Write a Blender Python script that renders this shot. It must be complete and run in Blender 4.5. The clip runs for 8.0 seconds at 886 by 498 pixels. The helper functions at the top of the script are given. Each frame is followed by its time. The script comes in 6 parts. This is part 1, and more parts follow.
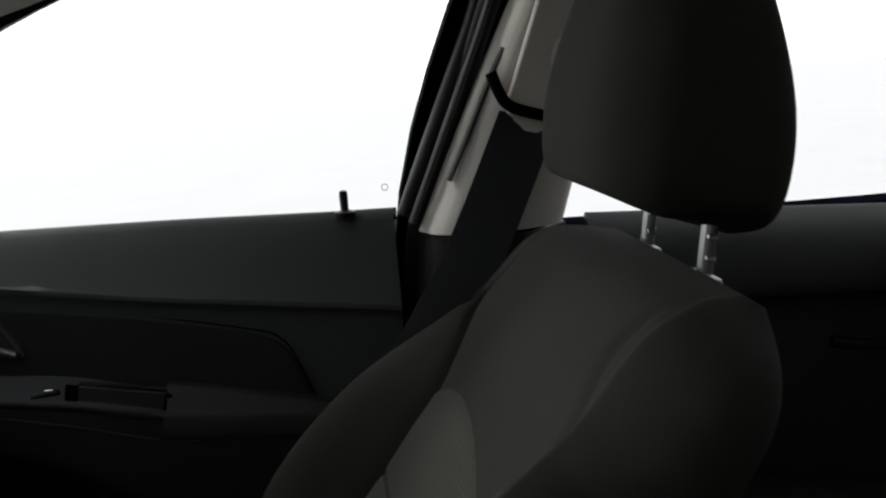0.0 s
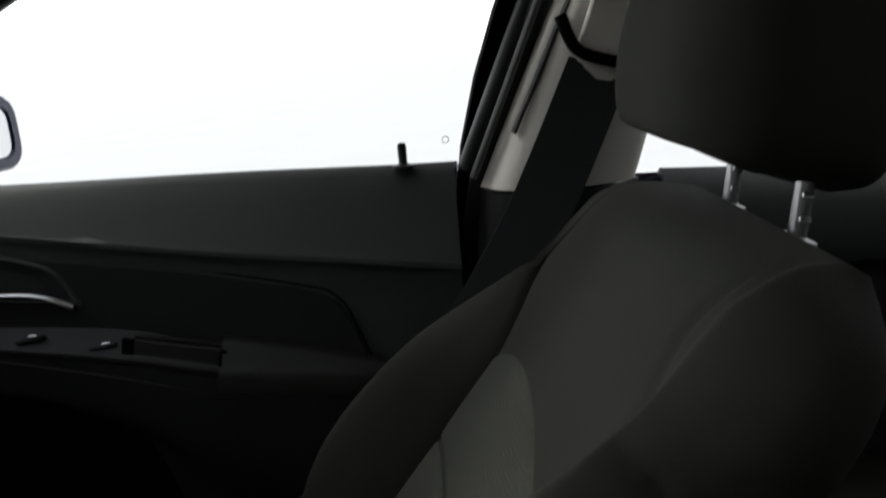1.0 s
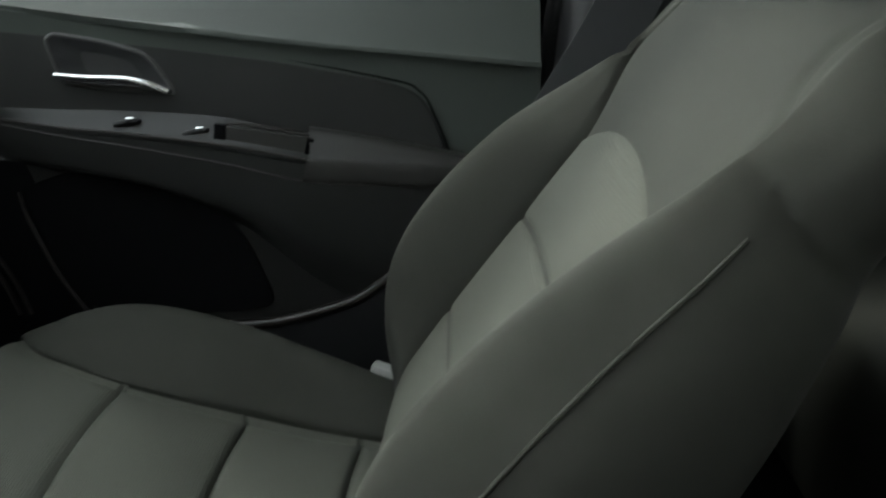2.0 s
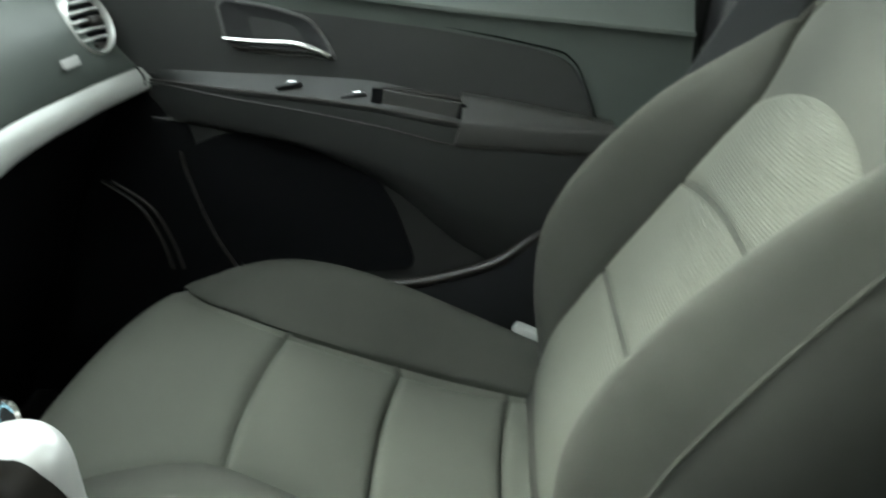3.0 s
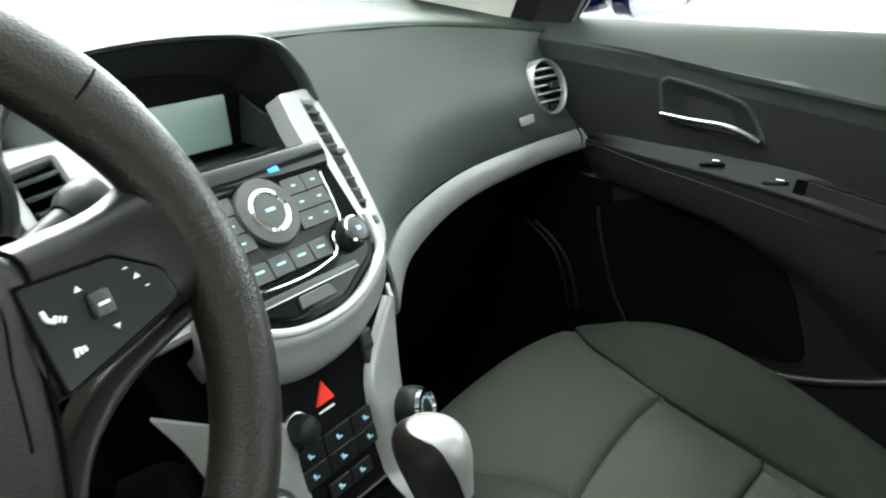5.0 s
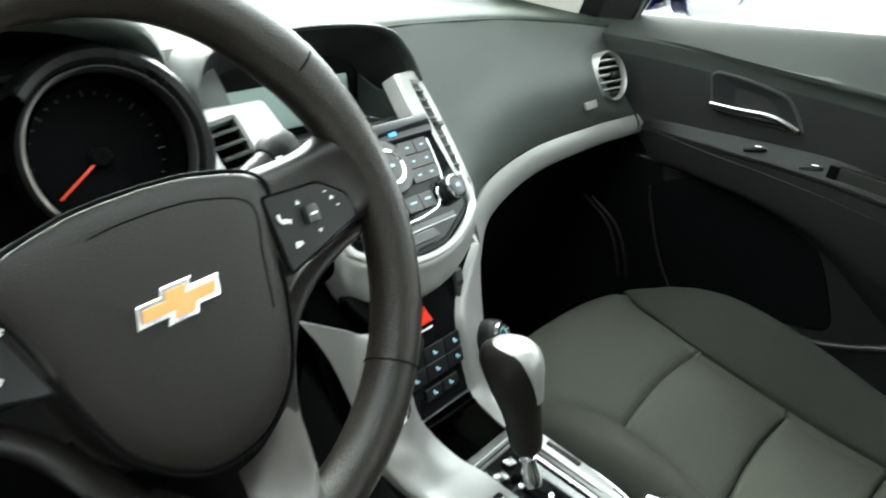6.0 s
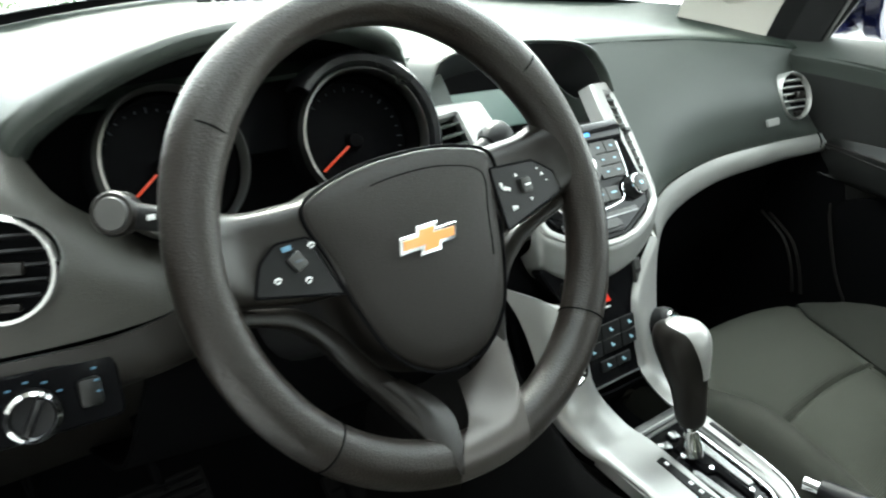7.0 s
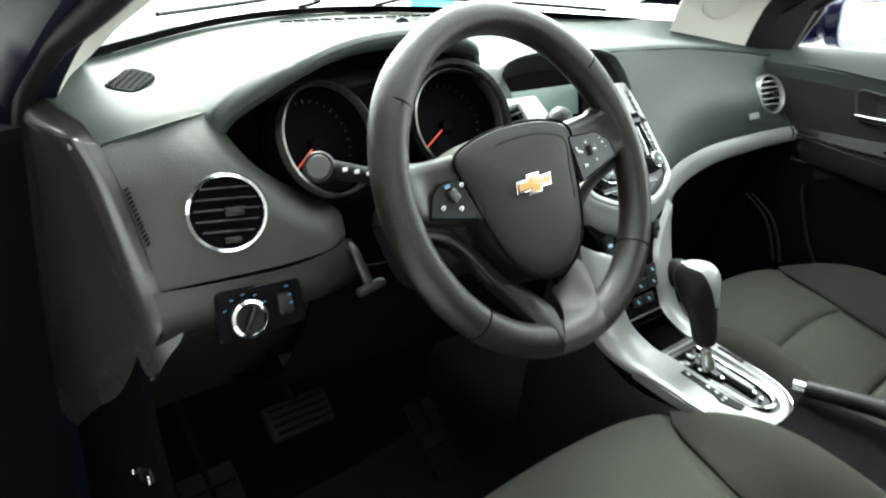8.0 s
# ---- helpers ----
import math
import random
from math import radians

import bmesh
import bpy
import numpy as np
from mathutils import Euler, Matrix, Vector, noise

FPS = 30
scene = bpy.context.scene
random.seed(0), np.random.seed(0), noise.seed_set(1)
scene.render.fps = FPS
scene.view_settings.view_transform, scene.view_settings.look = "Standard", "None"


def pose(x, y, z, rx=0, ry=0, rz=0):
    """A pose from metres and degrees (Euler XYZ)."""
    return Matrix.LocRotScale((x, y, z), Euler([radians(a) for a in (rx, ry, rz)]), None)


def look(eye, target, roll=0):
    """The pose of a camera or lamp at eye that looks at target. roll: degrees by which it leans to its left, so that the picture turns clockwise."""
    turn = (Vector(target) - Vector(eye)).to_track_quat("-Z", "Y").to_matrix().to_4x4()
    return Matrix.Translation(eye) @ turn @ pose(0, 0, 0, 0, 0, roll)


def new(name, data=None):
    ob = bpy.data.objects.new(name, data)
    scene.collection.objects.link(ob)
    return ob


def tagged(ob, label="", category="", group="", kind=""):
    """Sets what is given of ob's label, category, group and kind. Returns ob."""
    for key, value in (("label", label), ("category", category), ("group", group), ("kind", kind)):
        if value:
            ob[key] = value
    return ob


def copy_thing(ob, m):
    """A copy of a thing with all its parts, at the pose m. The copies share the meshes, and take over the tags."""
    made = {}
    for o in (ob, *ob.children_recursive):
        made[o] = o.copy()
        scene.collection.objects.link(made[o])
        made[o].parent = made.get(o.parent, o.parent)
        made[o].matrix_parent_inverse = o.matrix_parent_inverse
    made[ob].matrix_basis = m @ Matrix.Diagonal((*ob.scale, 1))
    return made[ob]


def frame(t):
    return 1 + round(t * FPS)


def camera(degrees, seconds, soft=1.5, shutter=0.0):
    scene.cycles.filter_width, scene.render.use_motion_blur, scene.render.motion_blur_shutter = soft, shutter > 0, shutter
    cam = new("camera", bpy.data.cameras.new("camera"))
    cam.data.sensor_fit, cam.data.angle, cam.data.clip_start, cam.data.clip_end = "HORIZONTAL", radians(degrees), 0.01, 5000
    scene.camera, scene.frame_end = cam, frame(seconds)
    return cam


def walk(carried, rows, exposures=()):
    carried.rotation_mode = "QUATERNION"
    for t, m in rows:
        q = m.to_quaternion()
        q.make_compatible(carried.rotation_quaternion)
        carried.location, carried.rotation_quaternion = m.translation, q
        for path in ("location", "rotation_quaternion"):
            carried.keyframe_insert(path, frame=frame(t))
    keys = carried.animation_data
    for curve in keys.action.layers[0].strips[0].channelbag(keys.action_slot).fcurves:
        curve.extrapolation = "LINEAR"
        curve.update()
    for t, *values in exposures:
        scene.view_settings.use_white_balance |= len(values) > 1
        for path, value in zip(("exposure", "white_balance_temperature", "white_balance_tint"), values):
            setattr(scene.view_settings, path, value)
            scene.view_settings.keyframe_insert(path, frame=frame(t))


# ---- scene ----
cam = camera(58.2, 8.0, soft=2.0, shutter=0.4)

PATH = [
    (0, (-0.294, 0.625, 1.135), (1.662, 0.469, 0.75), -4.3),
    (0.5, (-0.251, 0.614, 1.147), (1.712, 0.558, 0.77), -5.1),
    (1, (-0.247, 0.616, 1.125), (1.695, 0.636, 0.646), -4.6),
    (1.5, (-0.284, 0.65, 1.088), (1.601, 0.689, 0.42), -3.5),
    (1.7, (-0.296, 0.661, 1.079), (1.557, 0.721, 0.328), -3.5),
    (2.8, (-0.387, 0.851, 1.051), (1.424, 0.901, 0.203), -2.1),
    (3, (-0.372, 0.84, 1.054), (1.446, 1.003, 0.236), -2.7),
    (3.5, (-0.364, 0.814, 1.083), (1.446, 1.261, 0.358), -2.6),
    (4, (-0.385, 0.794, 1.102), (1.339, 1.509, 0.383), -2.0),
    (4.5, (-0.409, 0.824, 1.108), (1.218, 1.736, 0.386), -1.6),
    (4.7, (-0.415, 0.84, 1.107), (1.176, 1.823, 0.399), -1.4),
    (5.8, (-0.55, 0.788, 1.124), (0.944, 1.919, 0.425), -0.8),
    (6, (-0.593, 0.778, 1.13), (0.889, 1.91, 0.408), 0.1),
    (6.5, (-0.658, 0.747, 1.131), (0.706, 2.02, 0.411), 0.3),
    (7, (-0.715, 0.705, 1.129), (0.5, 2.149, 0.468), -0.4),
    (7.5, (-0.824, 0.658, 1.141), (0.37, 2.139, 0.521), -0.0),
    (8, (-0.99, 0.6, 1.135), (0.293, 2.006, 0.519), -0.9),
]
EXPOSURES = [(0, -0.08, 6500, 10), (0.9, -0.12, 6450, 9), (1.25, 0.55, 6400, 8), (1.5, 1.4, 6250, 4), (1.7, 1.7, 6280, 3), (2.8, 3.3, 6400, -5), (3.5, 3.28, 6400, -5), (4.5, 2.75, 6450, -4), (6, 2.8, 6450, -3), (8, 2.8, 6450, -3)]
walk(cam, [(t, look(eye, target, roll)) for t, eye, target, roll in PATH], EXPOSURES)

# ---- daylight: a bright overcast sky all round ----
world = bpy.data.worlds.new("sky")
scene.world = world
world.use_nodes = True
wn, wl = world.node_tree.nodes, world.node_tree.links
sky = wn.new("ShaderNodeTexSky")
sky.sky_type = "NISHITA"
sky.sun_disc = False
sky.sun_elevation, sky.sun_rotation = radians(48), radians(25)
sky.air_density, sky.dust_density, sky.ozone_density = 1.0, 0.6, 1.0
pale = wn.new("ShaderNodeHueSaturation")
pale.inputs["Saturation"].default_value = 0.15
wl.new(sky.outputs[0], pale.inputs["Color"])
wl.new(pale.outputs[0], wn["Background"].inputs["Color"])
wn["Background"].inputs["Strength"].default_value = 0.30

sun = new("sun", bpy.data.lights.new("sun", "SUN"))
sun.data.energy, sun.data.angle, sun.data.color = 0.7, radians(20), (1.0, 0.97, 0.92)
sun.matrix_world = look((1.5, 4.0, 4.2), (0, 0.8, 0.7))


# ---- materials ----
def material(name, colour, rough=0.6, metal=0.0, grain=0.0, size=900.0, spread=0.15, blotch=6.0, coat=0.0, spec=0.5, ribs=None, across="Z", glow=None):
    """A surface with two scales of variation: blotches of wear in colour and gloss, and a fine grain in relief."""
    m = bpy.data.materials.new(name)
    m.use_nodes = True
    n, l = m.node_tree.nodes, m.node_tree.links
    b = n["Principled BSDF"]
    b.inputs["Metallic"].default_value = metal
    b.inputs["Coat Weight"].default_value = coat
    b.inputs["Specular IOR Level"].default_value = spec
    at = n.new("ShaderNodeTexCoord")
    big = n.new("ShaderNodeTexNoise")
    big.inputs["Scale"].default_value, big.inputs["Detail"].default_value = blotch, 5.0
    l.new(at.outputs["Object"], big.inputs["Vector"])
    mix = n.new("ShaderNodeMix")
    mix.data_type = "RGBA"
    mix.inputs["A"].default_value = (*[c * (1 - spread) for c in colour], 1)
    mix.inputs["B"].default_value = (*[min(1, c * (1 + spread)) for c in colour], 1)
    l.new(big.outputs["Fac"], mix.inputs["Factor"])
    l.new(mix.outputs["Result"], b.inputs["Base Color"])
    gloss = n.new("ShaderNodeMapRange")
    gloss.inputs["To Min"].default_value, gloss.inputs["To Max"].default_value = max(0.02, rough - 0.08), min(1, rough + 0.08)
    l.new(big.outputs["Fac"], gloss.inputs["Value"])
    l.new(gloss.outputs[0], b.inputs["Roughness"])
    if grain:
        fine = n.new("ShaderNodeTexVoronoi" if ribs is None else "ShaderNodeTexNoise")
        fine.inputs["Scale"].default_value = size
        l.new(at.outputs["Object"], fine.inputs["Vector"])
        bump = n.new("ShaderNodeBump")
        bump.inputs["Strength"].default_value, bump.inputs["Distance"].default_value = grain, 0.001
        height = fine.outputs[0]
        if ribs:
            wave = n.new("ShaderNodeTexWave")
            wave.wave_type, wave.bands_direction = "BANDS", across
            wave.inputs["Scale"].default_value, wave.inputs["Distortion"].default_value = ribs, 0.05
            l.new(at.outputs["Object"], wave.inputs["Vector"])
            add = n.new("ShaderNodeMath")
            l.new(wave.outputs["Fac"], add.inputs[0])
            l.new(fine.outputs[0], add.inputs[1])
            height = add.outputs[0]
        l.new(height, bump.inputs["Height"])
        l.new(bump.outputs["Normal"], b.inputs["Normal"])
    if glow:
        b.inputs["Emission Color"].default_value, b.inputs["Emission Strength"].default_value = (*colour, 1), glow
    return m


DASH = material("soft_dash_plastic", (0.031, 0.036, 0.032), 0.46, spec=0.31, grain=0.25, size=900)
# dash plastic for the driver's side, its warmer light put into the colour
SOFT = material("dash_plastic_warm_light", (0.0345, 0.0335, 0.0290), 0.46, spec=0.31, grain=0.35, size=700)
TOPPAD = material("matt_dash_top_plastic", (0.020, 0.0265, 0.0222), 0.58, spec=0.18, grain=0.25, size=900)
DARK = material("hard_charcoal_plastic", (0.0098, 0.0100, 0.0096), 0.42, spec=0.30, grain=0.15, size=900)
BLACK = material("black_plastic", (0.007, 0.007, 0.0075), 0.42, spec=0.2, grain=0.1, size=900)
# black trim, and deep shade put into the colour of recesses and footwell
VOID = material("black_trim_and_shade", (0.0015, 0.0015, 0.0018), 0.8, spec=0.04)
CARPET = material("black_carpet", (0.0075, 0.0072, 0.0072), 0.95, grain=0.9, size=500, spread=0.35, spec=0.03, ribs=0)
FABRIC = material("charcoal_seat_cloth", (0.0262, 0.0266, 0.0225), 0.92, grain=0.6, size=1500, spread=0.22, blotch=14, spec=0.08, ribs=0)
INSERT = material("grey_ribbed_seat_cloth", (0.0440, 0.0450, 0.0375), 0.9, grain=0.42, size=1200, spec=0.08, ribs=105)
CENTRE = material("grey_seat_cloth", (0.0440, 0.0450, 0.0375), 0.9, grain=0.32, size=1200, spread=0.12, blotch=12, spec=0.08, ribs=120, across="Y")
LEATHER = material("grained_wheel_rim", (0.0098, 0.0076, 0.0062), 0.36, spec=0.38, grain=0.32, size=560)
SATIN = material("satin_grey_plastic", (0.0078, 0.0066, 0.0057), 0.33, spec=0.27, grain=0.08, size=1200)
PADSKIN = material("smooth_wheel_skin", (0.0098, 0.0082, 0.0070), 0.52, spec=0.22, grain=0.2, size=900)
SILVER = material("satin_silver_trim", (0.36, 0.357, 0.345), 0.36, metal=0.6, grain=0.04, size=1500, spread=0.05)
CHROME = material("chrome", (0.85, 0.86, 0.87), 0.08, metal=1.0, spread=0.03)
PIANO = material("polished_piano_black", (0.004, 0.004, 0.0045), 0.06, spec=0.16, spread=0.1)
STRIP = material("satin_silver_grey_trim", (0.27, 0.27, 0.258), 0.40, metal=0.5, grain=0.05, size=1500, spread=0.06)
ARM = material("soft_armrest_plastic", (0.0155, 0.0150, 0.0138), 0.45, spec=0.25, grain=0.2, size=900)
SHELF = material("dark_satin_armrest_plastic", (0.0088, 0.0089, 0.0085), 0.43, spec=0.25, grain=0.12, size=900)
GLOSS = material("piano_black", (0.004, 0.004, 0.0045), 0.05, spec=0.07, spread=0.1)
BUTTON = material("grey_button_plastic", (0.022, 0.022, 0.021), 0.40, grain=0.05)
PILLAR = material("warm_grey_pillar_trim", (0.46, 0.44, 0.40), 0.7, spec=0.3, grain=0.25, size=800, spread=0.06)
RUBBER = material("rubber_seal", (0.005, 0.005, 0.0055), 0.5, spec=0.2, spread=0.2)
STRAP = material("black_belt_webbing", (0.014, 0.015, 0.016), 0.75, grain=0.6, size=900, ribs=400)
PAINT = material("dark_blue_car_paint", (0.003, 0.005, 0.035), 0.25, metal=0.3, coat=0.8)
SCREEN = material("grey_green_display", (0.15, 0.20, 0.185), 0.25, spread=0.04, coat=0.4)
ICON = material("lit_cyan_symbols", (0.28, 0.48, 0.58), 0.5, glow=0.05)
FAINT = material("faint_blue_print", (0.07, 0.16, 0.24), 0.5)
BLUE = material("blue_mark", (0.02, 0.22, 0.65), 0.4, glow=0.1)
WHITE = material("white_print", (0.75, 0.76, 0.76), 0.6, spread=0.03)
RED = material("red_lens", (0.65, 0.03, 0.015), 0.3, glow=0.04)
DIM = material("dim_dial_print", (0.045, 0.055, 0.07), 0.6, spread=0.05)
NEEDLE = material("lit_red_needle", (0.6, 0.05, 0.015), 0.4, glow=0.05)
GOLD = material("amber_enamel", (0.62, 0.24, 0.06), 0.3, coat=0.6, spread=0.06)
STEEL = material("worn_steel", (0.45, 0.45, 0.46), 0.3, metal=1.0)
# car paint darkened for the unlit door jamb
JAMB = material("shaded_jamb_paint", (0.004, 0.005, 0.012), 0.4, spec=0.2)
CHIN = material("satin_grey_metallic", (0.23, 0.23, 0.222), 0.4, metal=0.4, grain=0.04, size=1500, spread=0.05)
WARM = material("warm_grey_hard_plastic", (0.0145, 0.0130, 0.0115), 0.38, spec=0.34, grain=0.15, size=900)
BEZEL = material("satin_dark_metallic", (0.07, 0.07, 0.068), 0.38, metal=0.3, grain=0.04, size=1500, spread=0.05)
# lower spoke metal, brighter for the side that catches the light
FOOT = material("satin_metallic_lit_side", (0.062, 0.056, 0.052), 0.34, metal=0.35, grain=0.03, size=1500, spread=0.05)
RING = material("brushed_silver_ring", (0.42, 0.41, 0.39), 0.3, metal=1.0, grain=0.04, size=1500, spread=0.08)
MAT = material("scuffed_rubber_mat", (0.020, 0.021, 0.022), 0.6, spec=0.3, grain=0.3, size=300, spread=0.5, blotch=9)
GATE = material("brushed_smoke_metal", (0.22, 0.225, 0.22), 0.22, metal=0.9, grain=0.05, size=1500, spread=0.1)
# door plastic darkened in place of the shadow low on the door
LOWER = material("shaded_door_plastic", (0.0068, 0.0066, 0.0062), 0.50, spec=0.18, grain=0.2, size=900)
# end cap plastic, made lighter and glossier for the light along its ridge
ENDCAP = material("brightened_cap_plastic", (0.027, 0.0245, 0.022), 0.27, spec=0.9, grain=0.12, size=900)
GROUND = material("pale_concrete", (0.80, 0.79, 0.77), 0.85, grain=0.4, size=60, spread=0.05, blotch=0.8)


def glass(name, tint):
    m = bpy.data.materials.new(name)
    m.use_nodes = True
    b = m.node_tree.nodes["Principled BSDF"]
    b.inputs["Base Color"].default_value = (*tint, 1)
    b.inputs["Roughness"].default_value, b.inputs["IOR"].default_value = 0.0, 1.02
    b.inputs["Transmission Weight"].default_value = 1.0
    return m


GLASS = glass("window_glass", (0.97, 0.99, 0.98))


# ---- shapes ----
def finish(name, bm, mat, smooth=40):
    bmesh.ops.recalc_face_normals(bm, faces=bm.faces[:])
    me = bpy.data.meshes.new(name)
    bm.to_mesh(me)
    bm.free()
    me.materials.append(mat)
    if smooth:
        me.shade_smooth()
        me.set_sharp_from_angle(angle=radians(smooth))
    return new(name, me)


def part(name, bm, mat, parent=None, label="", smooth=40):
    ob = finish(name, bm, mat, smooth)
    if parent:
        ob.parent = parent
    return tagged(ob, label)


def thing(name, label, category, at=(0, 0, 0), group="", kind=""):
    ob = new(name)
    ob.location = at
    ob.empty_display_size = 0.05
    return tagged(ob, label, category, group, kind)


def spline(pts, n, closed=False):
    """n points along a Catmull-Rom curve through pts."""
    p = [Vector(q) for q in pts]
    k = len(p)
    out = []
    spans = k if closed else k - 1
    for i in range(n):
        s = i * spans / (n if closed else n - 1)
        a = min(int(s), spans - 1)
        u = s - a
        q = [p[j % k] if closed else p[max(0, min(k - 1, j))] for j in (a - 1, a, a + 1, a + 2)]
        out.append(0.5 * (2 * q[1] + (q[2] - q[0]) * u + (2 * q[0] - 5 * q[1] + 4 * q[2] - q[3]) * u * u + (3 * q[1] - q[0] - 3 * q[2] + q[3]) * u ** 3))
    return out


def skin(rows, wrap=False, caps=False):
    """A bmesh over rows of points."""
    bm = bmesh.new()
    v = [[bm.verts.new(p) for p in r] for r in rows]
    for a, b in zip(v, v[1:]):
        for i in range(len(a) if wrap else len(a) - 1):
            j = (i + 1) % len(a)
            bm.faces.new((a[i], a[j], b[j], b[i]))
    if caps:
        bm.faces.new(v[0])
        bm.faces.new(v[-1][::-1])
    return bm


CABIN = Vector((-0.35, 0.75, 1.1))


def shell(rows, thick, side=CABIN):
    """A closed shell: rows of points as its face towards side, thickened away from it."""
    nu, nv = len(rows[0]), len(rows)
    at = lambda j, i: rows[max(0, min(nv - 1, j))][max(0, min(nu - 1, i))]
    norm, vote = [], 0.0
    for j in range(nv):
        for i in range(nu):
            n = (at(j, i + 1) - at(j, i - 1)).cross(at(j + 1, i) - at(j - 1, i))
            vote += n.dot(side - rows[j][i])
            norm.append(n.normalized())
    sign = 1 if vote > 0 else -1
    bm = bmesh.new()
    a = [[bm.verts.new(p) for p in r] for r in rows]
    b = [[bm.verts.new(rows[j][i] - sign * thick * norm[j * nu + i]) for i in range(nu)] for j in range(nv)]
    for j in range(nv - 1):
        for i in range(nu - 1):
            bm.faces.new((a[j][i], a[j][i + 1], a[j + 1][i + 1], a[j + 1][i]))
            bm.faces.new((b[j][i], b[j + 1][i], b[j + 1][i + 1], b[j][i + 1]))
    rim = [(0, i) for i in range(nu)] + [(j, nu - 1) for j in range(1, nv)] + [(nv - 1, i) for i in range(nu - 2, -1, -1)] + [(j, 0) for j in range(nv - 2, 0, -1)]
    for (j, i), (l, k) in zip(rim, rim[1:] + rim[:1]):
        bm.faces.new((a[l][k], a[j][i], b[j][i], b[l][k]))
    return bm


def sheet(curves, nu=24, nv=16, thick=0.004, side=CABIN):
    """A smooth closed shell through curves."""
    cols = [spline(c, nu) for c in curves]
    return shell([list(r) for r in zip(*[spline([c[i] for c in cols], nv) for i in range(nu)])], thick, side)


def tube(pts, r, n=40, sides=10, closed=False, flat=1.0, up=(0, 0, 1)):
    """A round or flattened bar along a smooth curve."""
    c = spline(pts, n, closed)
    rows = []
    for i, p in enumerate(c):
        t = (c[(i + 1) % n] - c[i - 1]) if closed else (c[min(n - 1, i + 1)] - c[max(0, i - 1)])
        t.normalize()
        a = t.cross(Vector(up))
        if a.length < 1e-4:
            a = t.cross(Vector((1, 0, 0)))
        a.normalize()
        b = a.cross(t)
        rr = r[0] + (r[1] - r[0]) * i / (n - 1) if isinstance(r, tuple) else r
        rows.append([p + rr * (math.cos(k * math.tau / sides) * a + flat * math.sin(k * math.tau / sides) * b) for k in range(sides)])
    if closed:
        rows.append(rows[0])
        bm = skin(rows, wrap=True)
        bmesh.ops.remove_doubles(bm, verts=bm.verts[:], dist=1e-6)
        return bm
    return skin(rows, wrap=True, caps=True)


def inset(o, d):
    """A 2D outline moved inwards by d."""
    k = len(o)
    area = sum(o[i - 1][0] * o[i][1] - o[i][0] * o[i - 1][1] for i in range(k))
    s = 1 if area > 0 else -1
    out = []
    for i in range(k):
        a, b, c = Vector(o[i - 1]), Vector(o[i]), Vector(o[(i + 1) % k])
        e, g = (b - a).normalized(), (c - b).normalized()
        na, nb = Vector((-e.y, e.x)) * s, Vector((-g.y, g.x)) * s
        m = (na + nb)
        m = m.normalized() / max(0.5, m.normalized().dot(na)) if m.length > 1e-6 else na
        out.append((b.x + m.x * d, b.y + m.y * d))
    return out


def rounded(o, r, n=4):
    """A 2D outline with its corners rounded."""
    out = []
    k = len(o)
    for i in range(k):
        a, b, c = Vector(o[i - 1]), Vector(o[i]), Vector(o[(i + 1) % k])
        d = min(r, (a - b).length * 0.45, (c - b).length * 0.45)
        p, q = b + (a - b).normalized() * d, b + (c - b).normalized() * d
        for j in range(n + 1):
            u = j / n
            w = (1 - u) ** 2 * p + 2 * u * (1 - u) * b + u * u * q
            out.append((w.x, w.y))
    return out


def rect(w, h, r, n=4, x=0, y=0):
    return rounded([(x - w / 2, y - h / 2), (x + w / 2, y - h / 2), (x + w / 2, y + h / 2), (x - w / 2, y + h / 2)], r, n)


def circle(r, n=32, x=0, y=0, sy=1.0):
    return [(x + r * math.cos(i * math.tau / n), y + r * sy * math.sin(i * math.tau / n)) for i in range(n)]


def plate(o, depth, m, bevel=0.001, hole=None, dome=0.0):
    """An outline in m's xy plane as a solid from z = -depth to 0 with softened edges; hole: an inner outline of as many points."""
    rings = [(o, -depth), (o, -bevel), (inset(o, bevel), 0)]
    if hole:
        rings += [(inset(hole, -bevel), 0), (hole, -bevel), (hole, -depth)]
        rows = [[m @ Vector((x, y, z)) for x, y in r] for r, z in rings + rings[:1]]
        bm = skin(rows, wrap=True)
        bmesh.ops.remove_doubles(bm, verts=bm.verts[:], dist=1e-7)
        return bm
    if dome:
        cx, cy = sum(p[0] for p in o) / len(o), sum(p[1] for p in o) / len(o)
        base = rings[-1][0]
        for k in (0.75, 0.45, 0.15):
            rings.append(([(cx + (x - cx) * k, cy + (y - cy) * k) for x, y in base], dome * (1 - k * k)))
    rows = [[m @ Vector((x, y, z)) for x, y in r] for r, z in rings]
    return skin(rows, wrap=True, caps=True)


def turned(profile, m, n=32, caps=True):
    """A solid of revolution about m's z axis from (radius, height) pairs."""
    rows = [[m @ Vector((max(r, 1e-5) * math.cos(k * math.tau / n), max(r, 1e-5) * math.sin(k * math.tau / n), z)) for k in range(n)] for r, z in profile]
    return skin(rows, wrap=True, caps=caps)


def block(size, m, r=0.004):
    """A box with rounded edges, centred on m."""
    bm = bmesh.new()
    bmesh.ops.create_cube(bm, size=1, matrix=m @ Matrix.Diagonal((*size, 1)))
    bmesh.ops.bevel(bm, geom=bm.edges[:], offset=min(r, min(size) * 0.45), segments=2, affect="EDGES", profile=0.5)
    return bm


def basis(origin, right, up):
    """A frame with x along right, y near up, and z towards the viewer of that face."""
    x = Vector(right).normalized()
    z = x.cross(Vector(up)).normalized()
    y = z.cross(x)
    return Matrix.Translation(origin) @ Matrix((x, y, z)).transposed().to_4x4()




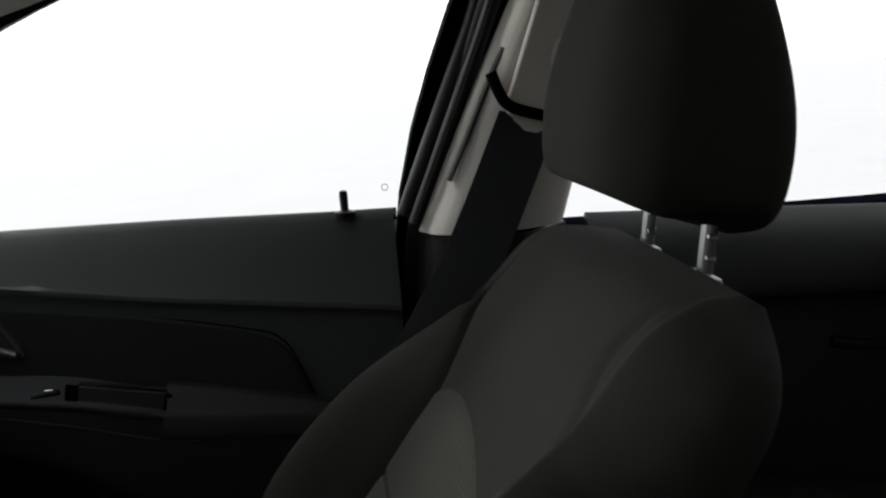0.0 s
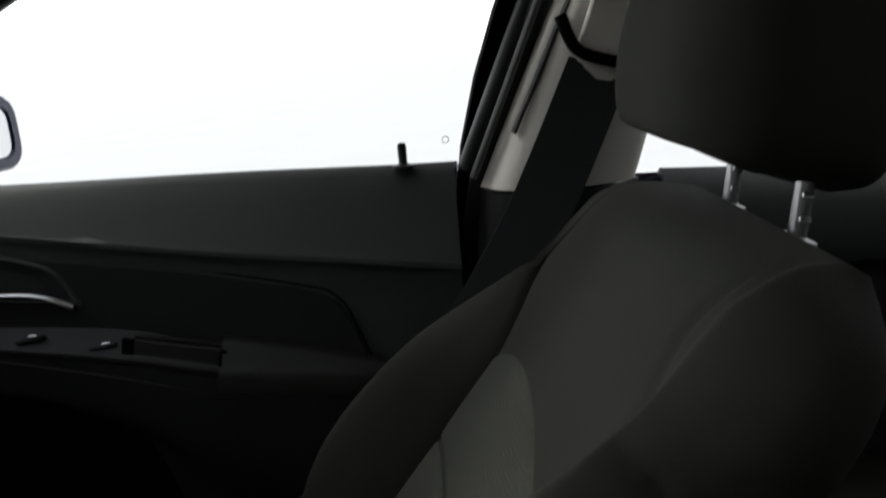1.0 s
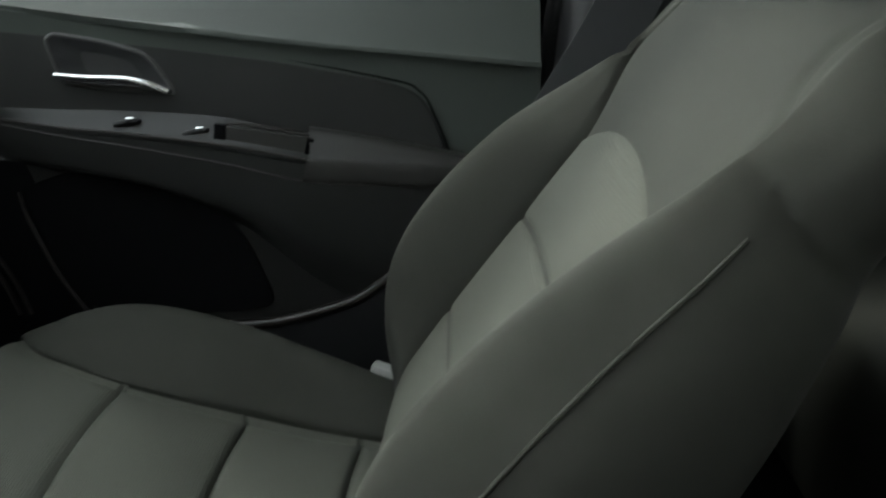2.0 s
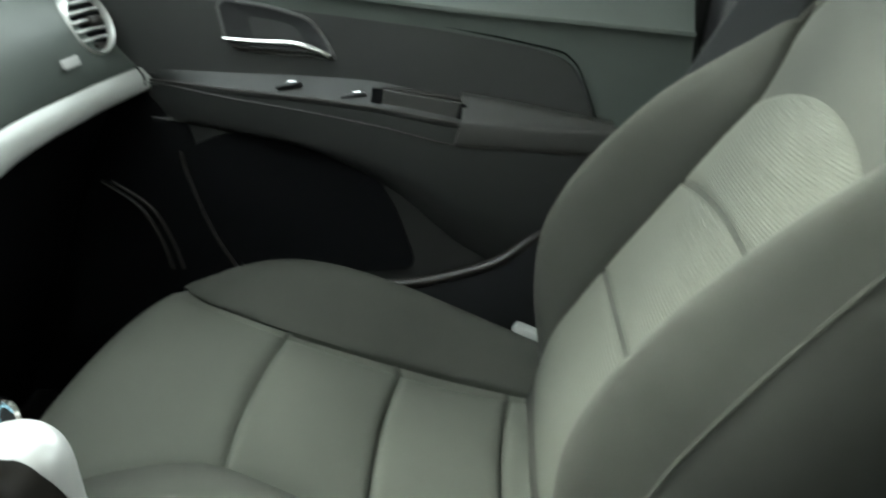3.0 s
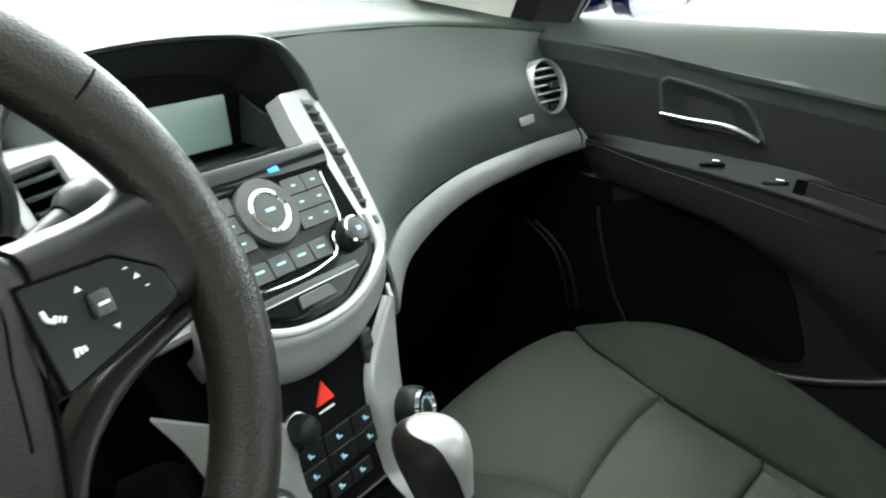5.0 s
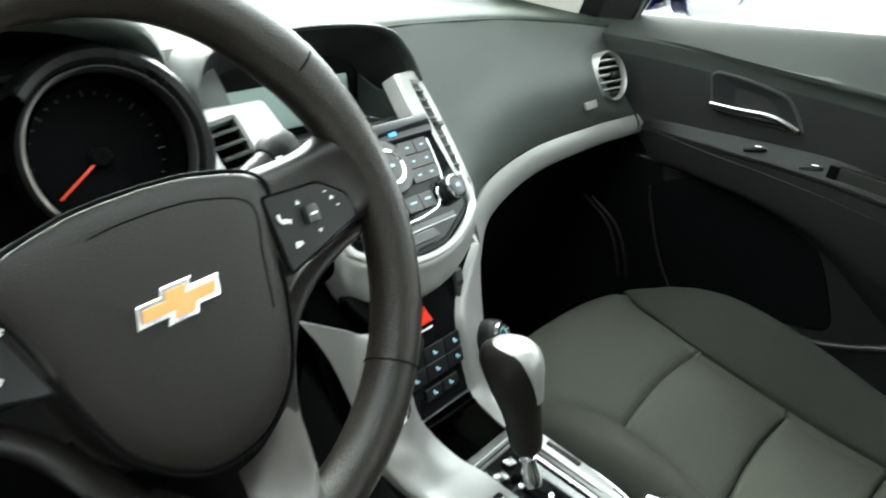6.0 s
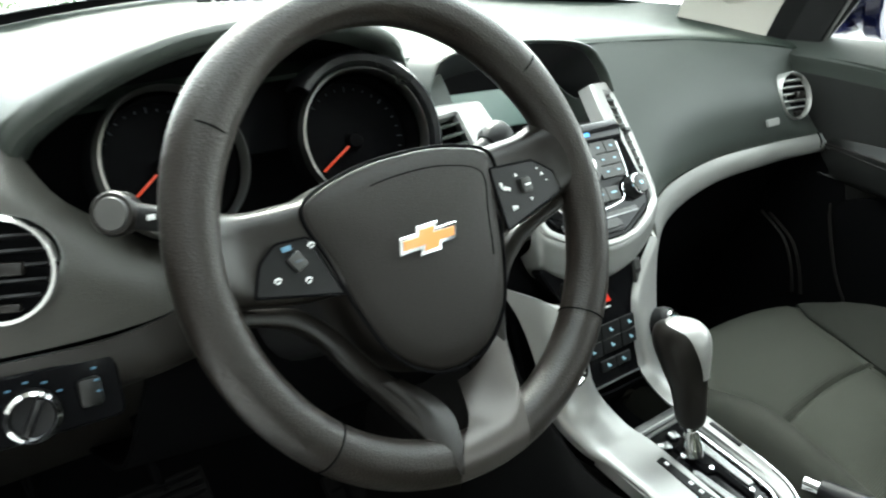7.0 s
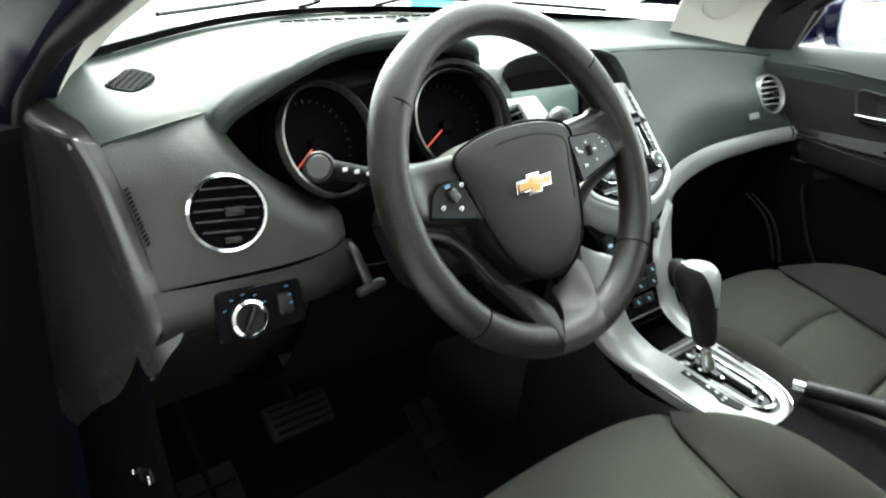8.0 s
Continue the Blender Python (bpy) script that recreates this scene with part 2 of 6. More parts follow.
# ---- ground and car shell ----
bm = bmesh.new()
bmesh.ops.create_grid(bm, x_segments=2, y_segments=2, size=400)
tagged(part("ground", bm, GROUND), "pale concrete yard under the car", "ground", kind="structure")

# added unseen wall: holds back sky light on the driver's side
tagged(part("light_block_west", block((0.3, 20, 4.2), pose(-3.1, 0.5, 2.1), 0.02), material("unseen_grey_wall", (0.13, 0.125, 0.12), 0.8, grain=0.3, size=40, blotch=0.6)), "unseen grey wall added to block light beside the car", "wall", kind="structure")

car = thing("car_body", "dark blue four-door saloon body with its door opening", "car")


def xrow(xs, ys, zs):
    return list(zip(xs, ys, zs))


# floor pan with a raised tunnel, firewall, roof lining and rear bulkhead
bm = sheet([[(-0.80, 1.62, 0.33), (-0.40, 1.62, 0.33), (-0.14, 1.62, 0.36), (-0.09, 1.62, 0.50), (0.09, 1.62, 0.50), (0.14, 1.62, 0.36), (0.40, 1.62, 0.33), (0.80, 1.62, 0.33)],
            [(-0.78, 1.30, 0.29), (-0.40, 1.30, 0.29), (-0.14, 1.30, 0.31), (-0.09, 1.30, 0.44), (0.09, 1.30, 0.44), (0.14, 1.30, 0.31), (0.40, 1.30, 0.29), (0.78, 1.30, 0.29)],
            [(-0.78, -0.5, 0.29), (-0.40, -0.5, 0.29), (-0.14, -0.5, 0.31), (-0.09, -0.5, 0.40), (0.09, -0.5, 0.40), (0.14, -0.5, 0.31), (0.40, -0.5, 0.29), (0.78, -0.5, 0.29)]], 40, 24, 0.01)
part("floor_carpet", bm, CARPET, car, "black loop carpet on the floor")
# firewall in near-black: the footwell's darkness is in its colour
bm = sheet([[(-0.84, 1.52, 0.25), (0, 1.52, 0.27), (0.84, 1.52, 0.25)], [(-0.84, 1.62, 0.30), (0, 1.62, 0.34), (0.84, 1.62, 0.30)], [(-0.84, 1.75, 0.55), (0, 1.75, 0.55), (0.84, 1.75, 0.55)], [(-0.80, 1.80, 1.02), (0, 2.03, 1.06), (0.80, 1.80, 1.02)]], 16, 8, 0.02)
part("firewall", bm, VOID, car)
bm = sheet([[(-0.56, 0.78, 1.385), (0, 0.86, 1.41), (0.56, 0.78, 1.385)], [(-0.58, 0.3, 1.43), (0, 0.35, 1.46), (0.58, 0.3, 1.43)], [(-0.54, -0.75, 1.37), (0, -0.8, 1.40), (0.54, -0.75, 1.37)]], 16, 12, 0.02)
part("roof_lining", bm, PILLAR, car, "light grey roof lining")
bm = sheet([[(-0.60, 0.80, 1.41), (0, 0.90, 1.435), (0.60, 0.80, 1.41)], [(-0.62, 0.3, 1.455), (0, 0.35, 1.485), (0.62, 0.3, 1.455)], [(-0.58, -0.8, 1.39), (0, -0.85, 1.42), (0.58, -0.8, 1.39)]], 16, 12, 0.008)
part("roof_skin", bm, PAINT, car, "dark blue painted roof")
bm = sheet([[(-0.70, -0.70, 0.3), (0, -0.75, 0.3), (0.70, -0.70, 0.3)], [(-0.68, -0.80, 0.98), (0, -0.85, 0.99), (0.68, -0.80, 0.98)], [(-0.64, -1.15, 1.0), (0, -1.25, 1.01), (0.64, -1.15, 1.0)]], 12, 8, 0.02)
part("parcel_shelf", bm, DARK, car)

# outer body: sills, bonnet, rear quarter sides, so that the shell stands on the ground
for s in (-1, 1):
    bm = sheet([[(s * 0.74, 1.60, 0.33), (s * 0.74, 0.4, 0.33), (s * 0.74, -0.9, 0.35)], [(s * 0.80, 1.60, 0.34), (s * 0.80, 0.4, 0.34), (s * 0.80, -0.9, 0.36)],
                [(s * 0.86, 1.60, 0.25), (s * 0.86, 0.4, 0.25), (s * 0.86, -0.9, 0.27)], [(s * 0.82, 1.60, 0.14), (s * 0.82, 0.4, 0.14), (s * 0.82, -0.9, 0.16)]], 16, 12, 0.01)
    part("sill", bm, PAINT, car)
    bm = sheet([[(s * 0.76, -0.55, 1.0), (s * 0.70, -1.2, 1.02), (s * 0.60, -1.9, 1.0)], [(s * 0.84, -0.55, 0.8), (s * 0.82, -1.2, 0.85), (s * 0.72, -1.9, 0.85)], [(s * 0.84, -0.55, 0.3), (s * 0.84, -1.2, 0.45), (s * 0.74, -1.9, 0.4)]], 14, 10, 0.01)
    part("rear_quarter", bm, PAINT, car)
    bm = sheet([[(s * 0.76, 1.66, 1.02), (s * 0.74, 2.2, 0.95), (s * 0.6, 2.75, 0.75)], [(s * 0.85, 1.66, 0.8), (s * 0.86, 2.2, 0.8), (s * 0.72, 2.75, 0.6)], [(s * 0.84, 1.66, 0.3), (s * 0.84, 2.2, 0.66), (s * 0.72, 2.75, 0.35)]], 14, 10, 0.01)
    part("front_wing", bm, PAINT, car)
    for y in (2.2, -1.25):
        w = part("wheel", turned([(0.10, 0.0), (0.20, 0.01), (0.215, 0.0), (0.30, 0.0), (0.315, 0.03), (0.315, 0.17), (0.30, 0.2), (0.10, 0.2)], pose(s * 0.64, y, 0.315, 0, s * 90, 0), 28), RUBBER, car)
        part("rim", turned([(0.02, 0.0), (0.03, 0.03), (0.19, 0.012), (0.205, 0.0), (0.2, -0.02), (0.02, -0.02)], pose(s * 0.825, y, 0.315, 0, s * 90, 0), 28), STEEL, w)
bm = sheet([[(-0.70, 1.9, 1.03), (0, 2.1, 1.07), (0.70, 1.9, 1.03)], [(-0.68, 2.3, 0.95), (0, 2.4, 1.0), (0.68, 2.3, 0.95)], [(-0.58, 2.75, 0.76), (0, 2.95, 0.8), (0.58, 2.75, 0.76)], [(-0.58, 2.8, 0.35), (0, 3.0, 0.35), (0.58, 2.8, 0.35)]], 16, 14, 0.01)
part("bonnet", bm, PAINT, car)
bm = sheet([[(-0.60, -1.2, 1.03), (0, -1.3, 1.05), (0.60, -1.2, 1.03)], [(-0.60, -1.75, 1.02), (0, -1.85, 1.05), (0.60, -1.75, 1.02)], [(-0.62, -1.9, 0.4), (0, -2.0, 0.4), (0.62, -1.9, 0.4)]], 14, 10, 0.01)
part("boot_lid", bm, PAINT, car)

# pillars
for s in (-1, 1):
    def P(*rows):
        return [[(s * x, y, z) for x, y, z in r] for r in rows]
    a = part("front_pillar_trim", sheet(P([(0.610, 1.60, 1.045), (0.603, 1.555, 1.125), (0.59, 1.42, 1.18), (0.565, 1.20, 1.265), (0.535, 0.98, 1.33), (0.50, 0.78, 1.385)],
                                           [(0.646, 1.53, 1.030), (0.645, 1.49, 1.115), (0.632, 1.38, 1.16), (0.61, 1.16, 1.238), (0.585, 0.95, 1.30), (0.55, 0.74, 1.375)],
                                           [(0.672, 1.455, 1.014), (0.680, 1.412, 1.105), (0.674, 1.32, 1.148), (0.645, 1.12, 1.22), (0.625, 0.93, 1.272), (0.59, 0.70, 1.36)]) if s > 0 else P([(0.625, 1.70, 1.045), (0.620, 1.56, 1.099), (0.610, 1.46, 1.136), (0.575, 1.20, 1.245), (0.535, 0.98, 1.325), (0.50, 0.78, 1.385)],
                                           [(0.662, 1.64, 1.035), (0.658, 1.51, 1.097), (0.648, 1.41, 1.134), (0.615, 1.16, 1.228), (0.585, 0.95, 1.30), (0.55, 0.74, 1.375)],
                                           [(0.698, 1.57, 1.018), (0.700, 1.45, 1.103), (0.692, 1.365, 1.133), (0.660, 1.12, 1.213), (0.625, 0.93, 1.272), (0.59, 0.70, 1.36)]), 26, 10, 0.012), PILLAR, car, "light grey front pillar trim")
    if s > 0:
        part("tweeter_cover", plate(circle(0.038, 36, 0.0, 0.004, 0.92), 0.008, basis((0.6455, 1.501, 1.091), (0.075, -0.13, -0.02), (-0.01, -0.04, 0.075)), 0.003, dome=0.003), PILLAR, a, "round-cornered speaker cover")
    part("front_pillar_skin", sheet(P([(0.702, 1.575, 1.02), (0.698, 1.37, 1.135), (0.640, 0.98, 1.262), (0.60, 0.72, 1.375)],
                                      [(0.745, 1.60, 1.03), (0.735, 1.36, 1.150), (0.69, 0.98, 1.30), (0.645, 0.70, 1.41)],
                                      [(0.765, 1.66, 1.09), (0.750, 1.45, 1.19), (0.685, 1.06, 1.345), (0.62, 0.78, 1.43)], [(0.72, 1.76, 1.10), (0.70, 1.50, 1.22), (0.63, 1.08, 1.37), (0.57, 0.80, 1.435)]), 20, 8, 0.01), JAMB, car)
    part("roof_rail_trim", sheet(P([(0.56, 0.80, 1.38), (0.58, 0.3, 1.42), (0.54, -0.7, 1.36)], [(0.62, 0.76, 1.36), (0.635, 0.3, 1.385), (0.60, -0.7, 1.33)], [(0.65, 0.76, 1.40), (0.665, 0.3, 1.43), (0.62, -0.7, 1.37)]), 16, 8, 0.01), PILLAR, car)
    # centre pillar: upper trim light, lower trim black
    part("centre_pillar_trim", sheet(P([(0.70, 0.575, 0.965), (0.69, 0.50, 1.13), (0.645, 0.42, 1.30), (0.60, 0.40, 1.385)],
                                       [(0.655, 0.545, 0.965), (0.645, 0.475, 1.13), (0.61, 0.40, 1.30), (0.585, 0.38, 1.385)],
                                       [(0.645, 0.47, 0.965), (0.635, 0.40, 1.13), (0.605, 0.32, 1.30), (0.58, 0.29, 1.385)],
                                       [(0.665, 0.405, 0.965), (0.655, 0.35, 1.13), (0.62, 0.27, 1.30), (0.585, 0.24, 1.385)],
                                       [(0.70, 0.39, 0.965), (0.69, 0.335, 1.13), (0.65, 0.255, 1.30), (0.60, 0.22, 1.385)]), 20, 20, 0.006), PILLAR, car, "light grey centre pillar trim")
    part("centre_pillar_foot", sheet(P([(0.70, 0.60, 0.40), (0.70, 0.60, 0.70), (0.70, 0.575, 0.962)], [(0.65, 0.585, 0.40), (0.655, 0.58, 0.70), (0.652, 0.545, 0.962)],
                                       [(0.645, 0.40, 0.40), (0.645, 0.43, 0.70), (0.642, 0.45, 0.962)], [(0.70, 0.36, 0.40), (0.70, 0.38, 0.70), (0.70, 0.385, 0.962)]), 16, 16, 0.006), BLACK, car, "black lower centre pillar trim")
    part("centre_pillar_skin", sheet(P([(0.74, 0.62, 0.3), (0.74, 0.60, 0.97), (0.66, 0.45, 1.38)], [(0.76, 0.50, 0.3), (0.76, 0.49, 0.97), (0.68, 0.36, 1.40)], [(0.74, 0.40, 0.3), (0.74, 0.405, 0.97), (0.66, 0.27, 1.38)]), 14, 8, 0.01), VOID, car)
    # rear side: pillar and window frame behind the rear door
    part("rear_pillar_trim", sheet(P([(0.66, -0.45, 0.99), (0.63, -0.55, 1.2), (0.57, -0.62, 1.36)], [(0.62, -0.62, 0.99), (0.58, -0.72, 1.2), (0.53, -0.76, 1.36)], [(0.62, -1.0, 1.0), (0.57, -0.95, 1.2), (0.5, -0.85, 1.36)]), 14, 8, 0.01), PILLAR, car)

# door seals round the front openings
for s in (-1, 1):
    part("door_seal", tube([(s * 0.71, 0.61, 0.36), (s * 0.718, 0.59, 0.80), (s * 0.715, 0.570, 0.98), (s * 0.69, 0.485, 1.20), (s * 0.655, 0.44, 1.36), (s * 0.645, 0.62, 1.385), (s * 0.655, 0.95, 1.285),
                            (s * 0.712, 1.345, 1.130), (s * 0.724, 1.48, 1.082), (s * 0.728, 1.575, 1.015), (s * 0.728, 1.62, 0.90), (s * 0.727, 1.65, 0.78), (s * 0.727, 1.70, 0.6), (s * 0.724, 1.66, 0.40), (s * 0.71, 1.3, 0.345)], 0.0145, 90, 10, closed=True, up=(1, 0, 0)), RUBBER, car, "thick black rubber door seal")
# kick panels, near-black for the footwell's shade, and the closed side's hinge post
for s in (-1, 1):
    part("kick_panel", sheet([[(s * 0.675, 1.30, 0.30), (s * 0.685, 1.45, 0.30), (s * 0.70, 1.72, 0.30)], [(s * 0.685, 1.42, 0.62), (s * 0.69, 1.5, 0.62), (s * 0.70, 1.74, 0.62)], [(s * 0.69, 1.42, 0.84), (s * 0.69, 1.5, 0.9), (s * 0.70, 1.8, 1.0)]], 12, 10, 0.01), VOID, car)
part("hinge_post", sheet([[(0.70, 1.62, 0.30), (0.70, 1.62, 0.70), (0.70, 1.62, 1.03)], [(0.84, 1.62, 0.30), (0.85, 1.62, 0.70), (0.80, 1.62, 1.02)]], 10, 6, 0.012), PAINT, car)
part("jamb_filler", sheet([[(-0.705, 1.66, 0.30), (-0.705, 1.66, 0.70), (-0.705, 1.60, 1.04)], [(-0.745, 1.73, 0.30), (-0.745, 1.73, 0.70), (-0.745, 1.66, 1.06)], [(-0.80, 1.76, 0.30), (-0.80, 1.76, 0.70), (-0.79, 1.70, 1.09)]], 12, 8, 0.01), JAMB, car)
for k in range(2):
    part("kick_trim_edge", tube([(0.664, 1.40 + 0.016 * k, 0.70), (0.664, 1.352 + 0.016 * k, 0.66), (0.664, 1.33 + 0.016 * k, 0.61), (0.664, 1.32 + 0.016 * k, 0.56)], 0.0028, 16, 6), SATIN, car)
# hinge side of the open driver's door opening
part("hinge_post", sheet([[(-0.73, 1.72, 0.34), (-0.73, 1.72, 0.70), (-0.73, 1.70, 1.06)], [(-0.78, 1.70, 0.32), (-0.78, 1.70, 0.70), (-0.78, 1.68, 1.08)], [(-0.86, 1.74, 0.30), (-0.86, 1.74, 0.70), (-0.82, 1.72, 1.06)]], 14, 8, 0.012), JAMB, car, "painted hinge post, its shade put into the colour")
for z in (0.64,):
    h = part("hinge", block((0.05, 0.04, 0.045), pose(-0.80, 1.63, z), 0.006), JAMB, car, "dark door hinge")
    part("pin", turned([(0.008, -0.03), (0.01, -0.028), (0.01, 0.028), (0.008, 0.03)], pose(-0.815, 1.61, z), 12), STEEL, h)
rl = part("release_lever", block((0.012, 0.045, 0.018), pose(-0.694, 1.46, 0.585, -20, 0, 0), 0.004), BLACK, car, "small bonnet release lever")
part("lever_face", block((0.003, 0.014, 0.012), pose(-0.7015, 1.443, 0.588, -20, 0, 0), 0.001), CHROME, rl)
part("lever_face", block((0.003, 0.010, 0.007), pose(-0.7015, 1.492, 0.576, -20, 0, 0), 0.001), CHROME, rl)
part("sill_plate", block((0.07, 0.95, 0.008), pose(-0.735, 1.05, 0.352), 0.003), BLACK, car, "black ribbed sill plate")

# glass
def pane(name, o, parent, label):
    bm = bmesh.new()
    bm.faces.new([bm.verts.new(p) for p in o])
    ob = part(name, bm, GLASS, parent, label, smooth=0)
    ob.visible_shadow = False
    return ob


bm = sheet([xrow((-0.62, -0.3, 0, 0.3, 0.62), (1.70, 1.93, 2.03, 1.93, 1.70), (1.06, 1.09, 1.10, 1.09, 1.06)),
            xrow((-0.59, -0.3, 0, 0.3, 0.59), (1.25, 1.42, 1.48, 1.42, 1.25), (1.25, 1.275, 1.28, 1.275, 1.25)),
            xrow((-0.55, -0.3, 0, 0.3, 0.55), (0.78, 0.86, 0.88, 0.86, 0.78), (1.40, 1.42, 1.425, 1.42, 1.40))], 14, 10, 0.004)
ob = part("windscreen", bm, GLASS, car, "clear curved windscreen")
ob.visible_shadow = False
for pts in ([(-0.42, 1.905, 1.108), (-0.25, 1.968, 1.120), (-0.12, 2.0, 1.130), (-0.03, 2.02, 1.126)], [(-0.06, 2.045, 1.110), (-0.02, 2.03, 1.122), (-0.10, 2.01, 1.134)],
            [(0.62, 1.78, 1.088), (0.45, 1.885, 1.106), (0.30, 1.96, 1.118), (0.16, 2.0, 1.122)], [(0.14, 2.05, 1.108), (0.20, 2.01, 1.122), (0.32, 1.965, 1.126)]):
    part("wiper", tube(pts, 0.006, 24, 8, flat=0.7), RUBBER, car, "black wiper resting on the glass")
part("windscreen_band", sheet([xrow((-0.62, -0.3, 0, 0.3, 0.62), (1.695, 1.925, 2.025, 1.925, 1.695), (1.056, 1.086, 1.096, 1.086, 1.056)),
                               xrow((-0.62, -0.3, 0, 0.3, 0.62), (1.682, 1.910, 2.008, 1.910, 1.682), (1.069, 1.098, 1.108, 1.098, 1.069))], 24, 3, 0.003), VOID, ob, "black band along the lower edge")
pane("rear_window", [(-0.58, -1.2, 1.02), (0.58, -1.2, 1.02), (0.5, -0.78, 1.39), (-0.5, -0.78, 1.39)], car, "clear rear window")


# ---- dashboard ----
def smooth(a, b, x):
    t = max(0.0, min(1.0, (x - a) / (b - a)))
    return t * t * (3 - 2 * t)


dash = thing("dashboard", "charcoal moulded dashboard with silver trim strips", "dashboard", (0, 1.6, 0.3))
dash.location = (0, 0, 0)
XS = (-0.715, -0.53, -0.3, 0, 0.3, 0.5, 0.68)
part("top_pad", sheet([xrow(XS, (1.62, 1.83, 1.96, 2.02, 1.96, 1.83, 1.60), (1.052, 1.082, 1.090, 1.096, 1.090, 1.082, 1.062)),
                       xrow(XS, (1.53, 1.64, 1.70, 1.72, 1.70, 1.64, 1.50), (1.028, 1.035, 1.05, 1.055, 1.05, 1.04, 1.025)),
                       xrow(XS, (1.44, 1.50, 1.51, 1.51, 1.48, 1.46, 1.42), (1.015, 1.022, 1.035, 1.04, 1.04, 1.027, 1.008)),
                       xrow(XS, (1.405, 1.46, 1.47, 1.47, 1.44, 1.43, 1.395), (0.996, 1.012, 1.025, 1.03, 1.03, 1.018, 0.998))], 60, 24, 0.006), TOPPAD, dash, "soft charcoal top pad, pale under the windscreen light")
XP = (0.165, 0.25, 0.4, 0.55, 0.62, 0.685)
STRIP_U = xrow(XP, (1.310, 1.345, 1.368, 1.354, 1.338, 1.322), (0.815, 0.834, 0.846, 0.853, 0.857, 0.859))
STRIP_L = xrow(XP, (1.298, 1.340, 1.362, 1.348, 1.330, 1.312), (0.760, 0.788, 0.810, 0.822, 0.828, 0.832))
part("passenger_fascia", sheet([xrow(XP, (1.45, 1.445, 1.435, 1.42, 1.41, 1.395), (1.028, 1.03, 1.024, 1.01, 1.002, 0.992)),
                                xrow(XP, (1.425, 1.42, 1.412, 1.398, 1.396, 1.394), (0.985, 0.99, 0.987, 0.976, 0.97, 0.965)),
                                xrow(XP, (1.375, 1.374, 1.378, 1.362, 1.37, 1.385), (0.912, 0.92, 0.925, 0.925, 0.925, 0.925)),
                                xrow(XP, (1.33, 1.352, 1.37, 1.355, 1.345, 1.35), (0.85, 0.865, 0.872, 0.876, 0.878, 0.88)),
                                [(x, y + 0.004, z) for x, y, z in STRIP_U]], 40, 30, 0.006), DASH, dash, "soft charcoal passenger fascia")
strip = part("trim_strip", sheet([STRIP_U, [(x, y - 0.008, z * 0.6 + w * 0.4) for (x, y, z), (_, _, w) in zip(STRIP_U, STRIP_L)], STRIP_L,
                                  [(x, y + 0.012, z - 0.006) for x, y, z in STRIP_L]], 40, 10, 0.004), STRIP, dash, "curved satin silver trim strip")
part("strip_seam", tube([(0.6545, 1.3285, 0.862), (0.6545, 1.3205, 0.850), (0.6545, 1.3195, 0.838), (0.6545, 1.328, 0.828)], 0.0012, 12, 6), VOID, strip)
# the shade under the dash is painted into this face
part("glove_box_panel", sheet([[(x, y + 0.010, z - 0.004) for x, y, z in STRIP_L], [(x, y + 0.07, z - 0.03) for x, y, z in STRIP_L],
                               [(x, 1.46, 0.66) for x in XP], [(x, 1.56, 0.46) for x in XP], [(x, 1.61, 0.34) for x in XP]], 24, 20, 0.006), VOID, dash, "glove box face, its shade coloured near-black")
part("glove_box_latch", plate(rect(0.05, 0.016, 0.007), 0.01, basis((0.30, 1.405, 0.752), (1, 0.15, 0.1), (0, 0.5, 0.85)), 0.003), STEEL, dash, "small metal latch")
part("airbag_badge", plate(rect(0.036, 0.012, 0.003), 0.004, basis((0.545, 1.352, 0.889), (1, -0.02, 0.02), (0, 0.25, 1)), 0.001), SILVER, dash, "small silver label bar")
# driver's side: fascia, lower panel, end cap
XD = (-0.69, -0.64, -0.60, -0.55, -0.50, -0.45)
part("driver_fascia", sheet([xrow((-0.712, -0.67, -0.645, -0.62, -0.595, -0.572), (1.404, 1.43, 1.444, 1.452, 1.456, 1.452), (0.992, 1.0, 1.006, 1.010, 1.012, 1.010)),
                             xrow((-0.702, -0.665, -0.63, -0.60, -0.575, -0.545), (1.396, 1.402, 1.398, 1.392, 1.388, 1.405), (0.955, 0.962, 0.963, 0.962, 0.958, 0.950)),
                             xrow((-0.692, -0.65, -0.61, -0.575, -0.53, -0.474), (1.393, 1.386, 1.370, 1.358, 1.362, 1.400), (0.912, 0.912, 0.912, 0.910, 0.906, 0.900)),
                             xrow((-0.686, -0.64, -0.60, -0.55, -0.50, -0.440), (1.387, 1.370, 1.355, 1.346, 1.350, 1.395), (0.872, 0.874, 0.876, 0.877, 0.878, 0.878)),
                             xrow((-0.682, -0.63, -0.59, -0.54, -0.49, -0.438), (1.382, 1.362, 1.348, 1.340, 1.344, 1.385), (0.838, 0.843, 0.846, 0.848, 0.850, 0.848))], 36, 24, 0.006), SOFT, dash, "soft charcoal driver's fascia")
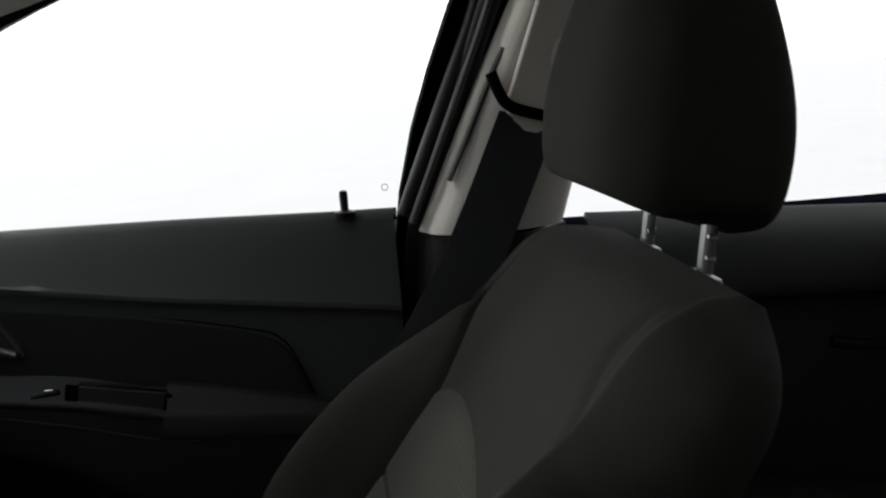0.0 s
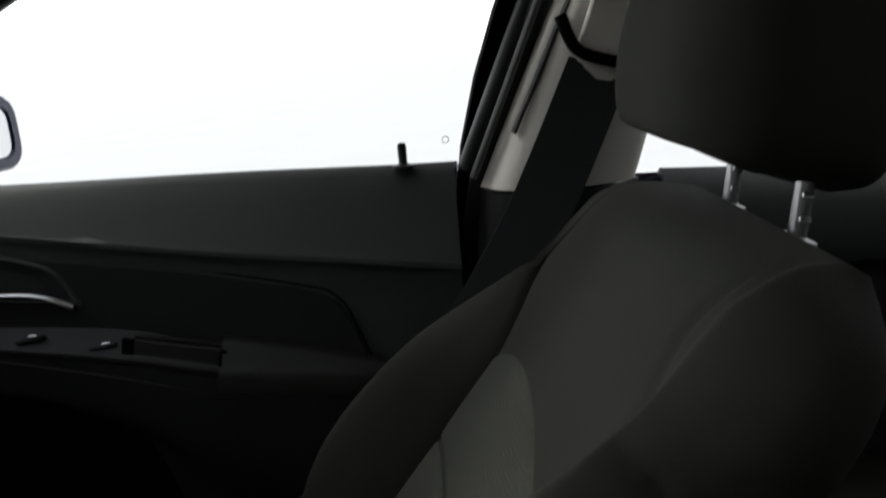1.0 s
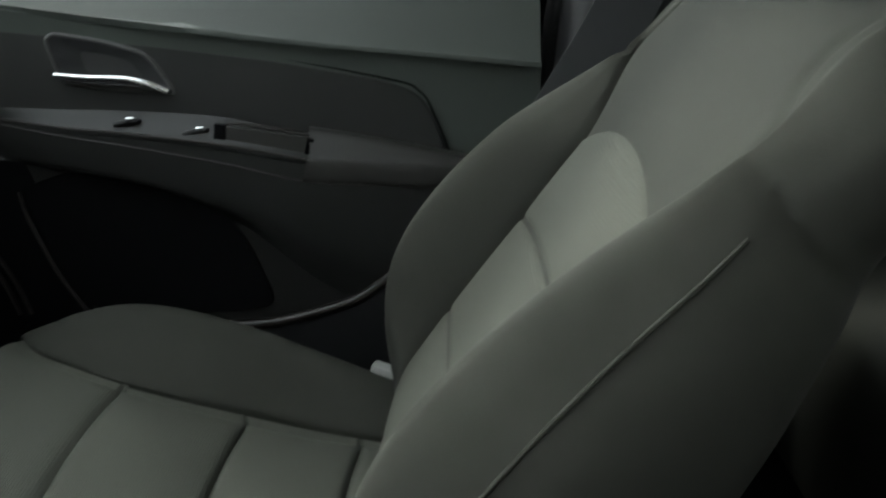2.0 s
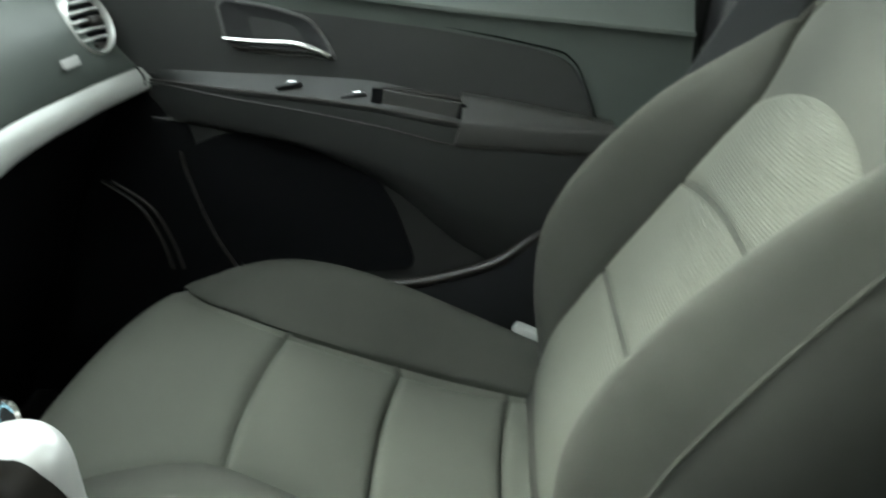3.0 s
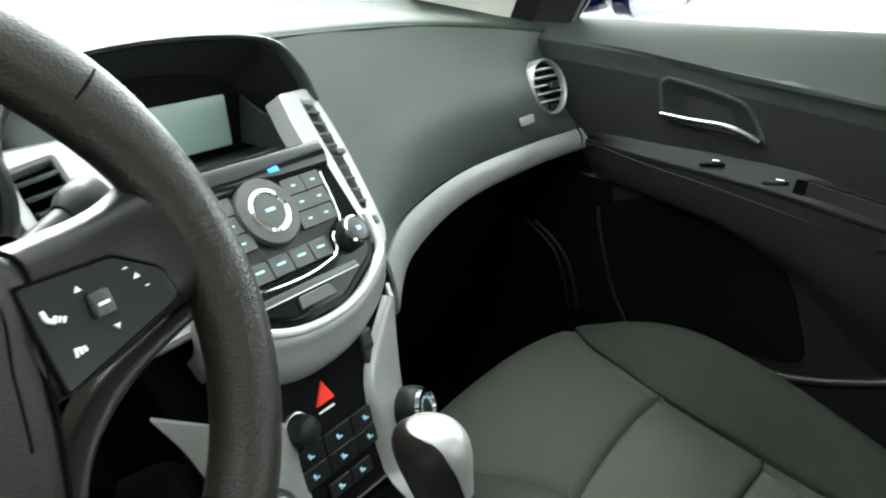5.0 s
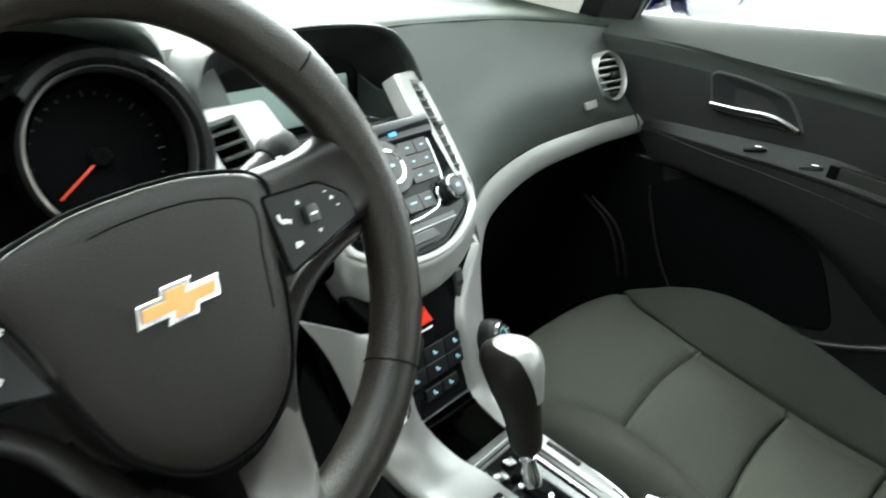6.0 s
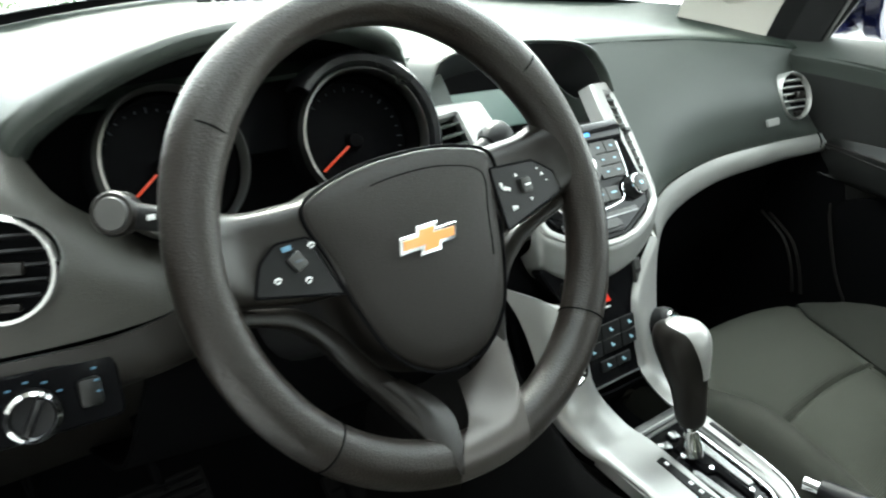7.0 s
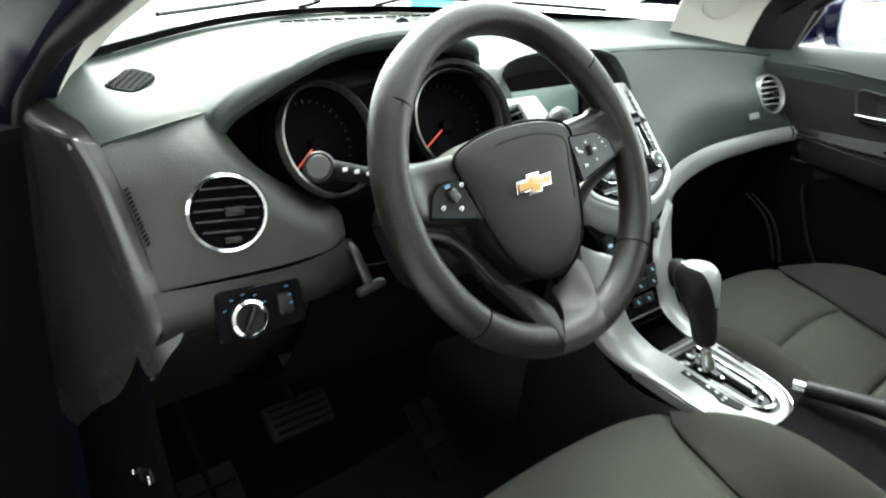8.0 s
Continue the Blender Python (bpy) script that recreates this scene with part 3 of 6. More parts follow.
part("lower_panel", sheet([xrow(XD, (1.380, 1.360, 1.345, 1.334, 1.337, 1.355), (0.8385, 0.8405, 0.843, 0.845, 0.849, 0.852)),
                           xrow(XD, (1.365, 1.352, 1.342, 1.332, 1.33, 1.35), (0.805, 0.808, 0.81, 0.81, 0.81, 0.81)),
                           xrow(XD, (1.385, 1.378, 1.370, 1.362, 1.365, 1.375), (0.778, 0.782, 0.785, 0.785, 0.785, 0.785)),
                           xrow(XD, (1.46, 1.455, 1.45, 1.45, 1.45, 1.45), (0.735, 0.74, 0.745, 0.745, 0.745, 0.745)),
                           xrow(XD, (1.58, 1.58, 1.58, 1.58, 1.58, 1.58), (0.60, 0.60, 0.60, 0.60, 0.60, 0.60))], 30, 24, 0.006), WARM, dash, "dark lower driver's panel")
# near-black colour carries the shade below the steering column
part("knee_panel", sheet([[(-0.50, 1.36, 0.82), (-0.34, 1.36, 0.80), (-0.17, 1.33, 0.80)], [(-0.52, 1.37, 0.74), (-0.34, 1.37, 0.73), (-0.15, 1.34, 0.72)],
                          [(-0.52, 1.46, 0.64), (-0.34, 1.46, 0.62), (-0.13, 1.46, 0.60)], [(-0.52, 1.62, 0.60), (-0.34, 1.62, 0.58), (-0.13, 1.62, 0.56)]], 16, 14, 0.006), VOID, dash, "knee panel under the column, shaded near-black")
CAP_FRONT = [(-0.714, 1.402, 0.996), (-0.703, 1.397, 0.955), (-0.692, 1.394, 0.905), (-0.679, 1.385, 0.840), (-0.668, 1.366, 0.795), (-0.680, 1.390, 0.757), (-0.687, 1.435, 0.709), (-0.692, 1.500, 0.657), (-0.690, 1.572, 0.609), (-0.705, 1.690, 0.545)]
CAP_RIDGE = [(-0.742, 1.407, 1.006), (-0.728, 1.405, 0.968), (-0.714, 1.405, 0.905), (-0.703, 1.403, 0.840), (-0.698, 1.394, 0.795), (-0.702, 1.430, 0.765), (-0.708, 1.490, 0.728), (-0.713, 1.555, 0.684), (-0.717, 1.62, 0.640), (-0.722, 1.72, 0.575)]


def cap_row(k, dx=0.0, dy=0.0, back=0.0):
    out = []
    for (x0, y0, z0), (x1, y1, z1) in zip(CAP_FRONT, CAP_RIDGE):
        x, y, z = x0 + (x1 - x0) * k + dx, y0 + (y1 - y0) * k + dy, z0 + (z1 - z0) * k
        out.append((x + (-0.727 - x) * back, y + (max(1.66, y1 + 0.04) - y) * back, z))
    return out


part("end_cap", sheet([cap_row(0), cap_row(0.45, -0.001, -0.004), cap_row(0.85, 0.0, -0.003), cap_row(1.0, -0.001, 0.005), cap_row(1.0, -0.003, 0.022), cap_row(1.0, -0.003, 0.022, 0.45), cap_row(1.0, -0.003, 0.022, 1.0)], 40, 32, 0.006, Vector((-1.4, 0.6, 1.0))), ENDCAP, dash, "rounded dark dashboard end cap")
part("end_ledge", sheet([[(-0.713, 1.61, 1.048), (-0.713, 1.53, 1.0265), (-0.713, 1.44, 1.0135), (-0.712, 1.403, 0.994)], [(-0.730, 1.61, 1.036), (-0.733, 1.53, 1.014), (-0.733, 1.45, 1.008), (-0.728, 1.406, 1.000)], [(-0.732, 1.62, 1.012), (-0.737, 1.54, 1.003), (-0.740, 1.46, 1.000), (-0.741, 1.410, 1.000)]], 20, 12, 0.006, Vector((-1.2, 0.8, 1.6))), ENDCAP, dash, "rounded shoulder of the end cap")
for k in range(14):
    part("grille_slot", block((0.002, 0.012, 0.0022), pose(-0.6975 + 0.0009 * k, 1.392 - 0.0006 * k, 0.950 - 0.0045 * k, 0, 0, -35), 0.0005), VOID, dash)


VENT = material("glossy_black_slats", (0.004, 0.004, 0.0045), 0.3, spec=0.3, spread=0.1)


def round_vent(x, y, z, turn, slat, ring, rim):
    """A round air outlet with a chrome ring, five curved slats and a tab."""
    m = basis((x, y, z), (math.cos(radians(turn)), -math.sin(radians(turn)), 0), (0, 0.3, 0.95))
    m = m @ pose(0, 0, 0.006)
    v = part("round_vent", turned([(0.0345, -0.03), (0.0365, -0.001), (0.0385, 0.004), (rim - 0.002, 0.005), (rim, 0.001), (rim, -0.03)], m, 40, caps=False), ring, dash, "round air vent with a bright ring")
    part("recess", turned([(0.0370, -0.001), (0.0365, -0.0045), (0.001, -0.005)], m, 32, caps=False), VOID, v)
    for k in range(5):
        h = -0.022 + k * 0.0115
        w = 2 * math.sqrt(0.0358 ** 2 - h * h) - 0.003
        part("slat", sheet([[(m @ Vector((-w / 2 + w * i / 6, h + 0.0015, 0.0 + 0.003 * math.sin(math.pi * i / 6)))) for i in range(7)],
                            [(m @ Vector((-w / 2 + w * i / 6, h - 0.0005, -0.0042))) for i in range(7)]], 10, 3, 0.0022), slat, v)
    part("tab", block((0.022, 0.011, 0.012), m @ pose(0.008, 0.001, 0.002), 0.003), SATIN, v)
    part("wheel_tab", block((0.018, 0.007, 0.008), m @ pose(0.004, -0.029, -0.002), 0.002), SATIN, v)
    return v


round_vent(-0.607, 1.360, 0.914, 26, VENT, CHROME, 0.0435)
# silver-grey slats and ring here put in the window's reflection
round_vent(0.616, 1.364, 0.923, 8, STRIP, SILVER, 0.0412)
# side demister, defroster slots and light sensor on the top pad
m = basis((-0.597, 1.600, 1.0372), (0.70, 0.72, 0.17), (-0.70, 0.70, 0.17)) @ Matrix.Scale(0.72, 4)
sv = part("side_demister", plate(rounded([(-0.065, -0.03), (0.05, -0.03), (0.07, 0.025), (-0.05, 0.03)], 0.02, 5), 0.006, m, 0.002), VOID, dash, "side window demister grille")
for k in range(5):
    part("bar", block((0.10, 0.0013, 0.003), m @ pose(0, -0.022 + 0.011 * k, 0.0004, 0, 0, 4), 0.0005), VOID, sv)
for k in range(12):
    part("defroster_slot", block((0.022, 0.008, 0.003), pose(-0.17 + 0.032 * k, 1.93 - 0.4 * (-0.0 + 0.032 * k - 0.17) ** 2, 1.087, 6, 0, 0), 0.001), VOID, dash)
part("light_sensor", turned([(0.014, 0.0), (0.012, 0.006), (0.006, 0.010), (0.001, 0.011)], pose(0.06, 1.86, 1.078), 20), GLOSS, dash, "small domed light sensor")

# headlamp switch panel
m = basis((-0.592, 1.331, 0.806), (0.97, -0.14, 0.02), (0, 0.25, 0.95))
hs = part("switch_panel", plate(rounded([(-0.052, -0.026), (0.05, -0.024), (0.05, 0.028), (-0.046, 0.030)], 0.008), 0.012, m, 0.002), GLOSS, dash, "black headlamp switch panel")
k = part("light_knob", turned([(0.021, -0.002), (0.021, 0.010), (0.018, 0.014), (0.016, 0.010), (0.001, 0.008)], m @ pose(-0.018, -0.004, 0), 32), BLACK, hs, "chrome-ringed light knob")
part("ring", turned([(0.0205, 0.008), (0.0205, 0.0125), (0.0175, 0.015), (0.0155, 0.0125)], m @ pose(-0.018, -0.004, 0), 32, caps=False), CHROME, k)
part("grip", block((0.006, 0.030, 0.010), m @ pose(-0.018, -0.004, 0.012, 0, 0, -30), 0.002), VENT, k)
part("dimmer", block((0.018, 0.024, 0.01), m @ pose(0.026, 0.002, 0.002), 0.004), DARK, hs)
for a in range(5):
    t = radians(150 - 30 * a)
    part("symbol", block((0.004, 0.0016, 0.001), m @ pose(-0.018 + 0.026 * math.cos(t), -0.004 + 0.026 * math.sin(t), 0.0006), 0.0003), FAINT, hs)
for a in range(3):
    part("symbol", block((0.004, 0.0018, 0.001), m @ pose(0.032, 0.020 - 0.009 * a, 0.0006 + 0.006 * (a > 0)), 0.0003), FAINT, hs)

# instrument binnacle
part("inner_fascia", sheet([[(-0.168, 1.458, 1.032), (-0.14, 1.455, 1.034), (-0.10, 1.455, 1.034)], [(-0.150, 1.435, 0.99), (-0.135, 1.418, 0.99), (-0.105, 1.415, 0.99)], [(-0.140, 1.41, 0.945), (-0.13, 1.39, 0.945), (-0.115, 1.38, 0.945)]], 12, 10, 0.005), DASH, dash, "soft charcoal fascia between dials and display")
HOOD = [(-0.570, 0.990), (-0.556, 1.010), (-0.510, 1.048), (-0.43, 1.076), (-0.337, 1.085), (-0.27, 1.080), (-0.215, 1.064), (-0.180, 1.040), (-0.172, 1.015)]


def HY(x):
    return 0.060 * max(0.0, min(1.0, (-0.50 - x) / 0.07)) + 0.040 * max(0.0, min(1.0, (x + 0.23) / 0.05))


part("binnacle_hood", sheet([[(-0.337 + (x + 0.337) * 0.94, 1.40 + HY(x), z - 0.012) for x, z in HOOD], [(x, 1.372 + HY(x), z - 0.003) for x, z in HOOD], [(-0.337 + (x + 0.337) * 1.02, 1.385 + HY(x), z + 0.004) for x, z in HOOD],
                             [(-0.337 + (x + 0.337) * 1.06, 1.46, z - 0.002) for x, z in HOOD], [(-0.337 + (x + 0.337) * 1.12, 1.60, 0.96 + (z - 0.96) * 0.72) for x, z in HOOD]], 48, 22, 0.005), DASH, dash, "arched instrument hood")
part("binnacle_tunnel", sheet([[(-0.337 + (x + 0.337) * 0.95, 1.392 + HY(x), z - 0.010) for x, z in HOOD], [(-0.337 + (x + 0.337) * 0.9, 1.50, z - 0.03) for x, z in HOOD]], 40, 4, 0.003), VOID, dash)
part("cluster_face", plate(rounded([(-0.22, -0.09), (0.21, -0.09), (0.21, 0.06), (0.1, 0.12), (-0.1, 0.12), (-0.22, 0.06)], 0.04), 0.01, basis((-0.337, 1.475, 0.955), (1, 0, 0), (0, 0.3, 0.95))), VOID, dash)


def gauge(x, y, z, toe, needle):
    """A deep round dial with a silver ring, ticks, print and a red needle."""
    m = basis((x, y, z), (math.cos(radians(toe)), math.sin(radians(toe)), 0), (0, 0.33, 0.94))
    g = part("gauge", turned([(0.0660, -0.012), (0.0668, -0.002), (0.0680, 0.002), (0.0698, 0.0005), (0.071, -0.012)], m, 56, caps=False), RING, dash, "round dial with a silver ring")
    arc = [radians(-25 + 165 * i / 28) for i in range(29)]
    if x > -0.3:
        part("cowl", shell([[m @ Vector((r * math.cos(t), r * math.sin(t), h)) for t in arc] for r, h in ((0.0715, -0.004), (0.075, 0.004), (0.081, 0.006), (0.087, -0.002), (0.089, -0.03))], 0.003, m @ Vector((0, 0, 0.5))), VENT, g, "black cowl over the dial")
    part("barrel", turned([(0.071, -0.011), (0.068, -0.05), (0.062, -0.05), (0.062, -0.011)], m, 40, caps=False), VOID, g)
    part("dial", turned([(0.001, -0.04), (0.066, -0.04), (0.066, -0.046), (0.001, -0.046)], m, 40), VOID, g)
    for k in range(25):
        t = radians(225 - 270 * k / 24)
        part("tick", block((0.006 if k % 4 == 0 else 0.003, 0.0010, 0.001), m @ pose(0.055 * math.cos(t), 0.055 * math.sin(t), -0.0392, 0, 0, math.degrees(t)), 0.0003), DIM, g)
    t = radians(needle)
    part("needle", block((0.046, 0.0022, 0.002), m @ pose(0.026 * math.cos(t), 0.026 * math.sin(t), -0.036, 0, 0, needle), 0.0008), NEEDLE, g, "lit red needle")
    part("hub", turned([(0.009, -0.040), (0.009, -0.034), (0.007, -0.032), (0.001, -0.032)], m, 24), VOID, g)
    return g


gauge(-0.447, 1.388, 0.970, 4, 215)
gauge(-0.256, 1.366, 0.972, -8, 215)
m = basis((-0.337, 1.455, 0.985), (1, 0, 0), (0, 0.33, 0.94))
part("centre_display", plate(rect(0.075, 0.07, 0.01), 0.006, m), GLOSS, dash, "dark display between the dials")


# ---- centre stack and console ----
stack = thing("centre_stack", "silver-framed centre stack with radio and climate controls", "control panel")
S = basis((0, 1.324, 0.935), (1, 0, 0), (0, math.sin(radians(37)), math.cos(radians(37))))
L = basis((0, 1.25, 0.74), (1, 0, 0), (0, math.sin(radians(13)), math.cos(radians(13))))


def mirrored(o):
    return o + [(-x, y) for x, y in o[::-1]]


# body behind the faces, screen hood
part("housing", sheet([[(-0.15, 1.40, 0.925), (0, 1.395, 0.92), (0.15, 1.40, 0.925)], [(-0.15, 1.38, 0.90), (0, 1.36, 0.90), (0.15, 1.38, 0.90)], [(-0.13, 1.31, 0.82), (0, 1.29, 0.82), (0.13, 1.31, 0.82)],
                       [(-0.12, 1.29, 0.76), (0, 1.275, 0.76), (0.12, 1.29, 0.76)], [(-0.10, 1.27, 0.62), (0, 1.265, 0.62), (0.10, 1.27, 0.62)]], 16, 20, 0.01), VOID, stack)
HS = [(-0.162, 0.975), (-0.150, 1.01), (-0.115, 1.038), (0, 1.047), (0.115, 1.038), (0.150, 1.01), (0.162, 0.975)]
part("screen_hood", sheet([[(x * 0.93, 1.44, z - 0.008) for x, z in HS], [(x * 0.97, 1.395 + 0.30 * (z - 0.985), z - 0.004) for x, z in HS], [(x, 1.392 + 0.30 * (z - 0.985), z + 0.001) for x, z in HS],
                           [(x * 1.03, 1.45, z) for x, z in HS], [(x * 1.06, 1.62, 0.985 + (z - 0.985) * 0.7) for x, z in HS]], 40, 20, 0.004), DASH, stack, "raised hood over the display")
part("recess_sides", sheet([[(x * 0.96, 1.40 + 0.30 * (z - 0.985), z - 0.006) for x, z in HS], [(x * 0.80, 1.452, 0.94 + (z - 0.985) * 1.15) for x, z in HS]], 30, 4, 0.003), BLACK, stack)
part("recess_floor", sheet([[(-0.12, 1.362, 0.947), (0, 1.358, 0.945), (0.12, 1.362, 0.947)], [(-0.125, 1.40, 0.935), (0, 1.40, 0.933), (0.125, 1.40, 0.935)], [(-0.13, 1.46, 0.925), (0, 1.46, 0.923), (0.13, 1.46, 0.925)]], 16, 8, 0.003), BLACK, stack)
part("display_surround", plate(rect(0.26, 0.11, 0.02), 0.006, basis((0, 1.449, 0.975), (1, 0, 0), (0, 0.1, 1)), 0.002), VOID, stack)
part("display", plate(rect(0.188, 0.050, 0.003), 0.004, basis((0, 1.444, 0.960), (1, 0, 0), (0, 0.1, 1)), 0.001), SCREEN, stack, "grey-green display, switched off")
# face plate, silver
part("face_plate", plate(rounded(mirrored([(0.098, 0.016), (0.100, -0.080), (0.090, -0.102), (0.03, -0.128)])[::-1], 0.010), 0.02, S, 0.003), GLOSS, stack, "piano black radio surround")
BD = [(0.106, -0.066), (0.104, -0.088), (0.092, -0.107), (0.034, -0.132), (-0.034, -0.132), (-0.092, -0.107), (-0.104, -0.088), (-0.106, -0.066)]
part("border", sheet([[S @ Vector((x * 0.925, y * 0.950 + 0.001, 0.002)) for x, y in BD], [S @ Vector((x * 0.94, y * 0.960, 0.0055)) for x, y in BD], [S @ Vector((x, y * 0.995, 0.0045)) for x, y in BD], [S @ Vector((x * 1.02, y, -0.002)) for x, y in BD]], 40, 10, 0.003), SILVER, stack, "satin silver border round the radio")
part("gloss_bar", sheet([[S @ Vector((k * 0.0245 * w, v, n + 0.0025 * (1 - (k / 4) ** 2))) for k in range(-4, 5)] for v, n, w in ((0.021, -0.008, 1.0), (0.018, 0.001, 0.995), (0.013, 0.0045, 0.985), (0.006, 0.0055, 0.975), (-0.002, 0.0045, 0.965), (-0.009, 0.001, 0.955))], 30, 16, 0.003), PIANO, stack, "curved piano black bar below the display")
part("bar_mark", block((0.012, 0.009, 0.001), S @ pose(0.027, 0.0035, 0.0072, -6), 0.0003), BLUE, stack)
# slot face below the buttons
part("slot_face", plate(rounded(mirrored([(0.088, -0.084), (0.080, -0.098), (0.028, -0.121)])[::-1], 0.006), 0.008, S @ pose(0, 0, 0.004), 0.002), PIANO, stack, "piano black disc slot panel")
part("disc_slot", block((0.134, 0.0055, 0.002), S @ pose(-0.008, -0.099, 0.0042), 0.0008), BUTTON, stack)
part("disc_slot_lip", block((0.134, 0.0012, 0.002), S @ pose(-0.008, -0.1025, 0.0046), 0.0004), STEEL, stack)
part("eject_key", plate(rounded(mirrored([(0.018, -0.105), (0.022, -0.116)])[::-1], 0.003), 0.003, S @ pose(0, 0, 0.0065), 0.001), BUTTON, stack)
for s in (-1, 1):
    # side frame with a tall slatted vent, turned outwards
    F = S @ pose(s * 0.125, 0, -0.016, 0, s * 20, 0)
    o = [(-0.044, -0.075), (-0.027, -0.094), (0.008, -0.094), (0.025, -0.078), (0.033, -0.050), (0.039, -0.022), (0.045, 0.015), (0.046, 0.053), (0.040, 0.086), (-0.030, 0.074), (-0.036, 0.040), (-0.038, 0.0), (-0.040, -0.030)]
    h = [(-0.0025, -0.048), (-0.001, -0.053), (0.016, -0.053), (0.0195, -0.049), (0.024, -0.030), (0.029, -0.005), (0.033, 0.025), (0.034, 0.050), (0.033, 0.066), (0.004, 0.066), (0.002, 0.030), (0.001, 0.0), (-0.0005, -0.025)]
    if s < 0:
        o, h = [(-x, y) for x, y in o[::-1]], [(-x, y) for x, y in h[::-1]]
    fr = part("vent_frame", plate(rounded(o, 0.006, 4), 0.02, F, 0.003, hole=rounded(h, 0.0015, 4)), SILVER, stack, "satin silver vent frame")
    part("recess", plate(rounded(h, 0.0015, 4), 0.002, F @ pose(0, 0, -0.016)), VOID, fr)
    for k in range(9):
        y = -0.043 + 0.0126 * k
        x0 = -0.0015 + 0.0055 * (y + 0.05) / 0.116
        x1 = 0.0200 + 0.0145 * (y + 0.05) / 0.116
        # lighter plastic in place of the highlight on the slat edges
        part("slat", block((x1 - x0, 0.0030, 0.013), F @ pose(s * (x0 + x1) / 2, y, -0.007, 25, 0, 0), 0.0008), DASH, fr)
    # wall of the display recess beside the frame
    part("recess_wall", sheet([[S @ Vector((s * u, v, n)) for u, v, n in ((0.096, 0.071, -0.020), (0.090, 0.044, -0.012), (0.088, 0.010, -0.008))], [S @ Vector((s * u, v, n)) for u, v, n in ((0.104, 0.074, -0.045), (0.099, 0.052, -0.040), (0.096, 0.030, -0.040))], [(s * 0.116, 1.452, 0.982), (s * 0.112, 1.450, 0.960), (s * 0.108, 1.446, 0.935)]], 12, 8, 0.003), DASH, stack, "sloping side wall of the display recess")
    part("tab", block((0.020, 0.006, 0.008), F @ pose(s * 0.016, 0.008, 0.001), 0.002), BUTTON, fr)
    part("key", block((0.010, 0.009, 0.004), F @ pose(s * 0.008, -0.068, 0.001), 0.002), BUTTON, fr)
    # wing-shaped side trim that runs down to the console
    foot_u = (0.047, 0.056, 0.0625, 0.0625) if s > 0 else (0.036, 0.024, 0.0175, 0.0175)
    top = ((0.096, 0.812), (0.102, 0.810), (0.112, 0.802), (0.140, 0.803)) if s > 0 else ((0.086, 0.770), (0.094, 0.775), (0.112, 0.784), (0.143, 0.797))
    part("side_trim", sheet([[(s * top[0][0], 1.264, top[0][1]), (s * 0.050, 1.252, 0.757), (s * 0.044, 1.240, 0.70), (s * foot_u[0], 1.229, 0.656), (s * foot_u[1], 1.195, 0.623), (s * foot_u[2], 1.165, 0.6128), (s * foot_u[3], 1.12, 0.6011), (s * foot_u[3], 1.06, 0.5833)],
                             [(s * top[1][0], 1.257, top[1][1]), (s * 0.064, 1.246, 0.757), (s * 0.060, 1.232, 0.70), (s * (foot_u[0] * 0.6 + 0.038), 1.219, 0.653), (s * (foot_u[1] * 0.6 + 0.040), 1.190, 0.624), (s * (foot_u[2] * 0.6 + 0.036), 1.165, 0.6130), (s * (foot_u[3] * 0.6 + 0.034), 1.12, 0.6012), (s * (foot_u[3] * 0.6 + 0.033), 1.06, 0.5833)],
                             [(s * top[2][0], 1.262, top[2][1]), (s * 0.102, 1.254, 0.757), (s * 0.096, 1.242, 0.70), (s * 0.096, 1.226, 0.648), (s * 0.091, 1.190, 0.621), (s * 0.0850, 1.165, 0.6128), (s * 0.083, 1.12, 0.6011), (s * 0.081, 1.06, 0.5833)],
                             [(s * top[3][0], 1.29, top[3][1]), (s * 0.124, 1.275, 0.757), (s * 0.108, 1.262, 0.70), (s * 0.101, 1.248, 0.640), (s * 0.095, 1.20, 0.610), (s * 0.0875, 1.165, 0.602), (s * 0.085, 1.12, 0.591), (s * 0.083, 1.06, 0.575)]], 30, 14, 0.004), SILVER, stack, "satin silver side trim")
    # climate knob in a dark collar
    K = basis((s * 0.092, 1.232, 0.702), (1, s * 0.25, 0), (0, 0.3, 0.95))
    kn = part("climate_knob", turned([(0.022, -0.01), (0.023, 0.004), (0.021, 0.012), (0.019, 0.014)], K, 32), BLACK, stack, "black climate knob with a chrome face ring")
    part("ring", turned([(0.0195, 0.012), (0.0185, 0.018), (0.015, 0.019), (0.013, 0.016)], K, 32, caps=False), CHROME, kn)
    part("face", turned([(0.015, 0.0155), (0.001, 0.0165)], K, 24), BLACK, kn)
    for a in range(8):
        t = radians(200 - 28 * a)
        part("mark", block((0.0035, 0.002, 0.0008), K @ pose(0.0105 * math.cos(t), 0.0105 * math.sin(t), 0.0168, 0, 0, math.degrees(t) + 90), 0.0002), (RED if a > 4 else ICON) if s < 0 else ICON, kn)
    # tuning knob on the radio face
    R = S @ pose(s * 0.068, -0.075, 0.001)
    kn = part("radio_knob", turned([(0.0150, 0.0), (0.0145, 0.012), (0.013, 0.015)], R, 28), BLACK, stack, "small radio knob with a chrome cap")
    part("cap", turned([(0.0112, 0.014), (0.0108, 0.017), (0.008, 0.0180), (0.001, 0.0178)], R, 28), BUTTON, kn)
    part("ring", turned([(0.0135, 0.013), (0.0132, 0.0165), (0.0118, 0.0172), (0.0108, 0.015)], R, 28, caps=False), CHROME, kn)
    part("mark", block((0.005, 0.004, 0.0008), R @ pose(0, 0, 0.0185), 0.0002), ICON, kn)
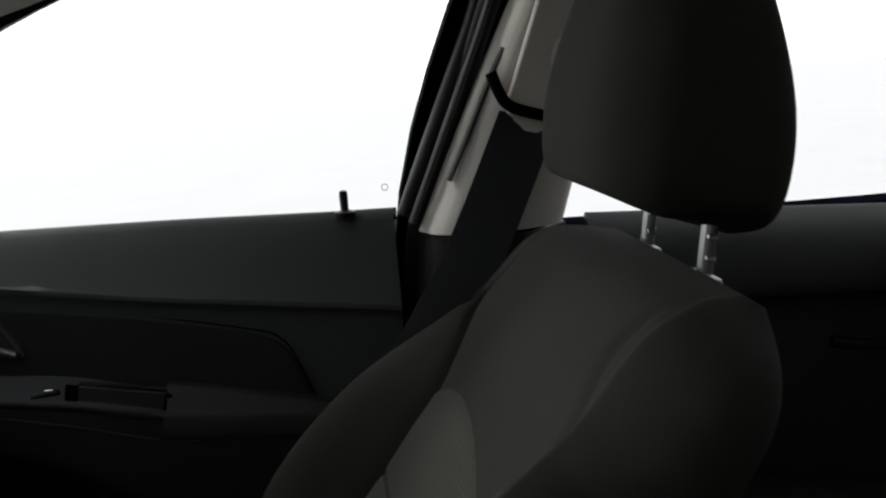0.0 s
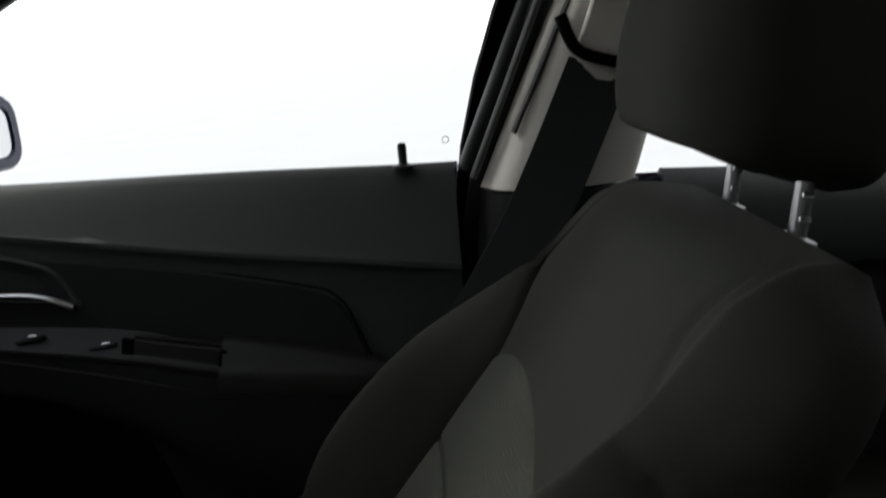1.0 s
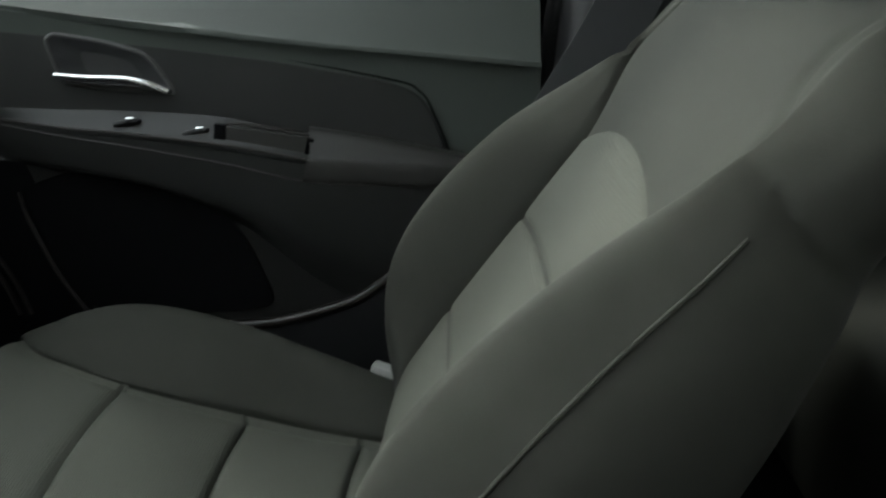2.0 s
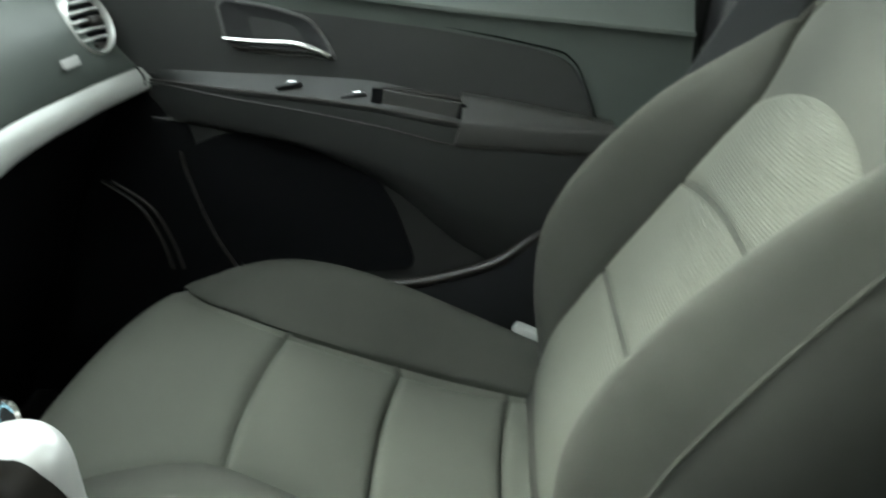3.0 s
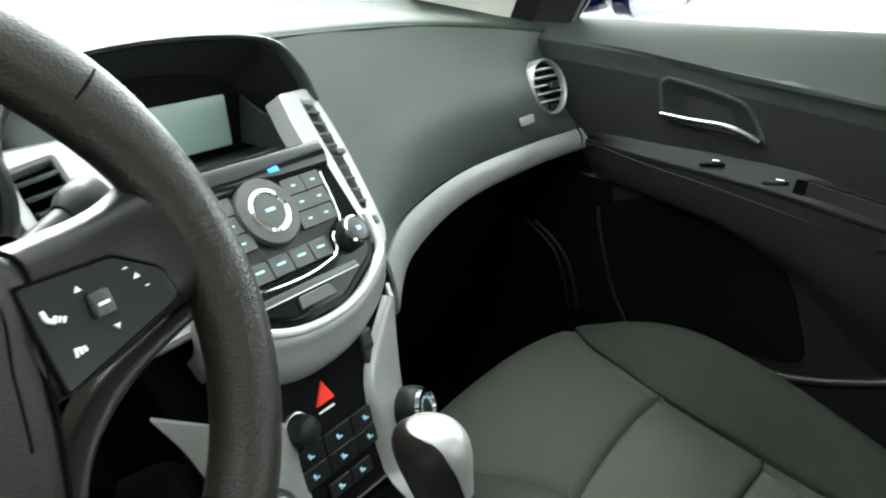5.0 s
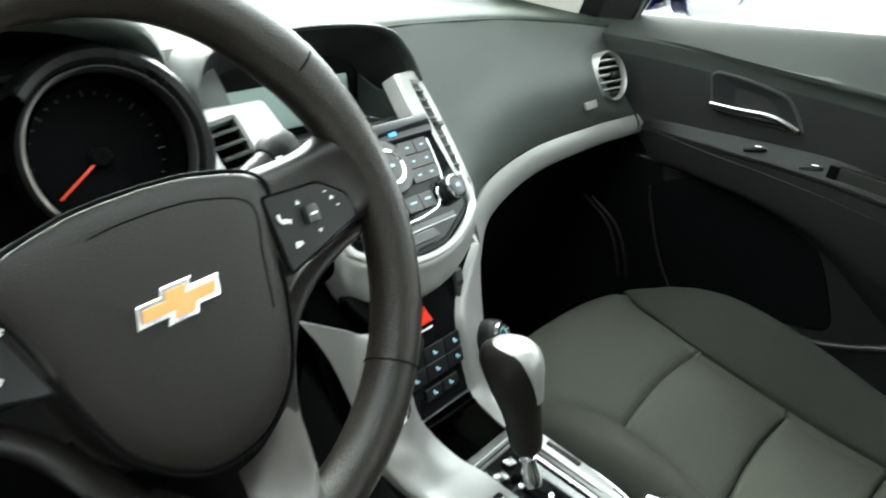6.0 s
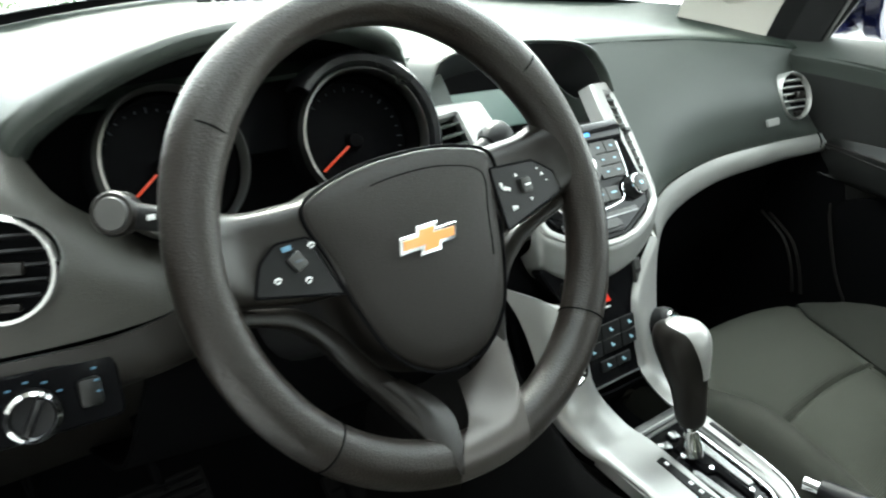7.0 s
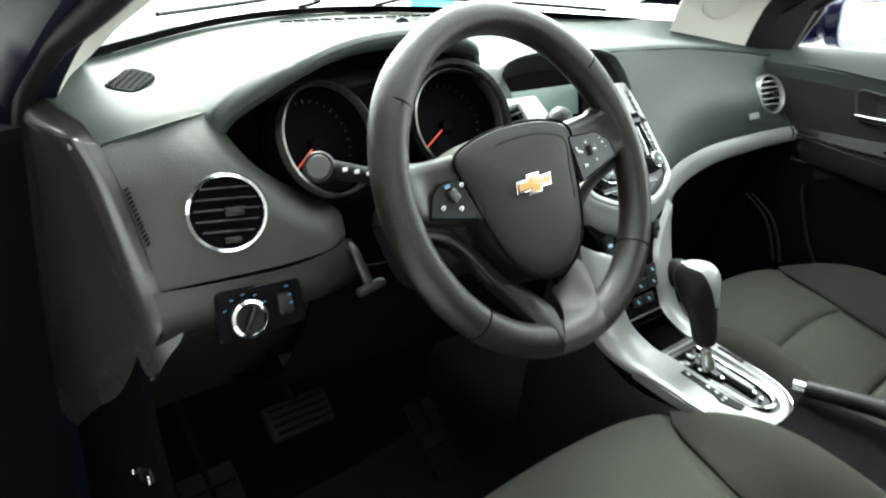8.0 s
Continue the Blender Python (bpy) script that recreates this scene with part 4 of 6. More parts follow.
# chin under the radio face
CH = [(0.105, -0.080), (0.094, -0.108), (0.034, -0.134), (-0.034, -0.134), (-0.094, -0.108), (-0.105, -0.080)]
part("chin", sheet([[S @ Vector((x * 0.94, y * 0.97 + 0.003, 0.0015)) for x, y in CH], [S @ Vector((x * 1.0, y - 0.001, 0.001)) for x, y in CH], [S @ Vector((x * 1.03, y - 0.008, -0.006)) for x, y in CH], [S @ Vector((x * 1.0, y - 0.024, -0.024)) for x, y in CH],
                    [S @ Vector((x * 0.9, y - 0.026, -0.060)) for x, y in CH]], 40, 18, 0.004), CHIN, stack, "rounded grey chin of the radio housing")
# radio keys: a dial in the middle, three rows on each side, a lower row
rd = part("radio_panel", plate(rounded(mirrored([(0.079, -0.0085), (0.073, -0.056), (0.050, -0.066), (0.040, -0.088)])[::-1], 0.008), 0.006, S @ pose(0, 0, 0.002), 0.001), BLACK, stack, "radio key panel")
for s in (-1, 1):
    for r in range(3):
        for c in range(2):
            w, x = (0.0240, 0.0400 - 0.0010 * r) if c == 0 else (0.0225, 0.0640 - 0.0030 * r)
            kb = part("key", plate(rect(w, 0.0153, 0.001, 2), 0.004, S @ pose(s * x, -0.0165 - 0.0160 * r, 0.005), 0.0006), BUTTON, rd)
            part("symbol", block((0.0045, 0.0018, 0.0006), S @ pose(s * x, -0.0165 - 0.0160 * r, 0.0052), 0.0002), ICON, kb)
for c in range(4):
    kb = part("key", plate(rect(0.0225, 0.017, 0.002, 2), 0.004, S @ pose(-0.0385 + 0.0233 * c, -0.0755, 0.005), 0.0006), BUTTON, rd)
    part("symbol", block((0.009, 0.002, 0.0006), S @ pose(-0.0385 + 0.0233 * c, -0.0745, 0.0052), 0.0002), ICON, kb)
dl = part("dial", turned([(0.0312, 0.0), (0.0308, 0.003), (0.029, 0.0050), (0.020, 0.0056)], S @ pose(0, -0.031, 0.003), 40), BUTTON, rd, "round grey menu dial")
part("panel_edge", tube([S @ Vector((x, y, 0.0035)) for x, y in ((-0.062, -0.058), (-0.060, -0.076), (-0.052, -0.087), (-0.030, -0.0905), (0.0, -0.0915), (0.024, -0.0895), (0.046, -0.084), (0.052, -0.070), (0.070, -0.058), (0.078, -0.012))], 0.0011, 50, 6), CHROME, rd, "thin chrome edge")
part("ring", turned([(0.020, 0.0040), (0.0195, 0.0062), (0.0165, 0.0070), (0.0155, 0.006)], S @ pose(0, -0.031, 0.003), 40, caps=False), CHROME, dl)
part("centre", turned([(0.016, 0.004), (0.015, 0.0063), (0.001, 0.0066)], S @ pose(0, -0.031, 0.003), 32), BUTTON, dl)
part("symbol", block((0.010, 0.003, 0.0006), S @ pose(0, -0.031, 0.0098), 0.0002), ICON, dl)
# lower climate panel
lp = part("climate_panel", plate(rounded(mirrored([(0.104, 0.075), (0.064, 0.015), (0.054, -0.035), (0.053, -0.088)])[::-1], 0.006), 0.014, L, 0.002), GLOSS, stack, "piano black climate panel")
hz = part("hazard_key", plate([(-0.0110, 0.0), (0.0110, 0.0), (0.0005, 0.0190)], 0.004, L @ pose(-0.002, 0.0125, 0.003), 0.0012), RED, lp, "red hazard triangle")
part("bar", block((0.019, 0.0022, 0.001), L @ pose(-0.003, 0.0065, 0.0015), 0.0004), WHITE, lp)
for r in range(3):
    for u in ((-0.034, 0.0015, 0.037) if r < 2 else (-0.0095, 0.0185)):
        w, v = (0.0345, -0.0215 - 0.0187 * r) if r < 2 else (0.0270, -0.0630)
        kb = part("key", plate(rect(w, 0.0175 if r < 2 else 0.0135, 0.0012, 2), 0.004, L @ pose(u, v, 0.0025), 0.0007), BLACK, lp)
        part("symbol", block((0.0030, 0.0052, 0.0006), L @ pose(u - 0.0012, v, 0.0028, 0, 0, 25), 0.0002), ICON, kb)
        part("symbol", block((0.0026, 0.0020, 0.0006), L @ pose(u + 0.0024, v - 0.0014, 0.0028), 0.0002), ICON, kb)
so = part("socket_knob", turned([(0.0135, 0.0), (0.0135, 0.012), (0.0115, 0.018), (0.006, 0.0205), (0.001, 0.021)], L @ pose(-0.040, 0.006, 0), 28), BLACK, lp, "black push-in socket knob")
part("socket_ring", turned([(0.0150, 0.0), (0.0148, 0.003), (0.0136, 0.0035)], L @ pose(-0.040, 0.006, 0), 28, caps=False), STEEL, so)
part("edge", block((0.10, 0.002, 0.003), L @ pose(0, -0.086, 0.001), 0.0006), STEEL, lp)
for s in (-1, 1):
    sk = part("side_key", plate(rect(0.015 if s > 0 else 0.024, 0.032, 0.003, 3), 0.006, basis((s * 0.062, 1.2535, 0.777), (1, 0, 0), (s * 0.45, 0.20, 0.87)), 0.002), BUTTON if s > 0 else BLACK, lp)
    part("symbol", block((0.010, 0.005, 0.0008), basis((s * 0.062, 1.2535, 0.777), (1, 0, 0), (s * 0.45, 0.20, 0.87)), 0.0002), ICON if s < 0 else BLACK, sk)

# ---- console with the selector gate ----
console = thing("console", "silver-topped centre console between the seats", "console")
def CZ(y):
    return 0.614 + (y - 1.18) * 0.26


C = basis((0, 1.10, CZ(1.10)), (1, 0, 0), (0, 1, 0.26))
outer = [(p.x, p.y) for p in spline([(-0.087, 0.085, 0), (-0.088, 0.03, 0), (-0.086, -0.020, 0), (-0.078, -0.062, 0), (-0.050, -0.094, 0), (-0.004, -0.108, 0), (0.042, -0.098, 0), (0.072, -0.070, 0), (0.082, -0.025, 0), (0.084, 0.03, 0), (0.085, 0.085, 0)], 60)]
inner = [(p.x, p.y) for p in spline([(-0.016, 0.072, 0), (-0.016, 0.03, 0), (-0.015, -0.015, 0), (-0.013, -0.055, 0), (-0.003, -0.078, 0), (0.020, -0.086, 0), (0.043, -0.080, 0), (0.056, -0.058, 0), (0.060, -0.02, 0), (0.061, 0.03, 0), (0.061, 0.072, 0)], 60)]
part("surround", plate(outer, 0.02, C @ pose(0, 0, 0.002), 0.006, hole=inner), SILVER, console, "satin silver selector surround")
part("surround_edge", tube([C @ Vector((x * 0.992, y, 0.001)) for x, y in outer[9:-9]], 0.0016, 80, 8), CHROME, console, "bright rounded edge")
gp = part("gate_plate", plate(inner, 0.006, C @ pose(0, 0, -0.006), 0.001), PIANO, console, "gloss black selector gate with chrome inlay")
part("gate_rail", tube([C @ Vector((x, y, -0.003)) for x, y in ((0.052, 0.066), (0.052, 0.020), (0.051, -0.030), (0.046, -0.062), (0.030, -0.076), (0.010, -0.074), (-0.004, -0.058))], 0.0030, 50, 8), CHROME, gp, "chrome rail round the gate")
part("gate_pad", plate(rounded([(0.034, 0.055), (0.047, 0.055), (0.045, -0.040), (0.034, -0.040)], 0.004, 3), 0.003, C @ pose(0, 0, -0.0035), 0.0008), GATE, gp, "brushed inlay of the gate")
part("gate_pad", plate(rounded([(-0.010, 0.010), (0.0, 0.010), (0.006, -0.060), (-0.006, -0.060)], 0.004, 3), 0.003, C @ pose(0, 0, -0.0035), 0.0008), GATE, gp)
# stepped slot in which the lever runs
part("gate_slot", plate(rounded([(0.004, 0.045), (0.014, 0.045), (0.014, 0.008), (0.028, 0.004), (0.028, -0.052), (0.018, -0.052), (0.018, -0.006), (0.004, -0.002)][::-1], 0.003, 3), 0.003, C @ pose(0, 0, -0.0028), 0.0008), VOID, gp)
for x, y in ((0.017, 0.0005), (0.030, -0.045), (0.026, -0.058), (0.003, 0.030)):
    part("gate_tooth", block((0.009, 0.006, 0.004), C @ pose(x, y, -0.0025, 0, 0, 20), 0.0015), CHROME, gp)
for x, y, w in ((-0.004, 0.052, 0.018), (0.022, 0.058, 0.014)):
    part("gate_glint", block((w, 0.012, 0.004), C @ pose(x, y, -0.003, 0, 0, -12), 0.002), GATE, gp)
ps = part("position_strip", plate(rounded([(-0.040, 0.040), (-0.040, -0.018), (-0.047, -0.030), (-0.038, -0.058), (-0.022, -0.058), (-0.027, -0.015), (-0.027, 0.040)], 0.003), 0.003, C @ pose(0, 0, 0.0038), 0.0008), BLACK, console, "black position strip")
for v in (0.030, -0.003, -0.017, -0.031):
    part("letter_bar", block((0.0045, 0.0050, 0.0006), C @ pose(-0.0325, v, 0.0041), 0.0002), WHITE, ps)
part("letter_bar", block((0.0040, 0.0030, 0.0006), C @ pose(-0.0405, -0.031, 0.0041), 0.0002), WHITE, ps)
part("side_key_strip", block((0.006, 0.044, 0.003), C @ pose(0.0755, 0.022, 0.003), 0.001), BLACK, console)
# open bin ahead of the gate, sides and rear body
part("bin", sheet([[(-0.055, 1.225, 0.650), (0, 1.225, 0.645), (0.055, 1.225, 0.645)], [(-0.05, 1.255, 0.600), (0, 1.255, 0.600), (0.05, 1.255, 0.600)], [(-0.05, 1.21, 0.585), (0, 1.21, 0.585), (0.05, 1.21, 0.585)], [(-0.055, 1.182, 0.606), (0, 1.182, 0.606), (0.055, 1.182, 0.606)]], 10, 14, 0.003), VOID, console, "open black storage bin")
part("bin_lip", block((0.084, 0.016, 0.008), pose(0.021, 1.180, 0.611, 10, 0, 0), 0.003), BEZEL, console)
for s in (-1, 1):
    part("side_panel", sheet([[(s * 0.108, 1.33, 0.72), (s * 0.104, 1.20, 0.602), (s * 0.090, 1.10, 0.576), (s * 0.086, 1.00, 0.560), (s * 0.084, 0.70, 0.565), (s * 0.08, 0.30, 0.60)],
                              [(s * 0.116, 1.36, 0.58), (s * 0.112, 1.20, 0.54), (s * 0.108, 1.10, 0.53), (s * 0.100, 1.00, 0.50), (s * 0.098, 0.70, 0.49), (s * 0.095, 0.30, 0.49)],
                              [(s * 0.125, 1.40, 0.34), (s * 0.125, 1.20, 0.33), (s * 0.122, 1.10, 0.33), (s * 0.118, 1.00, 0.33), (s * 0.115, 0.70, 0.33), (s * 0.11, 0.30, 0.33)]], 24, 10, 0.005), BLACK, console, "dark console side panel")
part("rear_top", sheet([[(-0.088, 1.01, 0.572), (-0.086, 0.70, 0.562), (-0.082, 0.30, 0.60)], [(0, 1.0, 0.570), (0, 0.70, 0.550), (0, 0.30, 0.605)], [(0.088, 1.01, 0.572), (0.086, 0.70, 0.562), (0.082, 0.30, 0.60)]], 16, 10, 0.005), VOID, console)

sh = thing("gear_selector", "black and silver automatic gear selector lever on a chrome stem", "gear lever")
top, foot = Vector((0.017, 1.153, 0.750)), Vector((0.014, 1.124, 0.598))
ax = (top - foot).normalized()
G = basis(foot, (1, 0, 0), Vector((0, 1, 0)) - ax * ax.y)
part("stem", tube([foot, foot + ax * 0.072], 0.007, 8, 12), CHROME, sh)
part("stem_collar", turned([(0.012, 0.0), (0.011, 0.012), (0.0085, 0.020), (0.008, 0.03)], G, 20), CHROME, sh)
KNOB = [(0.037, 0.011, 0.013, 0.0), (0.047, 0.0155, 0.018, 0.0), (0.080, 0.0185, 0.021, 0.0), (0.108, 0.023, 0.028, 0.003), (0.133, 0.0255, 0.034, 0.005), (0.148, 0.024, 0.033, 0.006), (0.158, 0.018, 0.025, 0.007), (0.162, 0.008, 0.011, 0.007)]


def lut4(pts, v):
    return [spline([(p[k], 0, 0) for p in pts], 61)[round(v * 60)].x for k in range(4)]


lut_keep = {}


def knob(u, a, swell=0.0):
    """A point of the selector knob at share u of its height and angle a."""
    if u not in lut_keep:
        lut_keep[u] = lut4(KNOB, u)
    z, rx, ry, oy = lut_keep[u]
    return G @ Vector(((rx + swell) * math.cos(a), oy + (ry + swell) * math.sin(a), z + swell * max(0, u - 0.7) * 3))


part("grip", skin([[knob(i / 24, k * math.tau / 24) for k in range(24)] for i in range(25)], wrap=True, caps=True), SATIN, sh, "dark grip")
rows = []
for j in range(21):
    f = j / 20
    half = 0.34 + 0.42 * smooth(0.0, 0.45, f) + 2.4 * f ** 5
    rows.append([knob(0.36 + 0.64 * f, -math.pi / 2 + 0.12 + min(math.pi, half) * (2 * i / 28 - 1), 0.0016) for i in range(29)])
rows.append([G @ Vector((0.0006 * math.cos(i), 0.007 + 0.0006 * math.sin(i), 0.1645)) for i in range(29)])
part("cap", shell(rows, 0.0012, G @ Vector((0, -0.3, 0.3))), SILVER, sh, "satin silver cap")

hb = thing("handbrake", "black handbrake lever with a chrome button", "handbrake")
part("lever", tube([(0.070, 1.0, 0.592), (0.073, 0.90, 0.597), (0.076, 0.80, 0.592), (0.078, 0.66, 0.570)], (0.012, 0.017), 16, 14), BLACK, hb)
part("button", tube([(0.0695, 1.018, 0.591), (0.070, 0.995, 0.592)], 0.0085, 6, 14), CHROME, hb, "chrome release button")


# ---- steering wheel and column ----
wheel = thing("steering_wheel", "three-spoke charcoal steering wheel with grained rim", "steering wheel")
TILT = radians(23)
ROLL = radians(4.0)
W = basis((-0.350, 1.165, 0.942), (math.cos(ROLL), 0, math.sin(ROLL)), (-math.sin(ROLL), math.sin(TILT), math.cos(TILT)))


def on(u, v, n=0.0):
    return W @ Vector((u, v, n))


rows = []
N = 120
for i in range(N + 1):
    t = i * math.tau / N
    grip = 1.0 + 0.16 * (max(0, math.cos(t - radians(38))) ** 24 + max(0, math.cos(t - radians(142))) ** 24)
    rows.append([on((0.179 + 0.0185 * grip * math.cos(a * math.tau / 18)) * math.cos(t), (0.179 + 0.0185 * grip * math.cos(a * math.tau / 18)) * math.sin(t), 0.0205 * math.sin(a * math.tau / 18)) for a in range(18)])
bm = skin(rows, wrap=True)
bmesh.ops.remove_doubles(bm, verts=bm.verts[:], dist=1e-6)
part("rim", bm, LEATHER, wheel, "grained charcoal rim")
for deg in (35, 144, 223, 318):
    t = radians(deg)
    part("seam", tube([on((0.179 + 0.0188 * math.cos(a)) * math.cos(t), (0.179 + 0.0188 * math.cos(a)) * math.sin(t), 0.0208 * math.sin(a)) for a in [k * math.tau / 10 for k in range(10)]], 0.0007, 30, 6, closed=True, up=(0.3, 0.2, 0.9)), VOID, wheel)
# airbag cover
PAD = [(-0.090, 0.040), (-0.050, 0.056), (0.0, 0.060), (0.050, 0.056), (0.090, 0.040), (0.082, 0.0), (0.071, -0.045), (0.056, -0.080), (0.029, -0.104), (0.0, -0.110), (-0.029, -0.104), (-0.056, -0.080), (-0.071, -0.045), (-0.082, 0.0)]
pad2 = [(p.x, p.y) for p in spline([(x, y, 0) for x, y in PAD], 72, closed=True)]
rings = [(1.0, -0.050), (1.0, -0.004), (0.990, 0.0015), (0.955, 0.0048), (0.80, 0.0080), (0.5, 0.0108), (0.2, 0.0120)]
cover = part("airbag_cover", skin([[on(x * k - 0.004, -0.014 + (y + 0.012) * k, z) for x, y in pad2] for k, z in rings], wrap=True, caps=True), PADSKIN, wheel, "smooth charcoal airbag cover")
part("cover_gap", tube([on(x * 1.008 - 0.004, -0.014 + (y + 0.012) * 1.008, 0.0030) for x, y in pad2], 0.0015, 120, 6, closed=True, up=(0, 0.9, -0.4)), VOID, cover)
part("cover_seam", tube([on(x * 0.80 - 0.004, -0.018 + (y + 0.012) * 0.84, 0.0074) for x, y in pad2[6:31]], 0.0010, 50, 6, up=(0, 0.9, -0.4)), VOID, cover)
part("cover_mark", tube([on(-0.026, -0.090, 0.0068), on(-0.004, -0.095, 0.0064), on(0.018, -0.090, 0.0068)], 0.0009, 14, 6, up=(0, 0.9, -0.4)), VOID, cover)
# bow-tie emblem as a plain shape: two slanted bars
B0 = W @ pose(-0.006, -0.010, 0.0145, 2, 0, -1) @ Matrix.Scale(0.86, 4)
em = [(-0.034, -0.0075), (-0.011, -0.0075), (-0.014, -0.013), (0.010, -0.013), (0.0125, -0.0075), (0.030, -0.0075), (0.034, 0.0075), (0.011, 0.0075), (0.014, 0.013), (-0.010, 0.013), (-0.0125, 0.0075), (-0.030, 0.0075)]
eb = part("emblem", plate(em, 0.004, B0, 0.0008), CHROME, wheel, "chrome-edged amber emblem")
part("emblem_fill", plate(inset(em, 0.0034), 0.0015, B0 @ pose(0, 0, 0.0008), 0.0004), GOLD, eb)
# spokes
for s in (-1, 1):
    sp = part("spoke", sheet([[on(s * u, v, n) for u, v, n in q] for q in (
        ((0.070, 0.047, -0.012), (0.105, 0.047, -0.014), (0.140, 0.050, -0.012), (0.176, 0.066, -0.008)),
        ((0.070, 0.038, 0.003), (0.105, 0.039, 0.000), (0.140, 0.041, 0.002), (0.170, 0.046, 0.012)),
        ((0.072, 0.008, 0.004), (0.110, 0.008, 0.002), (0.145, 0.010, 0.004), (0.170, 0.014, 0.016)),
        ((0.076, -0.024, 0.003), (0.112, -0.020, 0.001), (0.150, -0.011, 0.003), (0.172, -0.006, 0.012)),
        ((0.077, -0.029, -0.010), (0.112, -0.025, -0.012), (0.150, -0.016, -0.010), (0.176, -0.013, -0.006)))], 24, 20, 0.012), SATIN, wheel, "charcoal side spoke")
    # black button pad set into the spoke
    o = [(0.079, -0.0265), (0.152, -0.0095), (0.149, 0.009), (0.127, 0.024), (0.078, 0.027)] if s > 0 else [(-0.098, 0.019), (-0.123, 0.021), (-0.138, 0.011), (-0.148, -0.010), (-0.084, -0.0275)]
    kp = part("key_pad", plate(rounded(o, 0.004), 0.008, W @ pose(0, 0, 0.0085, 0, s * 1.5, 0), 0.0012), VENT, wheel, "black button pad on the spoke")
    part("pad_rim", tube([on(x, y, 0.0085 - 0.026 * s * x) for x, y in rounded(o, 0.004)], 0.0008, 60, 6, closed=True, up=(0, 0.9, -0.4)), GLOSS, kp)
    part("rocker", block((0.011, 0.013, 0.005), W @ pose(s * 0.111 if s > 0 else -0.112, 0.005, 0.0075, 0, 0, 0 if s > 0 else 25), 0.002), BUTTON, kp)
    part("rocker_mark", block((0.006, 0.0016, 0.0008), W @ pose(s * 0.111 if s > 0 else -0.112, 0.005, 0.0102), 0.0003), WHITE if s > 0 else DIM, kp)
    TRI = [(-0.0018, -0.0012), (0.0018, -0.0012), (0.0, 0.0016)]
    if s > 0:
        for u, v, turn in ((0.104, 0.0155, 0), (0.114, -0.0080, 180), (0.134, 0.010, 0)):
            part("symbol", plate(TRI, 0.001, W @ pose(u, v, 0.0062 if u > 0.12 else 0.0068, 0, 0, turn), 0.0002), WHITE, kp)
        for u, v in ((0.130, 0.0155), (0.137, 0.0035)):
            part("symbol", block((0.0024, 0.0008, 0.0008), W @ pose(u, v, 0.0060), 0.0002), WHITE, kp)
        part("symbol", tube([on(u, v, 0.0072) for u, v in ((0.0845, 0.0130), (0.0850, 0.0085), (0.0880, 0.0060))], 0.0011, 12, 6), WHITE, kp)
        for k in range(3):
            part("symbol", block((0.0012, 0.0030, 0.0008), W @ pose(0.0885 + 0.0020 * k, 0.0075 - 0.0010 * k, 0.0068, 0, 0, -30), 0.0002), WHITE, kp)
        for k in range(3):
            part("symbol", block((0.0014, 0.0044 - 0.0008 * k, 0.0008), W @ pose(0.0905 + 0.0022 * k, -0.0105, 0.0068, 0, 0, 12 * (k - 1)), 0.0002), WHITE, kp)
    else:
        part("symbol", block((0.0075, 0.0036, 0.0008), W @ pose(-0.1165, 0.0155, 0.0066), 0.0003), FAINT, kp)
        for u, v in ((-0.0975, 0.0125), (-0.1295, -0.0040), (-0.1075, -0.0100)):
            part("symbol", tube([on(u + 0.0026 * math.cos(t), v + 0.0020 * math.sin(t), 0.0066) for t in (0.2, 1.2, 2.2, 3.2)], 0.0007, 12, 6), WHITE, kp)
            part("symbol", block((0.0034, 0.0010, 0.0008), W @ pose(u, v - 0.0010, 0.0066, 0, 0, 20), 0.0002), WHITE, kp)
    # lower arm: a flat ribbon that leaves the rim under the pad, sweeps along the cover and runs down to the foot
    if s < 0:
        out = [(0.170, -0.022, -0.004), (0.140, -0.031, -0.012), (0.116, -0.043, -0.017), (0.097, -0.064, -0.019), (0.083, -0.092, -0.016), (0.067, -0.122, -0.010), (0.057, -0.146, 0.000), (0.052, -0.166, 0.010)]
        inn = [(0.170, -0.010, -0.006), (0.138, -0.019, -0.014), (0.108, -0.030, -0.020), (0.084, -0.054, -0.023), (0.066, -0.084, -0.022), (0.046, -0.116, -0.016), (0.034, -0.142, -0.006), (0.040, -0.164, 0.008)]
    else:
        out = [(0.170, -0.022, -0.004), (0.140, -0.031, -0.012), (0.112, -0.043, -0.017), (0.088, -0.061, -0.019), (0.072, -0.082, -0.017), (0.058, -0.108, -0.013), (0.044, -0.138, -0.002), (0.034, -0.162, 0.008)]
        inn = [(0.170, -0.010, -0.006), (0.138, -0.019, -0.014), (0.106, -0.030, -0.020), (0.080, -0.050, -0.023), (0.058, -0.076, -0.022), (0.038, -0.106, -0.018), (0.018, -0.136, -0.008), (0.006, -0.160, 0.006)]
    mid = [tuple((p + q) / 2 for p, q in zip(a, b)) for a, b in zip(out, inn)]
    part("spoke_arm", sheet([[on(s * u, v, n - 0.016) for u, v, n in out], [on(s * u, v, n) for u, v, n in out], [on(s * u, v, n + 0.003) for u, v, n in mid], [on(s * u, v, n) for u, v, n in inn], [on(s * (u - 0.002), v, n - 0.016) for u, v, n in inn]], 40, 14, 0.003), SATIN, wheel, "flat satin spoke arm")
